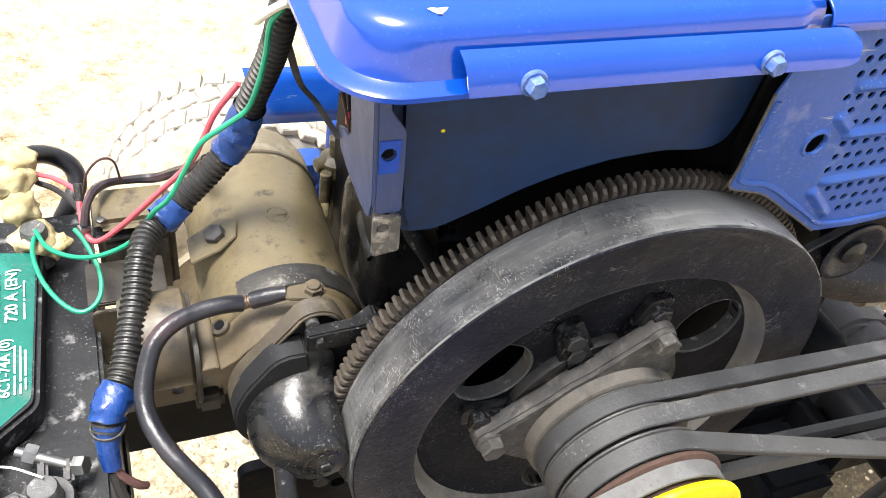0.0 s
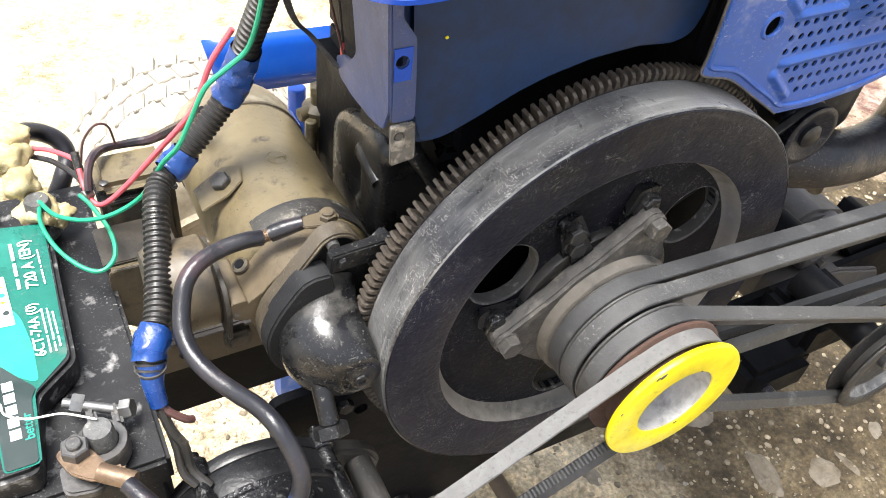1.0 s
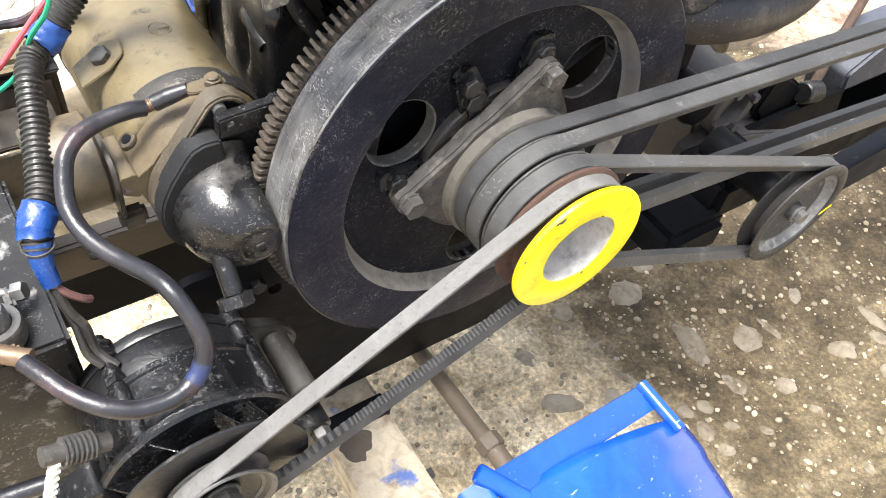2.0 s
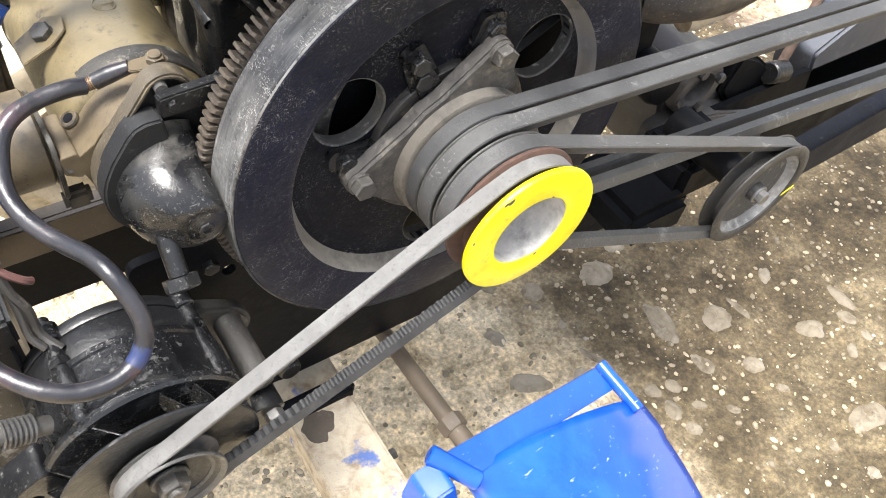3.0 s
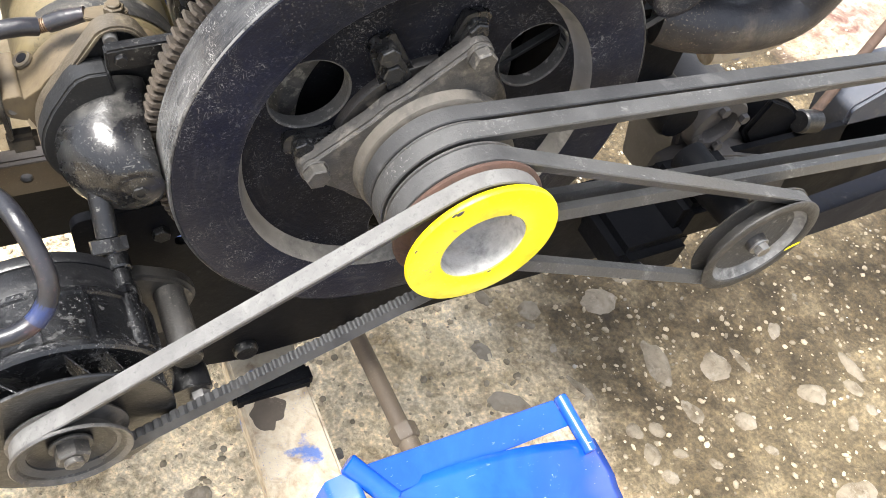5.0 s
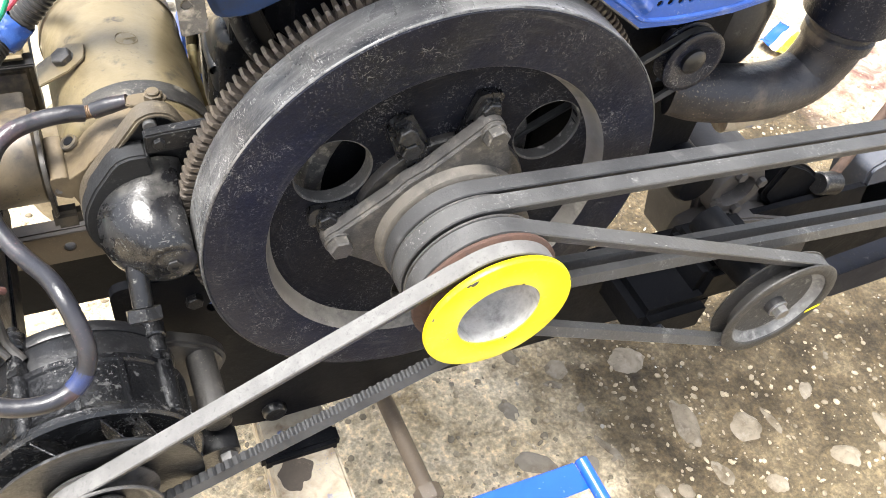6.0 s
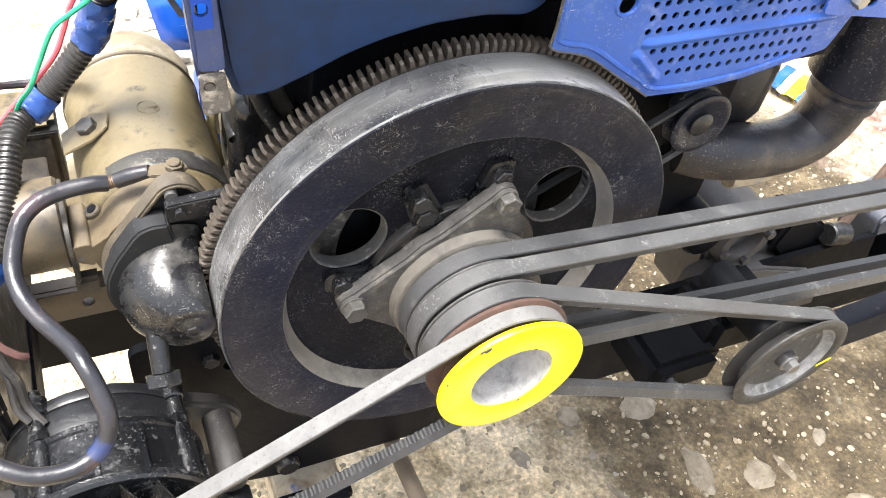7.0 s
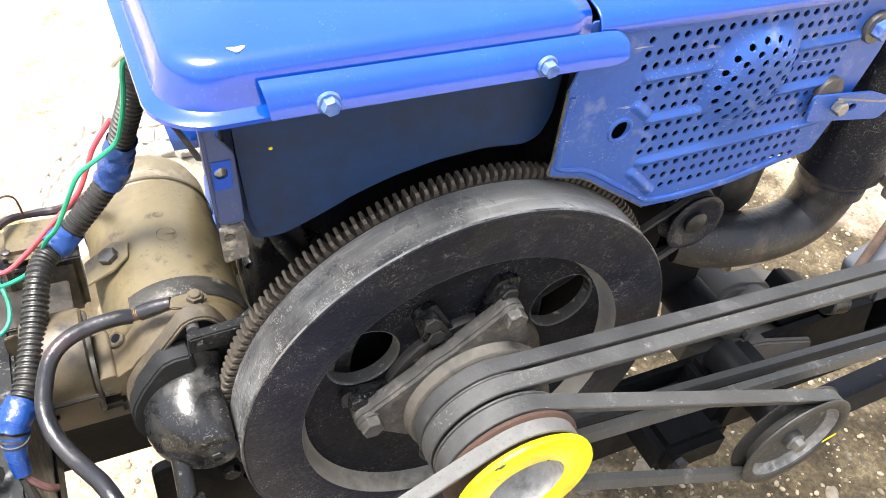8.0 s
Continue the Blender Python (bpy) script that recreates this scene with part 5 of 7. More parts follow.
    part("nose_cap", lathe([(0.0, 0.0045), (0.0085, 0.0045), (0.0100, 0.0055), (0.0120, 0.0060), (0.0120, 0.0085), (0, 0.0085)], A, 32), NOSE_BLACK, s)
    part("cap_screw", hexagon((SX, 0.0048, SZ), FRONT, 0.009, 0.0022, 0.2, hole=0.0028), BLACK_DUSTY, s)
    # clamp lugs and stud on the flange
    part("stud", rod((-0.1870, 0.078, 0.6840), (-0.1880, 0.0590, 0.6850), 0.0042), STEEL_DARK, s)
    part("housing_hole", aim(lathe([(0, -0.0003), (0.0046, -0.0003), (0.0052, 0.0008), (0.0060, 0.0007), (0.0066, -0.001)], way="z", seg=20), (-0.2358, 0.1065, 0.6424), (-0.50, -0.05, 0.86)), TAN_DARK, s, "rim of the drain hole")
    part("drain_hole", aim(lathe([(0, 0.0000), (0.0032, 0.0000), (0.0036, -0.0004), (0.0036, -0.001)], way="z", seg=14), (-0.2362, 0.1078, 0.6426), (-0.50, -0.05, 0.86)), BLACK_DEEP, s, "dark drain hole")
    # solenoid lying across, with its thin flange plate
    q = (0, 0.117, 0.6260)
    part("solenoid", lathe([(0.0, -0.2545), (0.0300, -0.2545), (0.0320, -0.2565), (0.0320, -0.290), (0.029, -0.295), (0.0, -0.296)], q, 56, "x"), TAN_DARK, s, "tan solenoid cylinder")
    plate = rounded([(0.078, 0.601), (0.074, 0.632), (0.080, 0.648), (0.098, 0.656), (0.135, 0.652), (0.140, 0.601)], 0.006)
    part("solenoid_plate", slab(plate, -0.2545, -0.2515, "yz", edge=0.0007), GRIME, s, "thin grimy flange plate")
    part("lug_bolt", merge(hexagon((-0.2480, 0.0865, 0.628), (0.15, -1, 0.1), 0.0085, 0.0040, 0.1, washer=0.0062), rod((-0.2478, 0.083, 0.6283), (-0.2470, 0.0765, 0.629), 0.0030)), IRON_DUSTY, s)
    part("plate_foot", box((-0.2560, 0.080, 0.588), (-0.2380, 0.092, 0.6035), 0.003), GRIME, s)
    # strap that ties the regulator to the drum
    st = [(-0.246, 0.156), (-0.226, 0.157), (-0.2150, 0.163), (-0.2120, 0.178), (-0.2230, 0.187), (-0.246, 0.180)]
    bm = slab(rounded(st, 0.001, 2), 0.0, 0.0022, "xy", edge=0.0006)
    for v in bm.verts:
        d = v.co.x + 0.246
        v.co.z += 0.650 + d * 0.44
    part("strap", bm, TAN, s, "bent tan strap")
    part("strap_bolt", hexagon((-0.2275, 0.171, 0.6605), (-0.4, -0.1, 0.9), 0.0125, 0.0055, 0.5, washer=0.0075), STEEL_DARK, s)
    # arm holding the flange to the engine
    arm = thing("support_bracket", (-0.15, 0.05, 0.67), "black flat steel angle bolted to the starter flange", "bracket")
    bar = [(-0.193, 0.670), (-0.193, 0.6845), (-0.182, 0.6855), (-0.10, 0.689), (-0.10, 0.675), (-0.180, 0.670)]
    part("bar", slab(bar, 0.0515, 0.0602, edge=0.0012), BLACK_DUSTY, arm)
    part("arm_bolt", hexagon((-0.1850, 0.0515, 0.6785), FRONT, 0.0066, 0.003, 0.3), BLACK_DUSTY, arm)


def regulator():
    r = thing("regulator_box", (-0.285, 0.25, 0.58), "tan painted regulator box with black-rimmed lid", "regulator")
    part("case", box((-0.305, 0.224, 0.555), (-0.250, 0.268, 0.620), 0.006, 3), TAN_DARK, r)
    part("gasket", box((-0.307, 0.2225, 0.619), (-0.2485, 0.2695, 0.622), 0.0012), BLACK_DUSTY, r)
    part("lid", box((-0.3055, 0.224, 0.622), (-0.250, 0.268, 0.634), 0.0058, 5), TAN, r)
    part("screw", hexagon((-0.300, 0.229, 0.6338), (0, 0, 1), 0.006, 0.002), STEEL_DARK, r)
    part("bracket", slab(rounded([(-0.314, 0.60), (-0.316, 0.545), (-0.296, 0.53), (-0.285, 0.60)], 0.006), 0.172, 0.175, edge=0.0006), TAN_DARK, r)
    part("bracket_top", box((-0.316, 0.180, 0.596), (-0.262, 0.222, 0.600), 0.001), GRIME, r)
    part("terminal", rod((-0.309, 0.232, 0.626), (-0.3155, 0.229, 0.627), 0.004), STEEL, r)


# ---- battery ----
def text_mesh(name, words, size, at, turn, material, parent):
    cu = bpy.data.curves.new(name, "FONT")
    cu.body, cu.size, cu.extrude = words, size, 0.00012
    cu.offset = size * 0.012
    tmp = bpy.data.objects.new(name, cu)
    scene.collection.objects.link(tmp)
    me = bpy.data.meshes.new_from_object(tmp.evaluated_get(bpy.context.evaluated_depsgraph_get()))
    bpy.data.objects.remove(tmp)
    bpy.data.curves.remove(cu)
    me.transform(Matrix.Translation(at) @ Matrix.Rotation(radians(turn), 4, "Z"))
    me.materials.clear()
    me.materials.append(material)
    me.name = name
    ob = new(name, me)
    ob.parent = parent
    return ob


def battery():
    b = thing("battery", (-0.40, 0.157, 0.39), "black dusty car battery with green printed label", "battery")
    case = part("case", box((-0.487, 0.020, 0.39), (-0.313, 0.298, 0.565), 0.006, 3), BATTERY_BLACK, b)
    part("top_deck", box((-0.489, 0.018, 0.556), (-0.311, 0.300, 0.583), 0.003, 2), BATTERY_BLACK, b)
    out = rounded([(-0.343, 0.238), (-0.348, 0.100), (-0.374, 0.078), (-0.381, 0.026), (-0.482, 0.026), (-0.482, 0.292), (-0.382, 0.292), (-0.378, 0.245)], 0.006, 4)
    lid = part("lid", slab(out, 0.582, 0.605, "xy", edge=0.003), BATTERY_BLACK, b, "raised black lid")
    z = 0.6052
    part("label", slab(rounded([(-0.347, 0.234), (-0.352, 0.104), (-0.375, 0.082), (-0.3785, 0.030), (-0.399, 0.030), (-0.4045, 0.2885), (-0.387, 0.2885), (-0.383, 0.241)], 0.004, 3), z - 0.0001, z + 0.0002, "xy"), LABEL_GREEN, lid, "green glossy printed label")
    part("label_patch", slab(rounded([(-0.3995, 0.165), (-0.382, 0.163), (-0.374, 0.146), (-0.3705, 0.117), (-0.3715, 0.088), (-0.382, 0.096), (-0.391, 0.109), (-0.3985, 0.114)], 0.006), z + 0.0003, z + 0.0005, "xy"), LABEL_TEAL, lid, "turquoise field of the label")
    part("brand_field", slab(rounded([(-0.398, 0.114), (-0.391, 0.109), (-0.382, 0.096), (-0.3735, 0.0845), (-0.3775, 0.078), (-0.380, 0.031), (-0.398, 0.031)], 0.003), z + 0.0006, z + 0.0009, "xy"), LABEL_DARK, lid, "dark field of the label")
    part("sticker", slab(rounded([(-0.394, 0.189), (-0.3795, 0.188), (-0.378, 0.141), (-0.392, 0.142)], 0.0012), z + 0.0008, z + 0.0011, "xy"), LABEL_WHITE, lid, "white warning sticker")
    for i, (u, v, m) in enumerate(((-0.3828, 0.178, YELLOW), (-0.3828, 0.163, YELLOW), (-0.3826, 0.170, LABEL_TEAL), (-0.3890, 0.178, LABEL_DARK), (-0.3886, 0.170, LABEL_DARK), (-0.3884, 0.162, LABEL_DARK), (-0.3880, 0.153, LABEL_DARK), (-0.3820, 0.153, LABEL_DARK))):
        part("pictogram", slab(ring2d(u, v, 0.0021, 3 if m is YELLOW else 10), z + 0.0012, z + 0.0014, "xy"), m, lid)
    zt = z + 0.0010
    text_mesh("rating_text", "720 A (EN)", 0.0108, (-0.3595, 0.170, zt), 90, LABEL_WHITE, lid)
    text_mesh("type_text", "6CT-74A (0)", 0.0092, (-0.3640, 0.108, zt), 90, LABEL_WHITE, lid)
    text_mesh("motto_text", "better", 0.0078, (-0.3795, 0.048, zt), 90, LABEL_TEAL, lid)

    def bars(x, y0, y1, w):
        part("print_bar", slab([(x, y0), (x, y1), (x - w, y1), (x - w, y0)], zt, zt + 0.0002, "xy"), LABEL_WHITE, lid)
    for y0, y1 in ((0.172, 0.182), (0.185, 0.198), (0.201, 0.219)):
        bars(-0.3702, y0, y1, 0.0022)
    for x, runs in ((-0.3545, ((0.171, 0.186), (0.188, 0.190), (0.192, 0.207))), (-0.3605, ((0.109, 0.124), (0.126, 0.149))), (-0.3572, ((0.109, 0.117), (0.119, 0.148))), (-0.3542, ((0.112, 0.121), (0.123, 0.144)))):
        for y0, y1 in runs:
            bars(x, y0, y1, 0.0011)
    for k in range(5):
        bars(-0.3862, 0.0505 + 0.0093 * k, 0.0505 + 0.0093 * k + 0.0072, 0.0062)
    for v in (0.272, 0.258):
        part("print_mark", slab(ring2d(-0.3925, v, 0.0042, 14), zt, zt + 0.0002, "xy", holes=[ring2d(-0.3925, v, 0.0028, 10)]), LABEL_WHITE, lid)
    # moulded ribs beside the label
    for k in range(9):
        part("lid_rib", box((-0.412 - 0.008 * k, 0.030, 0.6045), (-0.408 - 0.008 * k, 0.288, 0.6075), 0.0008), BATTERY_BLACK, lid)
    # near terminal: post, lead clamp, two nuts
    c = thing("battery_clamp", (-0.345, 0.035, 0.583), "grey lead terminal clamp with zinc nuts on the battery post", "battery clamp", "battery clamps")
    part("post", lathe([(0, 0.614), (0.0078, 0.614), (0.0088, 0.612), (0.0098, 0.601), (0.0100, 0.583), (0, 0.583)], (-0.346, 0.035, 0), 28, "z"), LEAD, c, "scuffed lead post")
    part("ring", lathe([(0.0102, 0.585), (0.0150, 0.585), (0.0157, 0.587), (0.0157, 0.599), (0.0148, 0.601), (0.0102, 0.601)], (-0.346, 0.035, 0), 32, "z", closed=True), STEEL_DARK, c, "dark clamp ring")
    part("jaw", merge(box((-0.351, 0.046, 0.588), (-0.345, 0.070, 0.599), 0.002), box((-0.337, 0.044, 0.588), (-0.331, 0.062, 0.599), 0.002)), STEEL_DARK, c)
    part("nut", hexagon((-0.351, 0.068, 0.597), (-0.9, 0.35, 0.3), 0.0110, 0.0075, 0.3), ZINC, c)
    part("nut", hexagon((-0.330, 0.056, 0.596), (0.9, -0.35, 0.3), 0.0110, 0.007, 0.2), ZINC, c)
    part("clamp_bolt", rod((-0.362, 0.0715, 0.6005), (-0.330, 0.056, 0.5950), 0.0032), ZINC, c)
    part("tongue", slab(rounded([(-0.372, 0.030), (-0.345, 0.020), (-0.352, 0.004), (-0.372, 0.008)], 0.006), 0.590, 0.598, "xy", edge=0.0015), STEEL_DARK, c)
    # far terminal with corroded clamp
    d = thing("battery_clamp", (-0.356, 0.252, 0.583), "corroded terminal clamp caked in dried yellow grease", "battery clamp", "battery clamps")
    part("post", lathe([(0, 0.618), (0.0083, 0.618), (0.0092, 0.616), (0.0105, 0.583), (0, 0.583)], (-0.347, 0.248, 0), 28, "z"), LEAD, d)
    rng = random.Random(3)

    def lump(cx, cy, cz, s):
        bm = bmesh.new()
        bmesh.ops.create_icosphere(bm, subdivisions=3, radius=1)
        off = Vector((rng.uniform(0, 20), rng.uniform(0, 20), 0))
        for v in bm.verts:
            k = 1 + 0.45 * noise.noise(v.co * 1.6 + off) + 0.2 * noise.noise(v.co * 4 + off)
            v.co = Vector((cx + v.co.x * s[0] * k, cy + v.co.y * s[1] * k, cz + v.co.z * s[2] * k))
        return bm
    for at, size in (((-0.348, 0.250, 0.604), (0.016, 0.016, 0.012)), ((-0.334, 0.246, 0.600), (0.011, 0.009, 0.009)), ((-0.354, 0.268, 0.620), (0.012, 0.014, 0.012)), ((-0.356, 0.283, 0.634), (0.014, 0.013, 0.011)), ((-0.352, 0.298, 0.640), (0.013, 0.012, 0.010)), ((-0.363, 0.284, 0.628), (0.010, 0.010, 0.010))):
        part("grease_lump", lump(*at, size), GREASE, d, "lump of dried yellow grease", sharp=80)
    return b

# ---- engine and sheet metal ----


def engine():
    e = thing("engine_block", (0.0, 0.2, 0.3), "black oily single-cylinder engine block behind the flywheel", "engine")
    part("crankcase", box((-0.118, 0.085, 0.30), (0.105, 0.29, 0.72), 0.02, 3), BLACK_DEEP, e)
    part("bearing_cover", lathe([(0.0, 0.058), (0.07, 0.058), (0.078, 0.062), (0.095, 0.075), (0.10, 0.09), (0.0, 0.09)], (AX, 0, AZ), 48), BLACK_DEEP, e)
    part("bearing_ring", lathe([(0.076, 0.060), (0.077, 0.052), (0.080, 0.0505), (0.090, 0.0515), (0.092, 0.054), (0.093, 0.075)], (AX, 0, AZ), 48), IRON_DUSTY, e, "dusty bearing cover ring")
    part("cylinder_head", box((0.095, 0.075, 0.52), (0.235, 0.36, 0.78), 0.015, 3), BLACK_DEEP, e)
    part("top_deck", box((-0.105, 0.085, 0.70), (0.20, 0.29, 0.80), 0.015, 3), BLACK_DEEP, e)
    # added black box behind the guard that keeps its holes dark
    part("guard_backing", box((0.058, 0.048, 0.742), (0.340, 0.36, 0.886), 0.006, 3), BLACK_DEEP, e)
    part("manifold_flange", box((0.225, 0.10, 0.50), (0.335, 0.26, 0.605), 0.012, 3), BLACK_DEEP, e)
    part("fan_housing", box((0.10, 0.060, 0.716), (0.345, 0.30, 0.744), 0.006, 3), BLACK_DEEP, e)
    # moulded side cover with a breather spout, on the side of the starter
    bm = bmesh.new()
    bmesh.ops.create_icosphere(bm, subdivisions=5, radius=1)
    for v in bm.verts:
        k = sum(abs(c) ** 5 for c in v.co) ** -0.2
        p = v.co * k
        dent = 0.35 * math.exp(-((p.y + 0.15) / 0.16) ** 2 - ((p.z - 0.1) / 0.35) ** 2)  # the pocket beside the spout
        x, y, z = -0.112 + p.x * 0.024 * (1 - 0.25 * p.y), 0.156 + p.y * 0.058, 0.652 + p.z * 0.050 - p.y * 0.024
        v.co = Vector((x + (0.024 * dent if p.x < -0.3 else 0), y, z))
    part("side_cover", bm, BLACK_GLOSS, e, "black gloss moulded side cover", sharp=60)
    spout = [(-0.131, 0.140, 0.688), (-0.1345, 0.128, 0.690), (-0.1362, 0.117, 0.6885), (-0.1360, 0.1065, 0.6850)]
    part("breather_spout", merge(tube(spout, [0.0085, 0.0068, 0.0056, 0.0054], 16, 6, cap=False), tube(spout[:3] + [(-0.1360, 0.1085, 0.6856)], [0.006, 0.005, 0.004, 0.0036], 16, 6)), BLACK_GLOSS, e)
    part("side_flange", slab([(-0.128, 0.742), (-0.112, 0.742), (-0.080, 0.668), (-0.094, 0.662)], 0.098, 0.114, edge=0.002), GRIME, e, "grimy flange edge of the crankcase")
    for k in range(4):
        part("fin", box((-0.128 + 0.006 * k, 0.10, 0.70), (-0.125 + 0.006 * k, 0.16, 0.765), 0.001), BLACK_DUSTY, e)
    part("fuel_filter", lathe([(0, 0.560), (0.010, 0.560), (0.012, 0.565), (0.012, 0.618), (0.0145, 0.620), (0.0145, 0.632), (0.007, 0.636), (0.007, 0.646), (0, 0.648)], (-0.114, 0.275, 0), 24, "z"), BRASS_GRIMY, e, "grimy brass fuel filter")
    part("banjo_bolt", merge(hexagon((-0.114, 0.275, 0.645), (0, 0, 1), 0.014, 0.008), rod((-0.133, 0.272, 0.628), (-0.095, 0.278, 0.630), 0.0062), rod((-0.126, 0.262, 0.628), (-0.126, 0.262, 0.590), 0.005)), BRASS_GRIMY, e)
    part("fuel_pipe", tube([(-0.126, 0.262, 0.60), (-0.128, 0.25, 0.575), (-0.124, 0.235, 0.55)], 0.0042, 10), GREASE, e, "pale fuel pipe")
    part("lever", tube([(-0.125, 0.095, 0.735), (-0.118, 0.092, 0.715), (-0.108, 0.088, 0.70), (-0.10, 0.088, 0.685)], 0.006, 10), BLACK_DUSTY, e)
    part("mount_strut", slab([(-0.158, 0.66), (-0.145, 0.672), (-0.098, 0.60), (-0.112, 0.588)], 0.066, 0.082, edge=0.002), BLACK_DUSTY, e)
    return e


def gearbox():
    g = thing("gear_case", (0.45, 0.2, 0.35), "dark grey dirty gear case casting with bolts", "gear case")
    part("case", slab(rounded([(0.39, 0.33), (0.365, 0.43), (0.345, 0.50), (0.375, 0.515), (0.435, 0.495), (0.455, 0.452), (0.56, 0.40), (0.56, 0.33)], 0.015), 0.085, 0.17, edge=0.005), GRAPHITE, g)
    part("front_step", slab(rounded([(0.335, 0.345), (0.345, 0.425), (0.385, 0.440), (0.435, 0.430), (0.52, 0.400), (0.54, 0.35)], 0.006), 0.055, 0.09, edge=0.003), GRAPHITE, g)
    part("ledge", slab(rounded([(0.34, 0.345), (0.36, 0.395), (0.535, 0.385), (0.545, 0.345)], 0.004), 0.045, 0.056, edge=0.002), GRAPHITE, g)
    part("cover_ring", lathe([(0.022, 0.070), (0.034, 0.070), (0.036, 0.073), (0.036, 0.09), (0.020, 0.09), (0.020, 0.074)], (0.397, 0, 0.468), 32, closed=True), GRAPHITE, g)
    for a in (20, 110, 200, 290):
        part("case_bolt", hexagon((0.397 + 0.028 * math.cos(radians(a)), 0.070, 0.468 + 0.028 * math.sin(radians(a))), FRONT, 0.011, 0.006, a), GRAPHITE, g)
    part("neck", lathe([(0, 0.06), (0.020, 0.06), (0.024, 0.066), (0.024, 0.16), (0, 0.16)], (0.318, 0, 0.505), 24), BLACK_DEEP, g)
    s = thing("shift_cover", (0.5, 0.06, 0.45), "black rubber boot with a rusty rod", "boot")
    part("boot", slab(rounded([(0.452, 0.440), (0.466, 0.490), (0.505, 0.472), (0.532, 0.452), (0.562, 0.385), (0.52, 0.37)], 0.008), 0.075, 0.115, edge=0.006, seg=3), BLACK_DEEP, s)
    part("knuckle", rod((0.528, 0.07, 0.447), (0.560, 0.070, 0.440), 0.014), BLACK_DUSTY, s)
    part("rod", rod((0.555, 0.075, 0.446), (0.66, 0.12, 0.530), 0.006), RUST_DARK, s)


def fan_pulley():
    p = thing("fan_pulley", (0.2155, 0.05, 0.685), "small black dusty pulley under the perforated guard", "pulley")
    part("sheave", grooved((0.2155, 0.685), 0.040, 0.056, 0.0275, 0.020, 0.006, 40, 0.0025), BLACK, p)
    part("hub", lathe([(0, 0.0375), (0.007, 0.0375), (0.0105, 0.040), (0.0105, 0.045), (0, 0.045)], (0.2155, 0, 0.685), 24), STATOR_BLACK, p)
    part("shaft", rod((0.2155, 0.05, 0.685), (0.2155, 0.12, 0.685), 0.008), STEEL_DARK, p)
    part("housing", box((0.235, 0.085, 0.640), (0.300, 0.18, 0.735), 0.014, 3), BLACK_DEEP, p)
    part("canister", lathe([(0.0, 0.634), (0.020, 0.634), (0.029, 0.639), (0.033, 0.650), (0.033, 0.694), (0.0305, 0.699), (0.0305, 0.742), (0.0, 0.744)], (0.309, 0.110, 0), 40, "z"), STATOR_BLACK, p, "rounded black canister")
    belt("fan_belt", "thin grey rubber fan belt", (0.2155, 0.685), 0.0262, 0.048, (0.06, 0.585), 0.03, 0.0535, 0.006, 0.005, BELT_BACK)


def wrapper():
    """A crumpled printed wrapper lying on the soil behind the exhaust."""
    w = thing("wrapper", (1.37, 0.81, 0.0), "crumpled blue, white and yellow printed wrapper on the soil", "litter")

    def strip(v0, v1):
        bm = bmesh.new()
        nu, nv = 14, 4
        rows = []
        for j in range(nv + 1):
            v = v0 + (v1 - v0) * j / nv
            row = []
            for i in range(nu + 1):
                u = -0.065 + 0.13 * i / nu
                q = Vector((u * 22, v * 22, 3.0))
                d = 0.010 + 0.012 * noise.noise(q) + 0.005 * noise.noise(q * 2.7)
                row.append(bm.verts.new((1.37 + u * 0.9 - v * 0.45, 0.81 + v * 0.9 + u * 0.45, 0.004 + max(0.0, d))))
            rows.append(row)
        for a, b in zip(rows, rows[1:]):
            for i in range(nu):
                bm.faces.new((a[i], a[i + 1], b[i + 1], b[i]))
        return bm
    for name, v0, v1, m, label in (("print_stripe", -0.048, -0.026, BLUE_FADED, "blue printed stripe"), ("print_stripe", -0.026, 0.004, YELLOW, "yellow printed stripe"), ("plain_stripe", 0.004, 0.024, LABEL_WHITE, "white stripe"), ("print_stripe", 0.024, 0.052, BLUE_FADED, "blue printed stripe")):
        ob = part(name, strip(v0, v1), m, w, label)
        ob.modifiers.new("thick", "SOLIDIFY").thickness = 0.0008


def exhaust():
    x = thing("exhaust", (0.37, 0.06, 0.6), "sooty black steel exhaust elbow and upright muffler", "exhaust")
    part("elbow", tube([(0.252, 0.086, 0.6205), (0.270, 0.075, 0.6205), (0.290, 0.067, 0.6215), (0.323, 0.064, 0.619), (0.357, 0.064, 0.6185), (0.384, 0.064, 0.628), (0.396, 0.064, 0.650), (0.399, 0.064, 0.680), (0.399, 0.064, 0.702)], [0.0245, 0.0258, 0.0262, 0.0262, 0.0262, 0.0268, 0.028, 0.029, 0.030], 28, 8), BURNT, x, "burnt grey-brown elbow")
    part("collar", lathe([(0.028, 0.664), (0.0315, 0.666), (0.0318, 0.676), (0.029, 0.678)], (0.399, 0.064, 0), 40, "z"), BURNT, x)
    part("muffler", lathe([(0.0, 0.686), (0.037, 0.686), (0.0390, 0.688), (0.0395, 0.693), (0.0395, 1.02), (0.0, 1.03)], (0.400, 0.066, 0), 48, "z"), BLACK, x, "black upright muffler pipe with pale specks")
    part("hanger", merge(box((0.425, 0.02, 0.672), (0.455, 0.03, 0.70), 0.002), rod((0.42, 0.03, 0.69), (0.50, 0.02, 0.70), 0.006)), STEEL, x)
    part("lower_pipe", tube([(0.322, 0.080, 0.580), (0.350, 0.076, 0.584), (0.385, 0.072, 0.592), (0.412, 0.070, 0.604)], [0.017, 0.018, 0.016, 0.012], 18), PALE_STEEL, x, "pale dusty pipe")


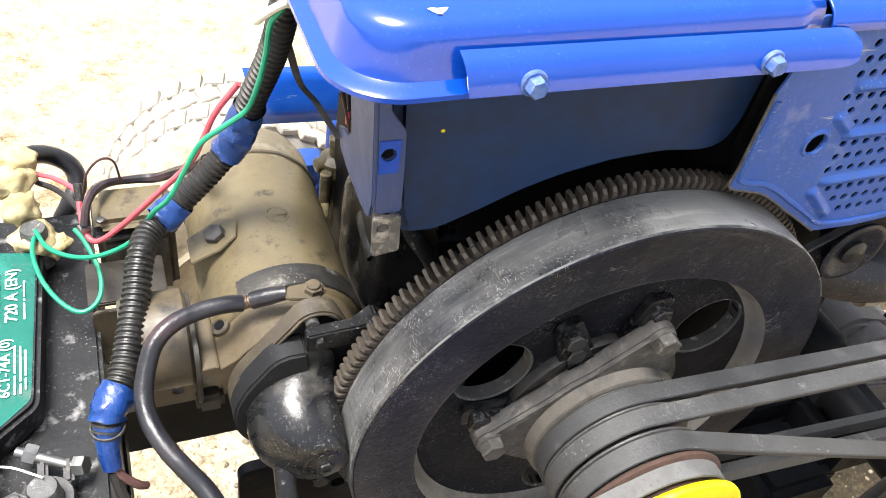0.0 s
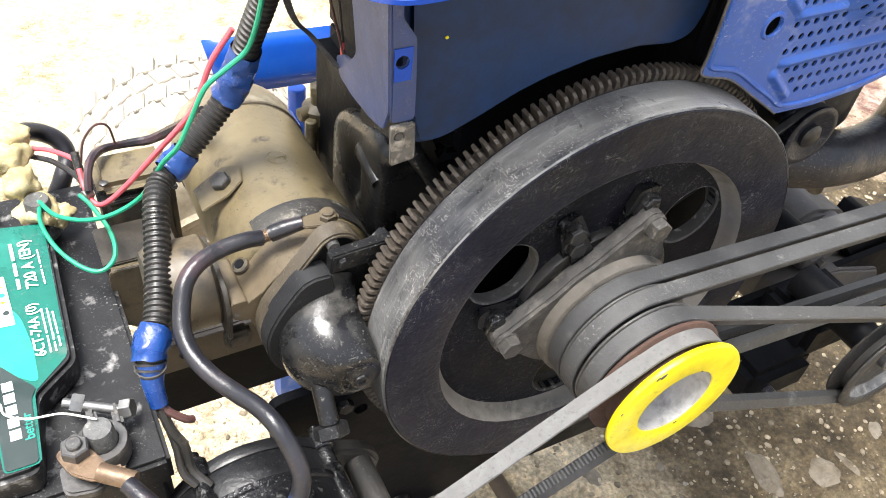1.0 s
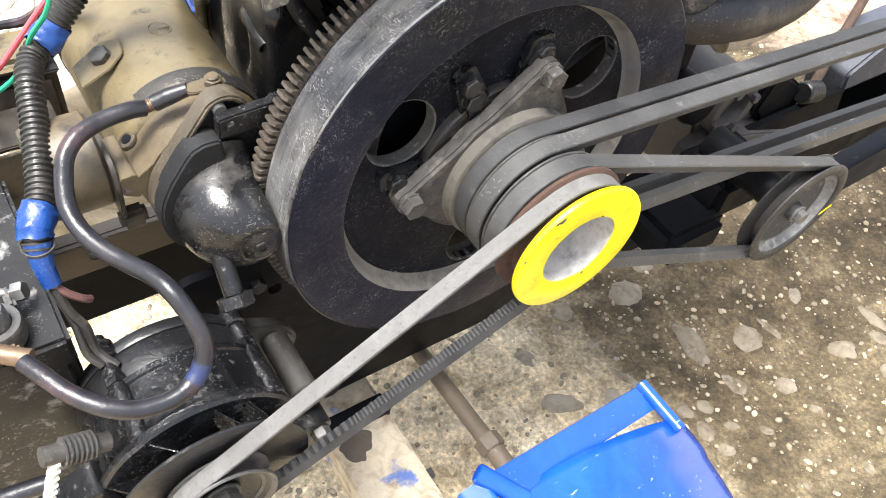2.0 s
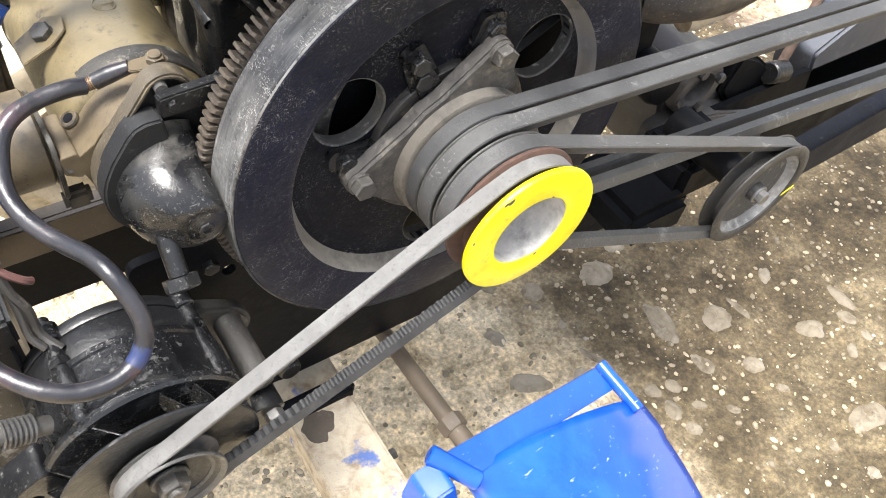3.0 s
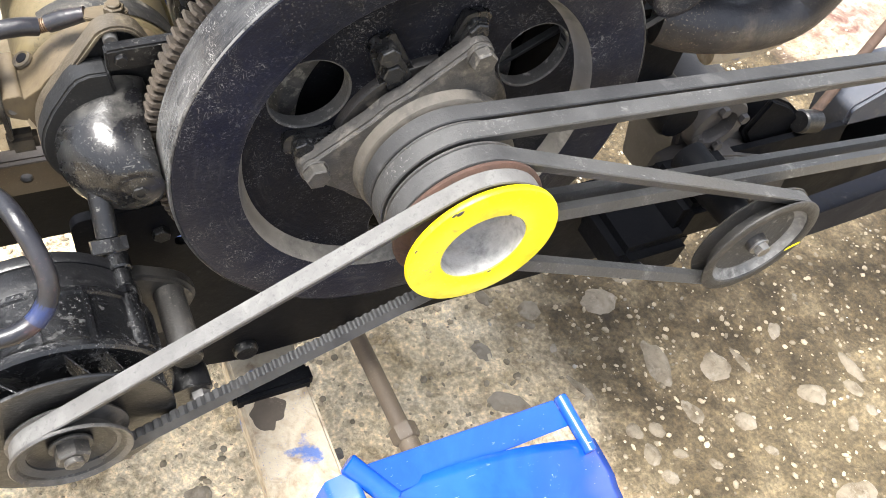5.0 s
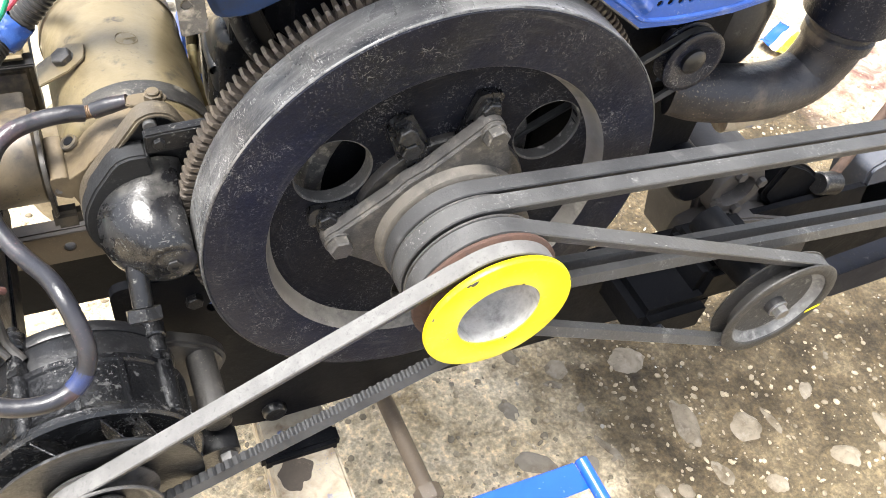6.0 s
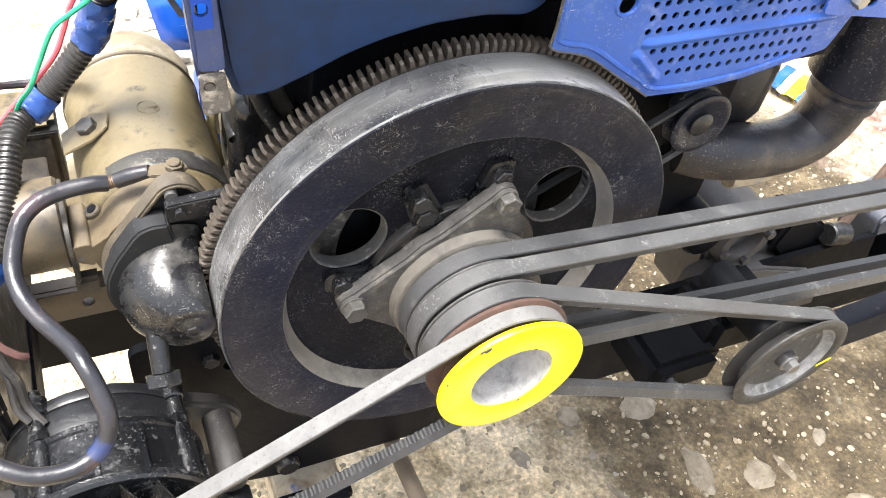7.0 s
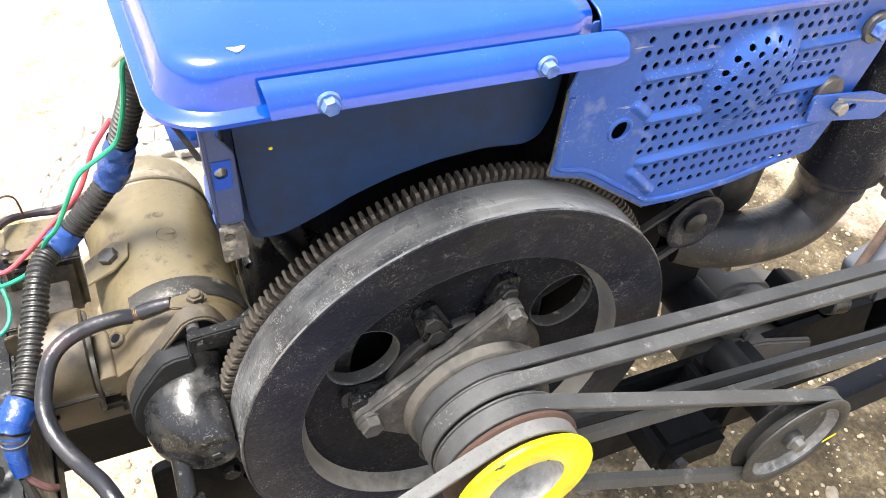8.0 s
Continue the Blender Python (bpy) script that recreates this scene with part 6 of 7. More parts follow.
def hood():
    h = thing("hood", (0, 0.2, 0.87), "glossy blue painted sheet steel engine hood", "hood")
    x0, x1, y0, y1, rad = -0.1975, 0.0445, 0.0135, 0.46, 0.032
    prof = [(0.0015, 0.8698), (0.0, 0.8708), (0.0, 0.8732), (0.0015, 0.8743), (0.0040, 0.8750), (0.0065, 0.8765), (0.0075, 0.8800), (0.0085, 0.8850), (0.0100, 0.8925), (0.0112, 0.8958), (0.0135, 0.8983), (0.0172, 0.9000), (0.0225, 0.9012),
            (0.034, 0.9026), (0.060, 0.9055), (0.10, 0.9090), (0.15, 0.9115)]
    bm = bmesh.new()
    rings = []
    for inset, z in prof:
        ring = []
        a0, b0 = x0 + inset, y0 + inset
        r = max(0.012, rad - inset * 0.45)
        n = 12
        ring.append((x1, b0))
        for k in range(14):
            ring.append((x1 + (a0 + r - x1) * (k + 1) / 15, b0))
        for k in range(n + 1):
            t = math.pi / 2 * k / n
            ring.append((a0 + r - r * math.sin(t), b0 + r - r * math.cos(t)))
        for k in range(14):
            ring.append((a0, b0 + r + (y1 - b0 - r) * (k + 1) / 14))
        rings.append([bm.verts.new((u, v, z + (0.004 * max(0, u - x0) / 0.24) - 0.10 * max(0, v - 0.15) * (1 if inset > 0.02 else 0.6) * 0.15)) for u, v in ring])
    for a, b in zip(rings, rings[1:]):
        for i in range(len(a) - 1):
            bm.faces.new((a[i], a[i + 1], b[i + 1], b[i]))
    last = rings[-1]
    mid = bm.verts.new((x1, y1, last[-1].co.z))
    for i in range(len(last) - 1):
        bm.faces.new((last[i], last[i + 1], mid))
    shell = part("shell", bm, BLUE, h)
    shell.modifiers.new("thick", "SOLIDIFY").thickness = 0.0014
    # second panel past the seam
    bm = bmesh.new()
    rows = []
    for inset, z in ((0.0105, 0.8868), (0.0085, 0.8876), (0.0083, 0.8900), (0.0090, 0.8930), (0.0115, 0.8970), (0.0165, 0.9000), (0.030, 0.9030), (0.07, 0.9065), (0.14, 0.909), (0.25, 0.911)):
        rows.append([bm.verts.new((u, y0 + inset, z)) for u in (0.0515, 0.053, 0.12, 0.20, 0.28, 0.36)])
    for a, b in zip(rows, rows[1:]):
        for i in range(5):
            bm.faces.new((a[i], a[i + 1], b[i + 1], b[i]))
    p2 = thing("rear_panel", (0.2, 0.2, 0.9), "blue painted top panel behind the hood seam", "panel")
    sh = part("sheet", bm, BLUE, p2)
    sh.modifiers.new("thick", "SOLIDIFY").thickness = 0.0014
    # clamping rail
    prof = [(0.0205, 0.8908), (0.0172, 0.8896), (0.0143, 0.8878), (0.0120, 0.8848), (0.0100, 0.8742), (0.0112, 0.8740), (0.0132, 0.8843), (0.0152, 0.8868), (0.0176, 0.8884), (0.0205, 0.8896)]
    bm = bmesh.new()
    secs = []
    for x, k in ((-0.1460, 1.0), (-0.1440, 1.0), (-0.05, 1), (0.04, 1), (0.054, 1.0), (0.0620, 0.90), (0.0665, 0.62)):
        zc = 0.883
        secs.append([bm.verts.new((x + (0.004 * (0.893 - z) / 0.02 if x < -0.1 else 0), y, (zc + (z - zc) * k) + 0.0005 * (x + 0.145) / 0.21)) for y, z in prof])
    for a, b in zip(secs, secs[1:]):
        for i in range(len(prof)):
            bm.faces.new((a[i], a[(i + 1) % len(prof)], b[(i + 1) % len(prof)], b[i]))
    bm.faces.new(secs[0])
    bm.faces.new(list(reversed(secs[-1])))
    part("side_rail", bm, BLUE, h, "blue folded steel rail along the hood edge")
    for bx, bz in ((-0.1135, 0.8790), (0.0115, 0.8806)):
        part("rail_bolt", hexagon((bx, 0.0098, bz), FRONT, 0.0082, 0.0052, 0.25, washer=0.0063), BLUE_BOLT, h, "blue painted bolt, worn bright")
    part("paint_chip", slab([(0.0042 * math.cos(t) * (0.7 + 0.5 * math.sin(3 * t)), 0.0036 * math.sin(t) * (0.8 + 0.4 * math.cos(2 * t))) for t in np.linspace(0, 6.28, 15)[:-1]], 0.0, 0.0004, "xy"), LABEL_WHITE, h, "white chip in the paint").matrix_basis = Matrix.Translation((-0.1518, 0.0326, 0.9014)) @ Matrix.Rotation(radians(13), 4, "X")
    return h


def shroud():
    s = thing("cooling_shroud", (-0.05, 0.15, 0.77), "dark sooty blue sheet metal shroud under the hood", "shroud")
    out = rounded([(-0.162, 0.878), (-0.158, 0.83), (-0.1530, 0.784), (-0.1465, 0.7640), (-0.128, 0.7635), (-0.104, 0.7735), (-0.082, 0.7840), (-0.060, 0.7915), (-0.030, 0.7980), (0.005, 0.8005), (0.034, 0.7975), (0.0455, 0.8040), (0.0510, 0.8200), (0.0535, 0.880)], 0.006, 4)
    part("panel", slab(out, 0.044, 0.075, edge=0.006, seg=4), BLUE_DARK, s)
    # added black box stands in for the shaded space behind the panel
    part("dark_interior", box((-0.135, 0.075, 0.79), (0.05, 0.28, 0.875), 0.006, 3), BLACK_DEEP, s, "added black box for the dark inside of the shroud")
    part("paint_fleck", slab(ring2d(-0.1350, 0.8325, 0.0012, 7, ry=0.0009), 0.0434, 0.0440), YELLOW, s, "yellow paint fleck")
    b = thing("hood_bracket", (-0.165, 0.05, 0.765), "blue and bare steel bent hood bracket with two holes", "bracket")
    # narrow front flange with the bolt hole, foot below it
    strip = [(-0.1735, 0.872), (-0.1660, 0.872), (-0.1655, 0.853), (-0.1570, 0.841), (-0.1550, 0.814), (-0.1540, 0.792), (-0.1680, 0.792), (-0.1700, 0.830)]
    part("strip", slab(rounded(strip, 0.002, 2), 0.0345, 0.0370, holes=[ring2d(-0.1645, 0.8290, 0.0036, 14)], edge=0.0006), BLUE_GRIMY, b)
    foot = [(-0.1690, 0.7915), (-0.1545, 0.7915), (-0.1530, 0.7670), (-0.1675, 0.7650)]
    part("foot", slab(rounded(foot, 0.0015, 2), 0.0322, 0.0348, holes=[ring2d(-0.1635, 0.7840, 0.003, 14)], edge=0.0006), IRON_DUSTY, b, "bare grey foot plate")
    part("blue_patch", slab([(-0.1695, 0.8370), (-0.1590, 0.8370), (-0.1590, 0.8180), (-0.1685, 0.8180)], 0.0339, 0.0344, holes=[ring2d(-0.1645, 0.8290, 0.0038, 14)]), BLUE, b, "fresh blue paint")
    # side sheet folded back from the flange, hooked round at its rear edge
    side = rounded([(0.100, 0.872), (0.0345, 0.872), (0.0345, 0.800), (0.0440, 0.7815), (0.0660, 0.7735), (0.100, 0.7660), (0.124, 0.7640), (0.131, 0.7750), (0.112, 0.7870), (0.0995, 0.7910), (0.0885, 0.8030), (0.0920, 0.830)], 0.004, 3)
    bm = slab(side, -0.001, 0.001, "yz", edge=0.0005)
    for v in bm.verts:
        v.co.x += -0.1683 - 0.0688 * (v.co.z - 0.792) + 0.09 * (v.co.y - 0.036)
    part("side_sheet", bm, BLUE_GRIMY, b, "grimy blue side sheet with a hooked cut-out")
    part("foot_screw", aim(lathe([(0, 0), (0.0024, 0), (0.0024, 0.0008), (0, 0.001)], way="z", seg=12), (-0.1635, 0.0335, 0.7840), FRONT), STEEL_DARK, b)
    # dark edge strip that runs back under the hood
    spine = smooth_path([(-0.192, 0.170, 0.872), (-0.1920, 0.166, 0.845), (-0.189, 0.164, 0.832), (-0.183, 0.161, 0.812), (-0.177, 0.156, 0.790), (-0.170, 0.146, 0.783), (-0.1645, 0.134, 0.776), (-0.161, 0.124, 0.772)], 6)
    bm = bmesh.new()
    rings = []
    for q in spine:
        rings.append([bm.verts.new(q + Vector(o)) for o in ((-0.0024, -0.001, 0.0), (0.0024, -0.001, -0.0015), (0.0024, 0.001, -0.0015), (-0.0024, 0.001, 0.0))])
    for a, c in zip(rings, rings[1:]):
        for k in range(4):
            bm.faces.new((a[k], a[(k + 1) % 4], c[(k + 1) % 4], c[k]))
    bm.faces.new(rings[0])
    bm.faces.new(list(reversed(rings[-1])))
    part("edge_strip", bm, PLATE_IRON, b, "dark steel edge strip")
    # added black sheet that fills the dark hollow behind the bracket
    part("void_backing", slab([(0.10, 0.87), (0.10, 0.80), (0.14, 0.765), (0.20, 0.76), (0.24, 0.80), (0.24, 0.87)], -0.1180, -0.115, "yz", edge=0.0006), BLACK_DEEP, b)
    part("hood_pin", rod((-0.188, 0.160, 0.842), (-0.165, 0.150, 0.842), 0.0055), BLACK_DUSTY, b, "dark hinge pin under the hood")
    part("lead", tube([(-0.176, 0.135, 0.868), (-0.168, 0.135, 0.840), (-0.160, 0.138, 0.805), (-0.152, 0.140, 0.775), (-0.150, 0.135, 0.760)], 0.0009, 6), BROWN_WIRE, b)
    part("lead", tube([(-0.166, 0.140, 0.868), (-0.157, 0.140, 0.825), (-0.151, 0.141, 0.780), (-0.1505, 0.137, 0.762)], 0.0009, 6), CONDUIT, b)
    part("lead_joint", rod((-0.1512, 0.141, 0.777), (-0.1506, 0.1405, 0.768), 0.0016), RED_WIRE, b, "red sleeve on the lead")
    return s


def guard():
    g = thing("muffler_guard", (0.17, 0.03, 0.74), "blue perforated sheet metal guard with pressed ribs", "guard")
    out = rounded([(0.0430, 0.7850), (0.0420, 0.849), (0.0475, 0.868), (0.0475, 0.8945), (0.315, 0.8945), (0.312, 0.84), (0.300, 0.785), (0.290, 0.755), (0.258, 0.7485), (0.215, 0.7390), (0.170, 0.7350), (0.1335, 0.7360), (0.1180, 0.7465), (0.099, 0.7590), (0.071, 0.7770)], 0.003, 3)
    holes = [ring2d(0.0905, 0.8125, 0.0062, 20, ry=0.0075)]
    cx, cz = 0.188, 0.8385
    pitch = 0.0088
    # four bands of three rows; the start of each row, and the places left out
    rows = ((0.8770, 0.095, (1,)), (0.8675, 0.095, ()), (0.8580, 0.095, ()), (0.8430, 0.095, ()), (0.8335, 0.1035, (1,)), (0.8240, 0.1125, ()),
            (0.8090, 0.1135, ()), (0.7990, 0.1140, ()), (0.7890, 0.1140, ()), (0.7730, 0.1240, ()), (0.7630, 0.1340, ()), (0.7530, 0.1440, ()))
    for z0, start, out_of in rows:
        k = 0
        while True:
            x = start + pitch * k
            z = z0 + 0.024 * (x - 0.095)
            if x > 0.276 - (0.877 - z0) * 0.06:
                break
            if k not in out_of and math.hypot(x - cx, z - cz) > 0.0385:
                holes.append(ring2d(x, z, 0.0026, 8, 0.2))
            k += 1
    for r, m in ((0.0, 1), (0.0075, 4), (0.0160, 9), (0.0235, 13), (0.0305, 17)):
        for i in range(m):
            a = 2 * math.pi * i / m + r * 20
            holes.append(ring2d(cx + r * math.cos(a), cz + r * math.sin(a), 0.0026, 8, 0.2))
    bm = slab(out, 0.026, 0.0274, holes=holes)
    # the round boss is pressed out, most at its upper side
    for v in bm.verts:
        r = math.hypot(v.co.x - cx, v.co.z - cz)
        v.co.y -= 0.0105 * max(0.0, 1 - (r / 0.0385) ** 4) * (1.0 + 8.0 * (v.co.z - cz))
    part("plate", bm, BLUE_DULL, g)

    def swell(a, b, half, high):
        """A pressed ridge from a to b that runs out smoothly into the sheet."""
        a, b = Vector(a), Vector(b)
        d = (b - a).normalized()
        w = Vector((-d.y, d.x))
        nu, nv = 30, 10
        bm = bmesh.new()
        rows = []
        for i in range(nu + 1):
            u = i / nu
            q = a.lerp(b, u)
            end = min(1.0, min(u, 1 - u) * (b - a).length / half)
            row = []
            for k in range(nv + 1):
                v = 2 * k / nv - 1
                rise = high * math.cos(v * math.pi / 2) ** 2 * math.sin(end * math.pi / 2) ** 2
                p = q + w * v * half
                row.append(bm.verts.new((p.x, 0.0261 - rise, p.y)))
            rows.append(row)
        for c, d2 in zip(rows, rows[1:]):
            for k in range(nv):
                bm.faces.new((c[k], c[k + 1], d2[k + 1], d2[k]))
        return bm
    for a, b in (((0.096, 0.8500), (0.154, 0.8510)), ((0.222, 0.8545), (0.285, 0.8560)), ((0.108, 0.8165), (0.158, 0.8170)), ((0.218, 0.8200), (0.280, 0.8210)), ((0.112, 0.7805), (0.285, 0.7850)), ((0.094, 0.8330), (0.112, 0.8180)), ((0.108, 0.7760), (0.138, 0.7480))):
        part("rib", swell(a, b, 0.0052, 0.0030), BLUE_DULL, g)
    part("worn_border", tube([(0.0425, 0.0266, 0.850), (0.0428, 0.0266, 0.80), (0.0435, 0.0266, 0.7855), (0.071, 0.0266, 0.7768), (0.099, 0.0266, 0.7588), (0.118, 0.0266, 0.7463), (0.1335, 0.0266, 0.7358)], 0.0010, 6, 4), STEEL_DARK, g, "bare worn edge")
    part("hole_rim", lathe([(0.0066, 0.0262), (0.0072, 0.0246), (0.0088, 0.0246), (0.0102, 0.0262)], (0.0905, 0, 0.8125), 32), BLUE_DULL, g, "pressed rim round the hole")
    part("edge_bead", tube([(0.0465, 0.0262, 0.845), (0.0470, 0.0262, 0.80), (0.0495, 0.0262, 0.7900), (0.073, 0.0262, 0.7832), (0.101, 0.0262, 0.7650), (0.120, 0.0262, 0.7527), (0.136, 0.0262, 0.7427), (0.170, 0.0262, 0.7410), (0.215, 0.0262, 0.7450), (0.255, 0.0262, 0.7540)], 0.0021, 8, 5), BLUE_DULL, g, "pressed bead along the edge")
    # clamp strap with bolt and wire
    c = thing("clamp_strap", (0.29, 0.02, 0.79), "blue painted slotted strap with washer, bolt and wire", "strap")
    part("strap", slab(rounded([(0.258, 0.792), (0.256, 0.814), (0.318, 0.808), (0.355, 0.795), (0.34, 0.780)], 0.004), 0.0185, 0.0208, holes=[ring2d(0.302, 0.797, 0.005, 12, ry=0.0035)], edge=0.0006), BLUE_DULL, c)
    part("washer", lathe([(0.0, 0.0208), (0.0120, 0.0208), (0.0125, 0.0218), (0.0125, 0.0258), (0, 0.0258)], (0.2735, 0, 0.8125), 28), STEEL_DARK, c, "dirty round washer")
    part("bolt", hexagon((0.282, 0.0172, 0.803), FRONT, 0.010, 0.007, 0.2), ZINC, c)
    part("wire", tube([(0.275, 0.014, 0.812), (0.31, 0.008, 0.808), (0.345, 0.012, 0.800)], 0.0008, 6), ZINC, c)
    w = thing("guard_washer", (0.285, 0.02, 0.86), "large dirty steel washer with a zinc bolt on the guard", "washer")
    part("washer", lathe([(0.0, 0.0215), (0.0115, 0.0215), (0.012, 0.0225), (0.012, 0.0258), (0, 0.0258)], (0.292, 0, 0.862), 28), STEEL_DARK, w)
    part("bolt", hexagon((0.292, 0.0215, 0.862), FRONT, 0.012, 0.007, 0.4), BLUE_BOLT, w)

# ---- cables ----


def harness():
    h = thing("wiring_conduit", (-0.31, 0.08, 0.58), "black corrugated conduit bound with blue insulating tape", "conduit")
    path = [(-0.1845, 0.152, 0.862), (-0.1865, 0.156, 0.836), (-0.191, 0.165, 0.803), (-0.2005, 0.172, 0.771), (-0.211, 0.178, 0.736), (-0.226, 0.179, 0.713), (-0.2535, 0.176, 0.684), (-0.269, 0.167, 0.676), (-0.2765, 0.150, 0.672), (-0.283, 0.126, 0.660), (-0.290, 0.101, 0.650), (-0.2965, 0.081, 0.642), (-0.305, 0.065, 0.636), (-0.309, 0.055, 0.626)]
    part("tube", tube(path, 0.0088, 18, 10, wave=(0.0040, 0.0014)), CONDUIT, h)
    def sub(i0, i1, r, name="tape"):
        seg = smooth_path(path, 8)
        pts = [seg[int(k)] for k in np.linspace(i0 * 8, i1 * 8, 6)]
        bm = tube(pts, [r * 0.96, r, r * 1.04, r * 0.98, r], 18, 4, cap=False)
        for v in bm.verts:
            v.co += Vector((noise.noise(v.co * 160), noise.noise(v.co * 160 + Vector((7, 0, 0))), noise.noise(v.co * 160 + Vector((0, 9, 0))))) * 0.0020
        part(name, bm, TAPE, h, "wrinkled blue insulating tape")
    sub(3.3, 4.6, 0.0108)
    sub(5.8, 6.6, 0.0100)
    sub(11.4, 12.5, 0.0106)
    part("tail_tape", tube([(-0.3075, 0.058, 0.630), (-0.3095, 0.050, 0.618), (-0.309, 0.043, 0.606)], [0.0085, 0.0066, 0.0055], 14, 6), TAPE, h)
    part("tie", lathe([(0.0090, -0.001), (0.0100, -0.001), (0.0100, 0.001), (0.0090, 0.001)], (-0.308, 0.057, 0.628), 20, "z", closed=True), STEEL_DARK, h)
    part("end_wire", tube([(-0.309, 0.043, 0.606), (-0.303, 0.038, 0.600), (-0.296, 0.035, 0.594), (-0.292, 0.036, 0.590)], 0.0026, 8), BROWN_WIRE, h)
    part("end_wire", tube([(-0.309, 0.042, 0.604), (-0.306, 0.034, 0.588), (-0.301, 0.028, 0.575), (-0.300, 0.022, 0.556), (-0.292, 0.010, 0.548)], 0.0034, 8), CONDUIT, h)
    part("end_wire", tube([(-0.309, 0.041, 0.602), (-0.306, 0.030, 0.578), (-0.306, 0.020, 0.560), (-0.300, 0.012, 0.552)], 0.0026, 8), CONDUIT, h)
    w = thing("zip_tie", (-0.2, 0.17, 0.845), "white plastic zip tie round the conduit", "zip tie")
    part("loop", tube([(-0.2005, 0.162, 0.826), (-0.198, 0.148, 0.838), (-0.190, 0.1415, 0.847), (-0.182, 0.147, 0.843)], 0.0024, 8), WHITE_WIRE, w)
    g = thing("green_wire", (-0.3, 0.2, 0.62), "green insulated wire looped over the battery", "wire")
    part("lead", tube([(-0.345, 0.246, 0.617), (-0.348, 0.225, 0.614), (-0.342, 0.198, 0.611), (-0.33, 0.176, 0.609), (-0.318, 0.167, 0.609), (-0.307, 0.175, 0.612), (-0.305, 0.194, 0.618), (-0.312, 0.217, 0.626), (-0.318, 0.228, 0.63)], 0.0017, 8), GREEN_WIRE, g)
    part("lead", tube([(-0.345, 0.244, 0.618), (-0.337, 0.221, 0.622), (-0.32, 0.202, 0.628), (-0.301, 0.192, 0.636), (-0.28, 0.186, 0.652), (-0.266, 0.168, 0.690), (-0.256, 0.158, 0.709), (-0.247, 0.156, 0.728), (-0.235, 0.156, 0.751), (-0.221, 0.156, 0.762), (-0.208, 0.155, 0.773), (-0.202, 0.151, 0.792), (-0.198, 0.148, 0.814), (-0.196, 0.145, 0.834), (-0.189, 0.144, 0.845), (-0.184, 0.152, 0.858)], 0.0017, 8), GREEN_WIRE, g)
    r = thing("red_wire", (-0.3, 0.2, 0.63), "faded red insulated wire along the conduit", "wire")
    part("lead", tube([(-0.313, 0.25, 0.636), (-0.313, 0.24, 0.628), (-0.31, 0.225, 0.6235), (-0.303, 0.2175, 0.6255), (-0.287, 0.21, 0.6435), (-0.262, 0.2, 0.677), (-0.239, 0.192, 0.708), (-0.229, 0.192, 0.728), (-0.221, 0.19, 0.748), (-0.207, 0.187, 0.77)], 0.0020, 8), RED_WIRE, r)
    part("lead", tube([(-0.341, 0.29, 0.633), (-0.328, 0.28, 0.635), (-0.313, 0.262, 0.634), (-0.313, 0.25, 0.624)], 0.0019, 8), RED_WIRE, r)
    part("joint", rod((-0.313, 0.266, 0.640), (-0.3125, 0.250, 0.622), 0.0032), CONDUIT, r)
    part("thin_loop", tube([(-0.312, 0.26, 0.622), (-0.310, 0.26, 0.634), (-0.305, 0.26, 0.653), (-0.295, 0.262, 0.663), (-0.286, 0.264, 0.659), (-0.283, 0.264, 0.640)], 0.0009, 6), BROWN_WIRE, r, "thin brown loop")
    part("grey_lead", tube([(-0.342, 0.288, 0.627), (-0.328, 0.277, 0.626), (-0.315, 0.258, 0.622), (-0.312, 0.245, 0.616)], 0.0022, 8), CONDUIT, r)
    b = thing("black_cable", (-0.34, 0.3, 0.62), "thick black cable arching from the greased clamp", "cable")
    part("cable", tube([(-0.356, 0.312, 0.628), (-0.345, 0.326, 0.624), (-0.332, 0.335, 0.614), (-0.320, 0.333, 0.604), (-0.317, 0.324, 0.592), (-0.326, 0.311, 0.580), (-0.335, 0.306, 0.56), (-0.335, 0.308, 0.50)], 0.0075, 14), CABLE, b)
    k = thing("harness_lead", (-0.3, 0.25, 0.64), "dark twisted lead over the regulator", "wire")
    part("lead", tube([(-0.311, 0.228, 0.632), (-0.308, 0.236, 0.643), (-0.302, 0.248, 0.646), (-0.292, 0.262, 0.641), (-0.273, 0.268, 0.637), (-0.257, 0.266, 0.638), (-0.243, 0.25, 0.655), (-0.234, 0.23, 0.674), (-0.226, 0.212, 0.694)], [0.0034, 0.0030, 0.0036, 0.0030, 0.0038, 0.0040, 0.0044, 0.0040], 8), CABLE, k)


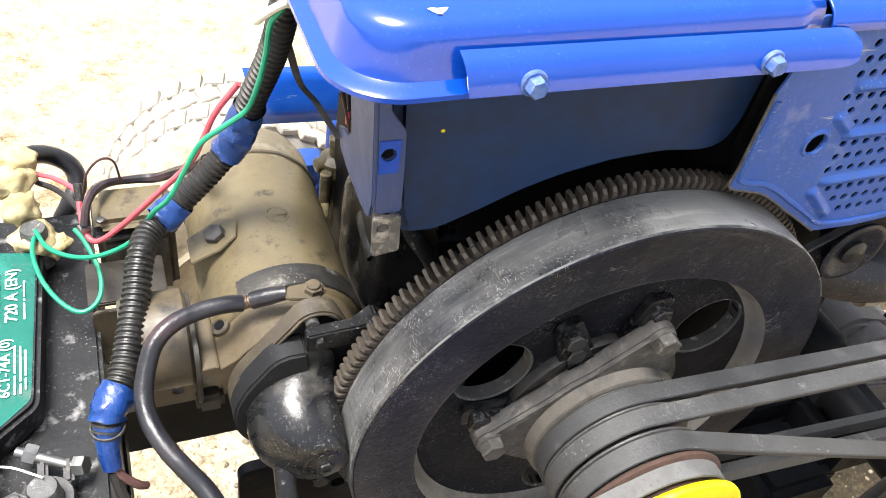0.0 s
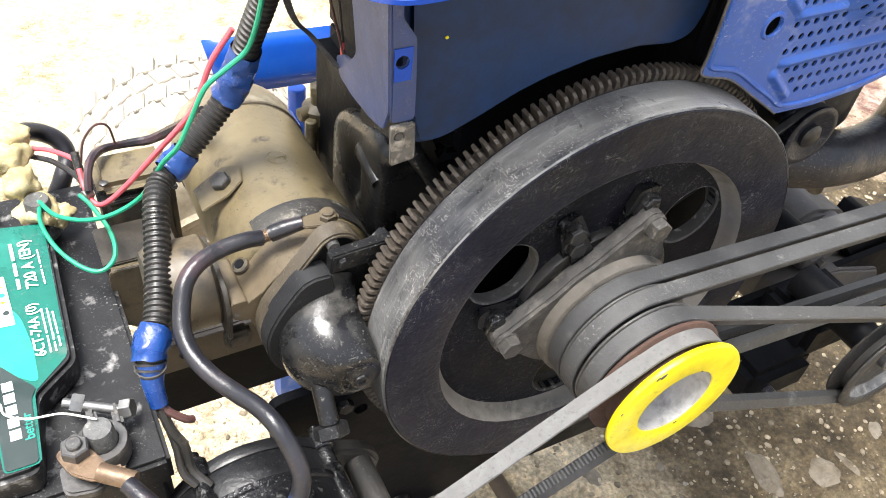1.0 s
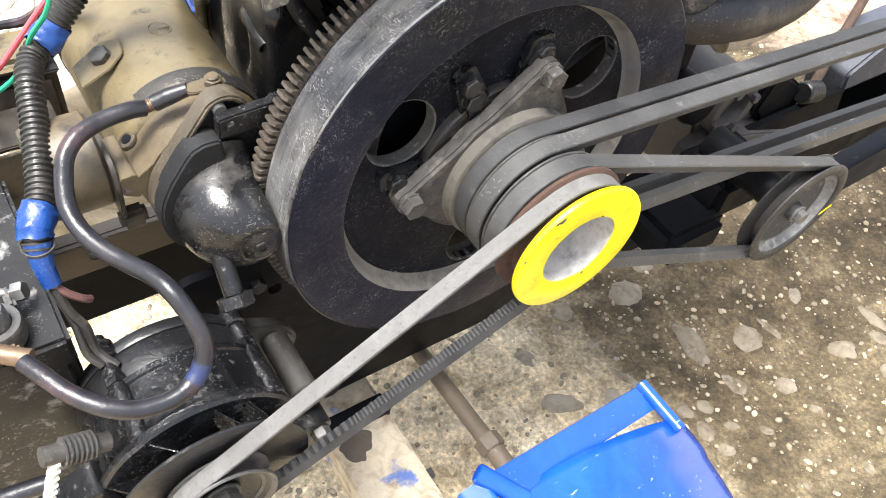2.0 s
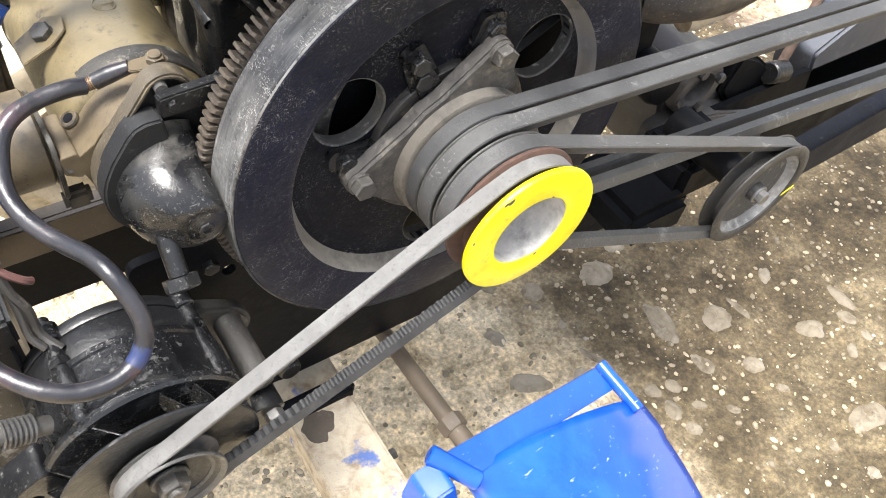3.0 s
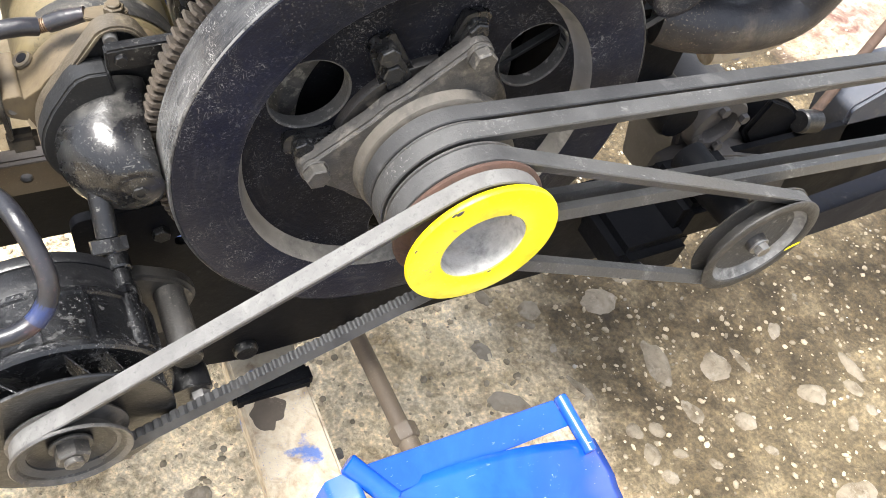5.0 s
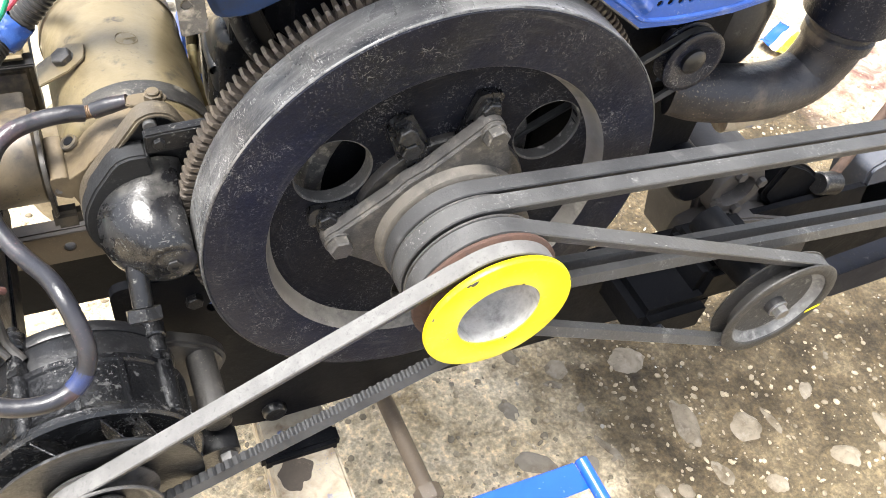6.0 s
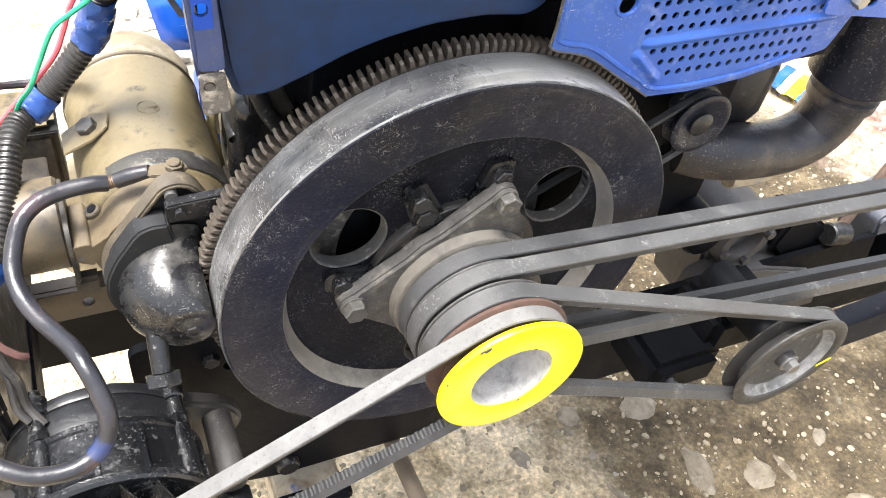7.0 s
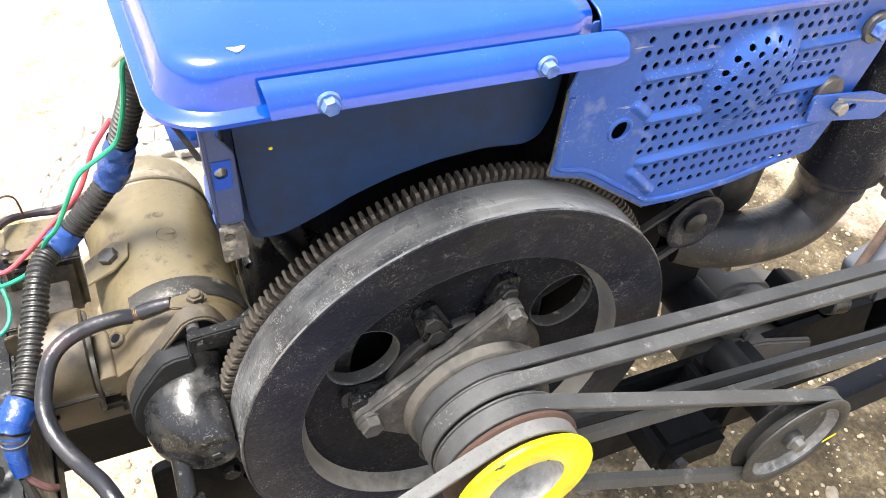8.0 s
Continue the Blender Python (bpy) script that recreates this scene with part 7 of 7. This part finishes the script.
def battery_cable():
    c = thing("starter_cable", (-0.26, 0.0, 0.6), "thick worn black and reddish battery cable", "cable")
    path = [(-0.2225, 0.0975, 0.6715), (-0.233, 0.0970, 0.673), (-0.249, 0.095, 0.673), (-0.265, 0.089, 0.672), (-0.276, 0.081, 0.667), (-0.2825, 0.070, 0.658), (-0.286, 0.057, 0.649), (-0.284, 0.042, 0.643), (-0.277, 0.025, 0.640), (-0.2685, 0.009, 0.640), (-0.261, -0.006, 0.6425), (-0.2555, -0.021, 0.642), (-0.2512, -0.034, 0.633), (-0.2490, -0.044, 0.621), (-0.252, -0.050, 0.609), (-0.261, -0.055, 0.599), (-0.275, -0.0585, 0.596), (-0.294, -0.057, 0.598), (-0.310, -0.049, 0.603), (-0.323, -0.034, 0.606), (-0.332, -0.017, 0.608), (-0.338, -0.005, 0.608)]
    part("sheath", tube(path, 0.0055, 16, 10), CABLE, c)
    part("tape_band", tube([(-0.2525, -0.0505, 0.6075), (-0.2565, -0.0530, 0.6025), (-0.261, -0.0552, 0.5990)], 0.0058, 16, 6, cap=False), TAPE_FADED, c, "faded blue tape band")
    part("strands", tube([(-0.2230, 0.0975, 0.6715), (-0.2165, 0.0965, 0.6735)], 0.0044, 12, 4, wave=(0.0012, 0.0006)), COPPER, c, "bare copper strands")
    part("lug_sleeve", tube([(-0.2170, 0.0965, 0.6735), (-0.207, 0.0945, 0.6775), (-0.196, 0.0915, 0.6815)], [0.0056, 0.0056, 0.0044], 12, 4), CABLE, c)
    part("lug_eye", slab(rounded([(-0.199, 0.0855), (-0.180, 0.0815), (-0.171, 0.089), (-0.177, 0.0965), (-0.197, 0.0955)], 0.005), 0.6805, 0.683, "xy", edge=0.0006), TAN_DARK, c)
    part("stud_nut", merge(hexagon((-0.1805, 0.089, 0.683), (0, 0, 1), 0.0105, 0.004, 0.2), rod((-0.1805, 0.089, 0.655), (-0.1805, 0.089, 0.689), 0.0042)), TAN_DARK, c)
    part("crimp", merge(box((-0.350, 0.001, 0.603), (-0.337, 0.010, 0.610), 0.002), tube([(-0.334, -0.003, 0.6060), (-0.351, 0.010, 0.6075)], 0.0058, 12, 2)), COPPER, c, "crimped copper lug")
    part("lug_plate", slab(rounded([(-0.372, 0.031), (-0.357, 0.036), (-0.345, 0.012), (-0.353, 0.003), (-0.366, 0.014)], 0.005), 0.606, 0.609, "xy", edge=0.0008), COPPER, c)
    part("lug_nut", merge(hexagon((-0.3600, 0.0270, 0.609), (0, 0, 1), 0.0145, 0.0075, 0.4, washer=0.0), rod((-0.3600, 0.0270, 0.596), (-0.3600, 0.0270, 0.6195), 0.0045)), STEEL_DARK, c, "dark nut on the lug stud")
    s = thing("signal_wire", (-0.37, 0.05, 0.62), "thin white wire tucked under the post", "wire")
    part("lead", tube([(-0.345, 0.040, 0.616), (-0.362, 0.050, 0.618), (-0.380, 0.056, 0.615), (-0.392, 0.066, 0.612), (-0.394, 0.076, 0.611)], 0.0007, 6), WHITE_WIRE, s)
    w = thing("stud_wire", (-0.36, -0.05, 0.53), "twisted white insulated wire on the alternator stud", "wire")
    for ph in (0, math.pi):
        pts = []
        for i in range(26):
            t = i / 25
            a = t * 26 + ph
            pts.append((-0.3435 + 0.0024 * math.cos(a) - 0.018 * t, -0.050 - 0.004 * t, 0.568 - 0.050 * t + 0.0024 * math.sin(a)))
        part("strand", tube(pts, 0.0021, 8, 2), WHITE_WIRE, w)
    part("stud_cable", tube([(-0.350, -0.046, 0.545), (-0.375, -0.040, 0.540), (-0.41, -0.03, 0.53)], 0.0055, 10), CABLE, w)


# ---- blue step, far wheel ----


def blue_cover():
    b = thing("pedal_cover", (0.0, -0.2, 0.2), "scuffed blue painted hinged cover over the step", "cover")
    # sloping flat bar between the two hinges
    ends = ((Vector((-0.094, -0.149, 0.474)), Vector((-0.086, -0.170, 0.458))), (Vector((0.100, -0.1255, 0.402)), Vector((0.106, -0.148, 0.392))))
    bm = bmesh.new()
    loops = []
    for top, low in ends:
        n = Vector((0.15, 0.45, -0.85)).normalized() * 0.004
        loops.append([bm.verts.new(q) for q in (top, low, low + n, top + n)])
    for k in range(4):
        bm.faces.new((loops[0][k], loops[0][(k + 1) % 4], loops[1][(k + 1) % 4], loops[1][k]))
    bm.faces.new(loops[0])
    bm.faces.new(list(reversed(loops[1])))
    bmesh.ops.recalc_face_normals(bm, faces=bm.faces)
    part("bar", bevel(bm, 0.0008), BLUE_FADED, b)
    part("hinge_pin", rod((0.110, -0.122, 0.396), (0.114, -0.175, 0.390), 0.0062), BLUE_FADED, b)
    part("hinge_tube", rod((-0.104, -0.146, 0.482), (-0.080, -0.178, 0.470), 0.0075), BLUE_FADED, b)
    part("hinge_cheek", slab(rounded([(-0.128, 0.445), (-0.122, 0.474), (-0.100, 0.480), (-0.092, 0.445)], 0.004), -0.176, -0.150, edge=0.002), BLUE_FADED, b)
    # curved cover sheet: back rim, crease, falling side
    bm = bmesh.new()
    rows = []
    for i in range(19):
        t = i / 18
        row = []
        for k in range(21):
            s = k / 20
            x = -0.082 + 0.213 * s + 0.022 * t
            z = 0.450 - 0.074 * s + 0.020 * math.sin(math.pi * s) - 0.028 * t - 0.06 * t * t
            y = -0.161 - 0.150 * t
            if t > 0.27:
                z -= 0.004
            row.append(bm.verts.new((x, y, z)))
        rows.append(row)
    for a, c in zip(rows, rows[1:]):
        for k in range(20):
            bm.faces.new((a[k], a[k + 1], c[k + 1], c[k]))
    sh = part("sheet", bm, BLUE_FADED, b, "curved shiny blue sheet", sharp=24)
    sh.modifiers.new("thick", "SOLIDIFY").thickness = 0.003
    part("skirt", slab(rounded([(-0.078, 0.425), (0.100, 0.375), (0.115, 0.20), (-0.078, 0.20)], 0.005), -0.186, -0.182, edge=0.001), BLUE_FADED, b)
    part("leg", box((0.085, -0.215, 0.0), (0.105, -0.187, 0.36), 0.002), BLUE_FADED, b)
    part("leg", box((-0.085, -0.215, 0.0), (-0.065, -0.187, 0.40), 0.002), BLUE_FADED, b)


def far_wheel():
    w = thing("far_wheel", (-0.13, 0.75, 0.0), "mud-caked pale tyre of the far front wheel", "wheel")
    c, R = (-0.130, 0, 0.190), 0.184
    part("tyre", lathe([(0.09, 0.66), (R - 0.036, 0.655), (R - 0.010, 0.67), (R - 0.002, 0.69), (R, 0.74), (R - 0.002, 0.79), (R - 0.010, 0.81), (R - 0.036, 0.825), (0.09, 0.82)], c, 72, closed=True), TYRE, w)
    for i in range(36):
        for row in range(4):
            a = 2 * math.pi * (i + 0.5 * (row % 2)) / 36
            u = Vector((math.cos(a), 0, math.sin(a)))
            v = Vector((-u.z, 0, u.x))
            bm = box((-0.0150, -0.0176, -0.006), (0.0110, 0.0168, 0.0036), 0.0012)
            rot = Matrix((v, (0, 1, 0), u)).transposed().to_4x4() @ Matrix.Rotation(radians(14 if row % 2 else -14), 4, "Z")
            bmesh.ops.transform(bm, matrix=Matrix.Translation(Vector(c) + u * R + Vector((0, 0.686 + row * 0.036, 0))) @ rot, verts=bm.verts)
            part("tread_block", bm, TYRE, w)
    part("rim", lathe([(0.0, 0.70), (0.05, 0.70), (0.08, 0.67), (0.095, 0.665), (0.095, 0.82), (0.0, 0.80)], c, 40), TYRE, w)
    part("hub_drum", lathe([(0.0, 0.520), (0.030, 0.520), (0.036, 0.516), (0.046, 0.514), (0.050, 0.520), (0.074, 0.524), (0.080, 0.516), (0.093, 0.512), (0.097, 0.519), (0.110, 0.523), (0.140, 0.520), (0.150, 0.526), (0.150, 0.68), (0.0, 0.69)], (-0.165, 0, 0.225), 56), TAN_RIM, w, "pale muddy wheel hub")
    f = thing("fender_flag", (-0.08, 0.57, 0.43), "bright blue bent sheet metal flap", "sheet metal")
    bm = bmesh.new()
    rows = []
    for t, (dy, z) in enumerate(((0.016, 0.518), (0.010, 0.500), (0.004, 0.482), (0.001, 0.466), (0.0, 0.448))):
        rows.append([bm.verts.new((x + 0.02 * (0.545 - z) / 0.1, 0.578 + dy, z - 0.04 * (x + 0.14))) for x in (-0.143, -0.11, -0.07, -0.02, 0.03)])
    for a, c2 in zip(rows, rows[1:]):
        for k in range(4):
            bm.faces.new((a[k], a[k + 1], c2[k + 1], c2[k]))
    sh = part("flap", bm, BLUE_FADED, f)
    sh.modifiers.new("thick", "SOLIDIFY").thickness = 0.002
    part("post", rod((-0.02, 0.59, -0.01), (-0.02, 0.592, 0.43), 0.012), BLUE_FADED, f)
    t = thing("axle_block", (-0.09, 0.43, 0.0), "blue painted cast lug with a bolt hole", "casting")
    part("lug", slab(rounded([(-0.118, 0.0), (-0.112, 0.515), (-0.080, 0.512), (-0.070, 0.40), (-0.060, 0.0)], 0.01), 0.41, 0.44, holes=[ring2d(-0.096, 0.490, 0.008)], edge=0.003), BLUE_DULL, t)
    part("knob", rod((-0.104, 0.41, 0.470), (-0.104, 0.395, 0.470), 0.009), BLUE_DULL, t)

ground()
chassis()
engine()
gearbox()
flywheel()
drive_pulley()
belts()
idler_pulley()
alternator()
starter()
regulator()
battery()
hood()
shroud()
guard()
exhaust()
wrapper()
fan_pulley()
cross_beam()
blue_cover()
far_wheel()
harness()
battery_cable()
stones()
scatter("gravel", GRAVEL, "small grey and brown pebbles in the soil", 9000, (0.0010, 0.0062), (-0.35, 1.5, -0.35, 0.9), 0.5, 11)
scatter("white_chips", SHELL, "small white stone chips in the soil", 130, (0.0010, 0.0050), (-0.1, 1.45, -0.3, 0.7), 0.5, 12)
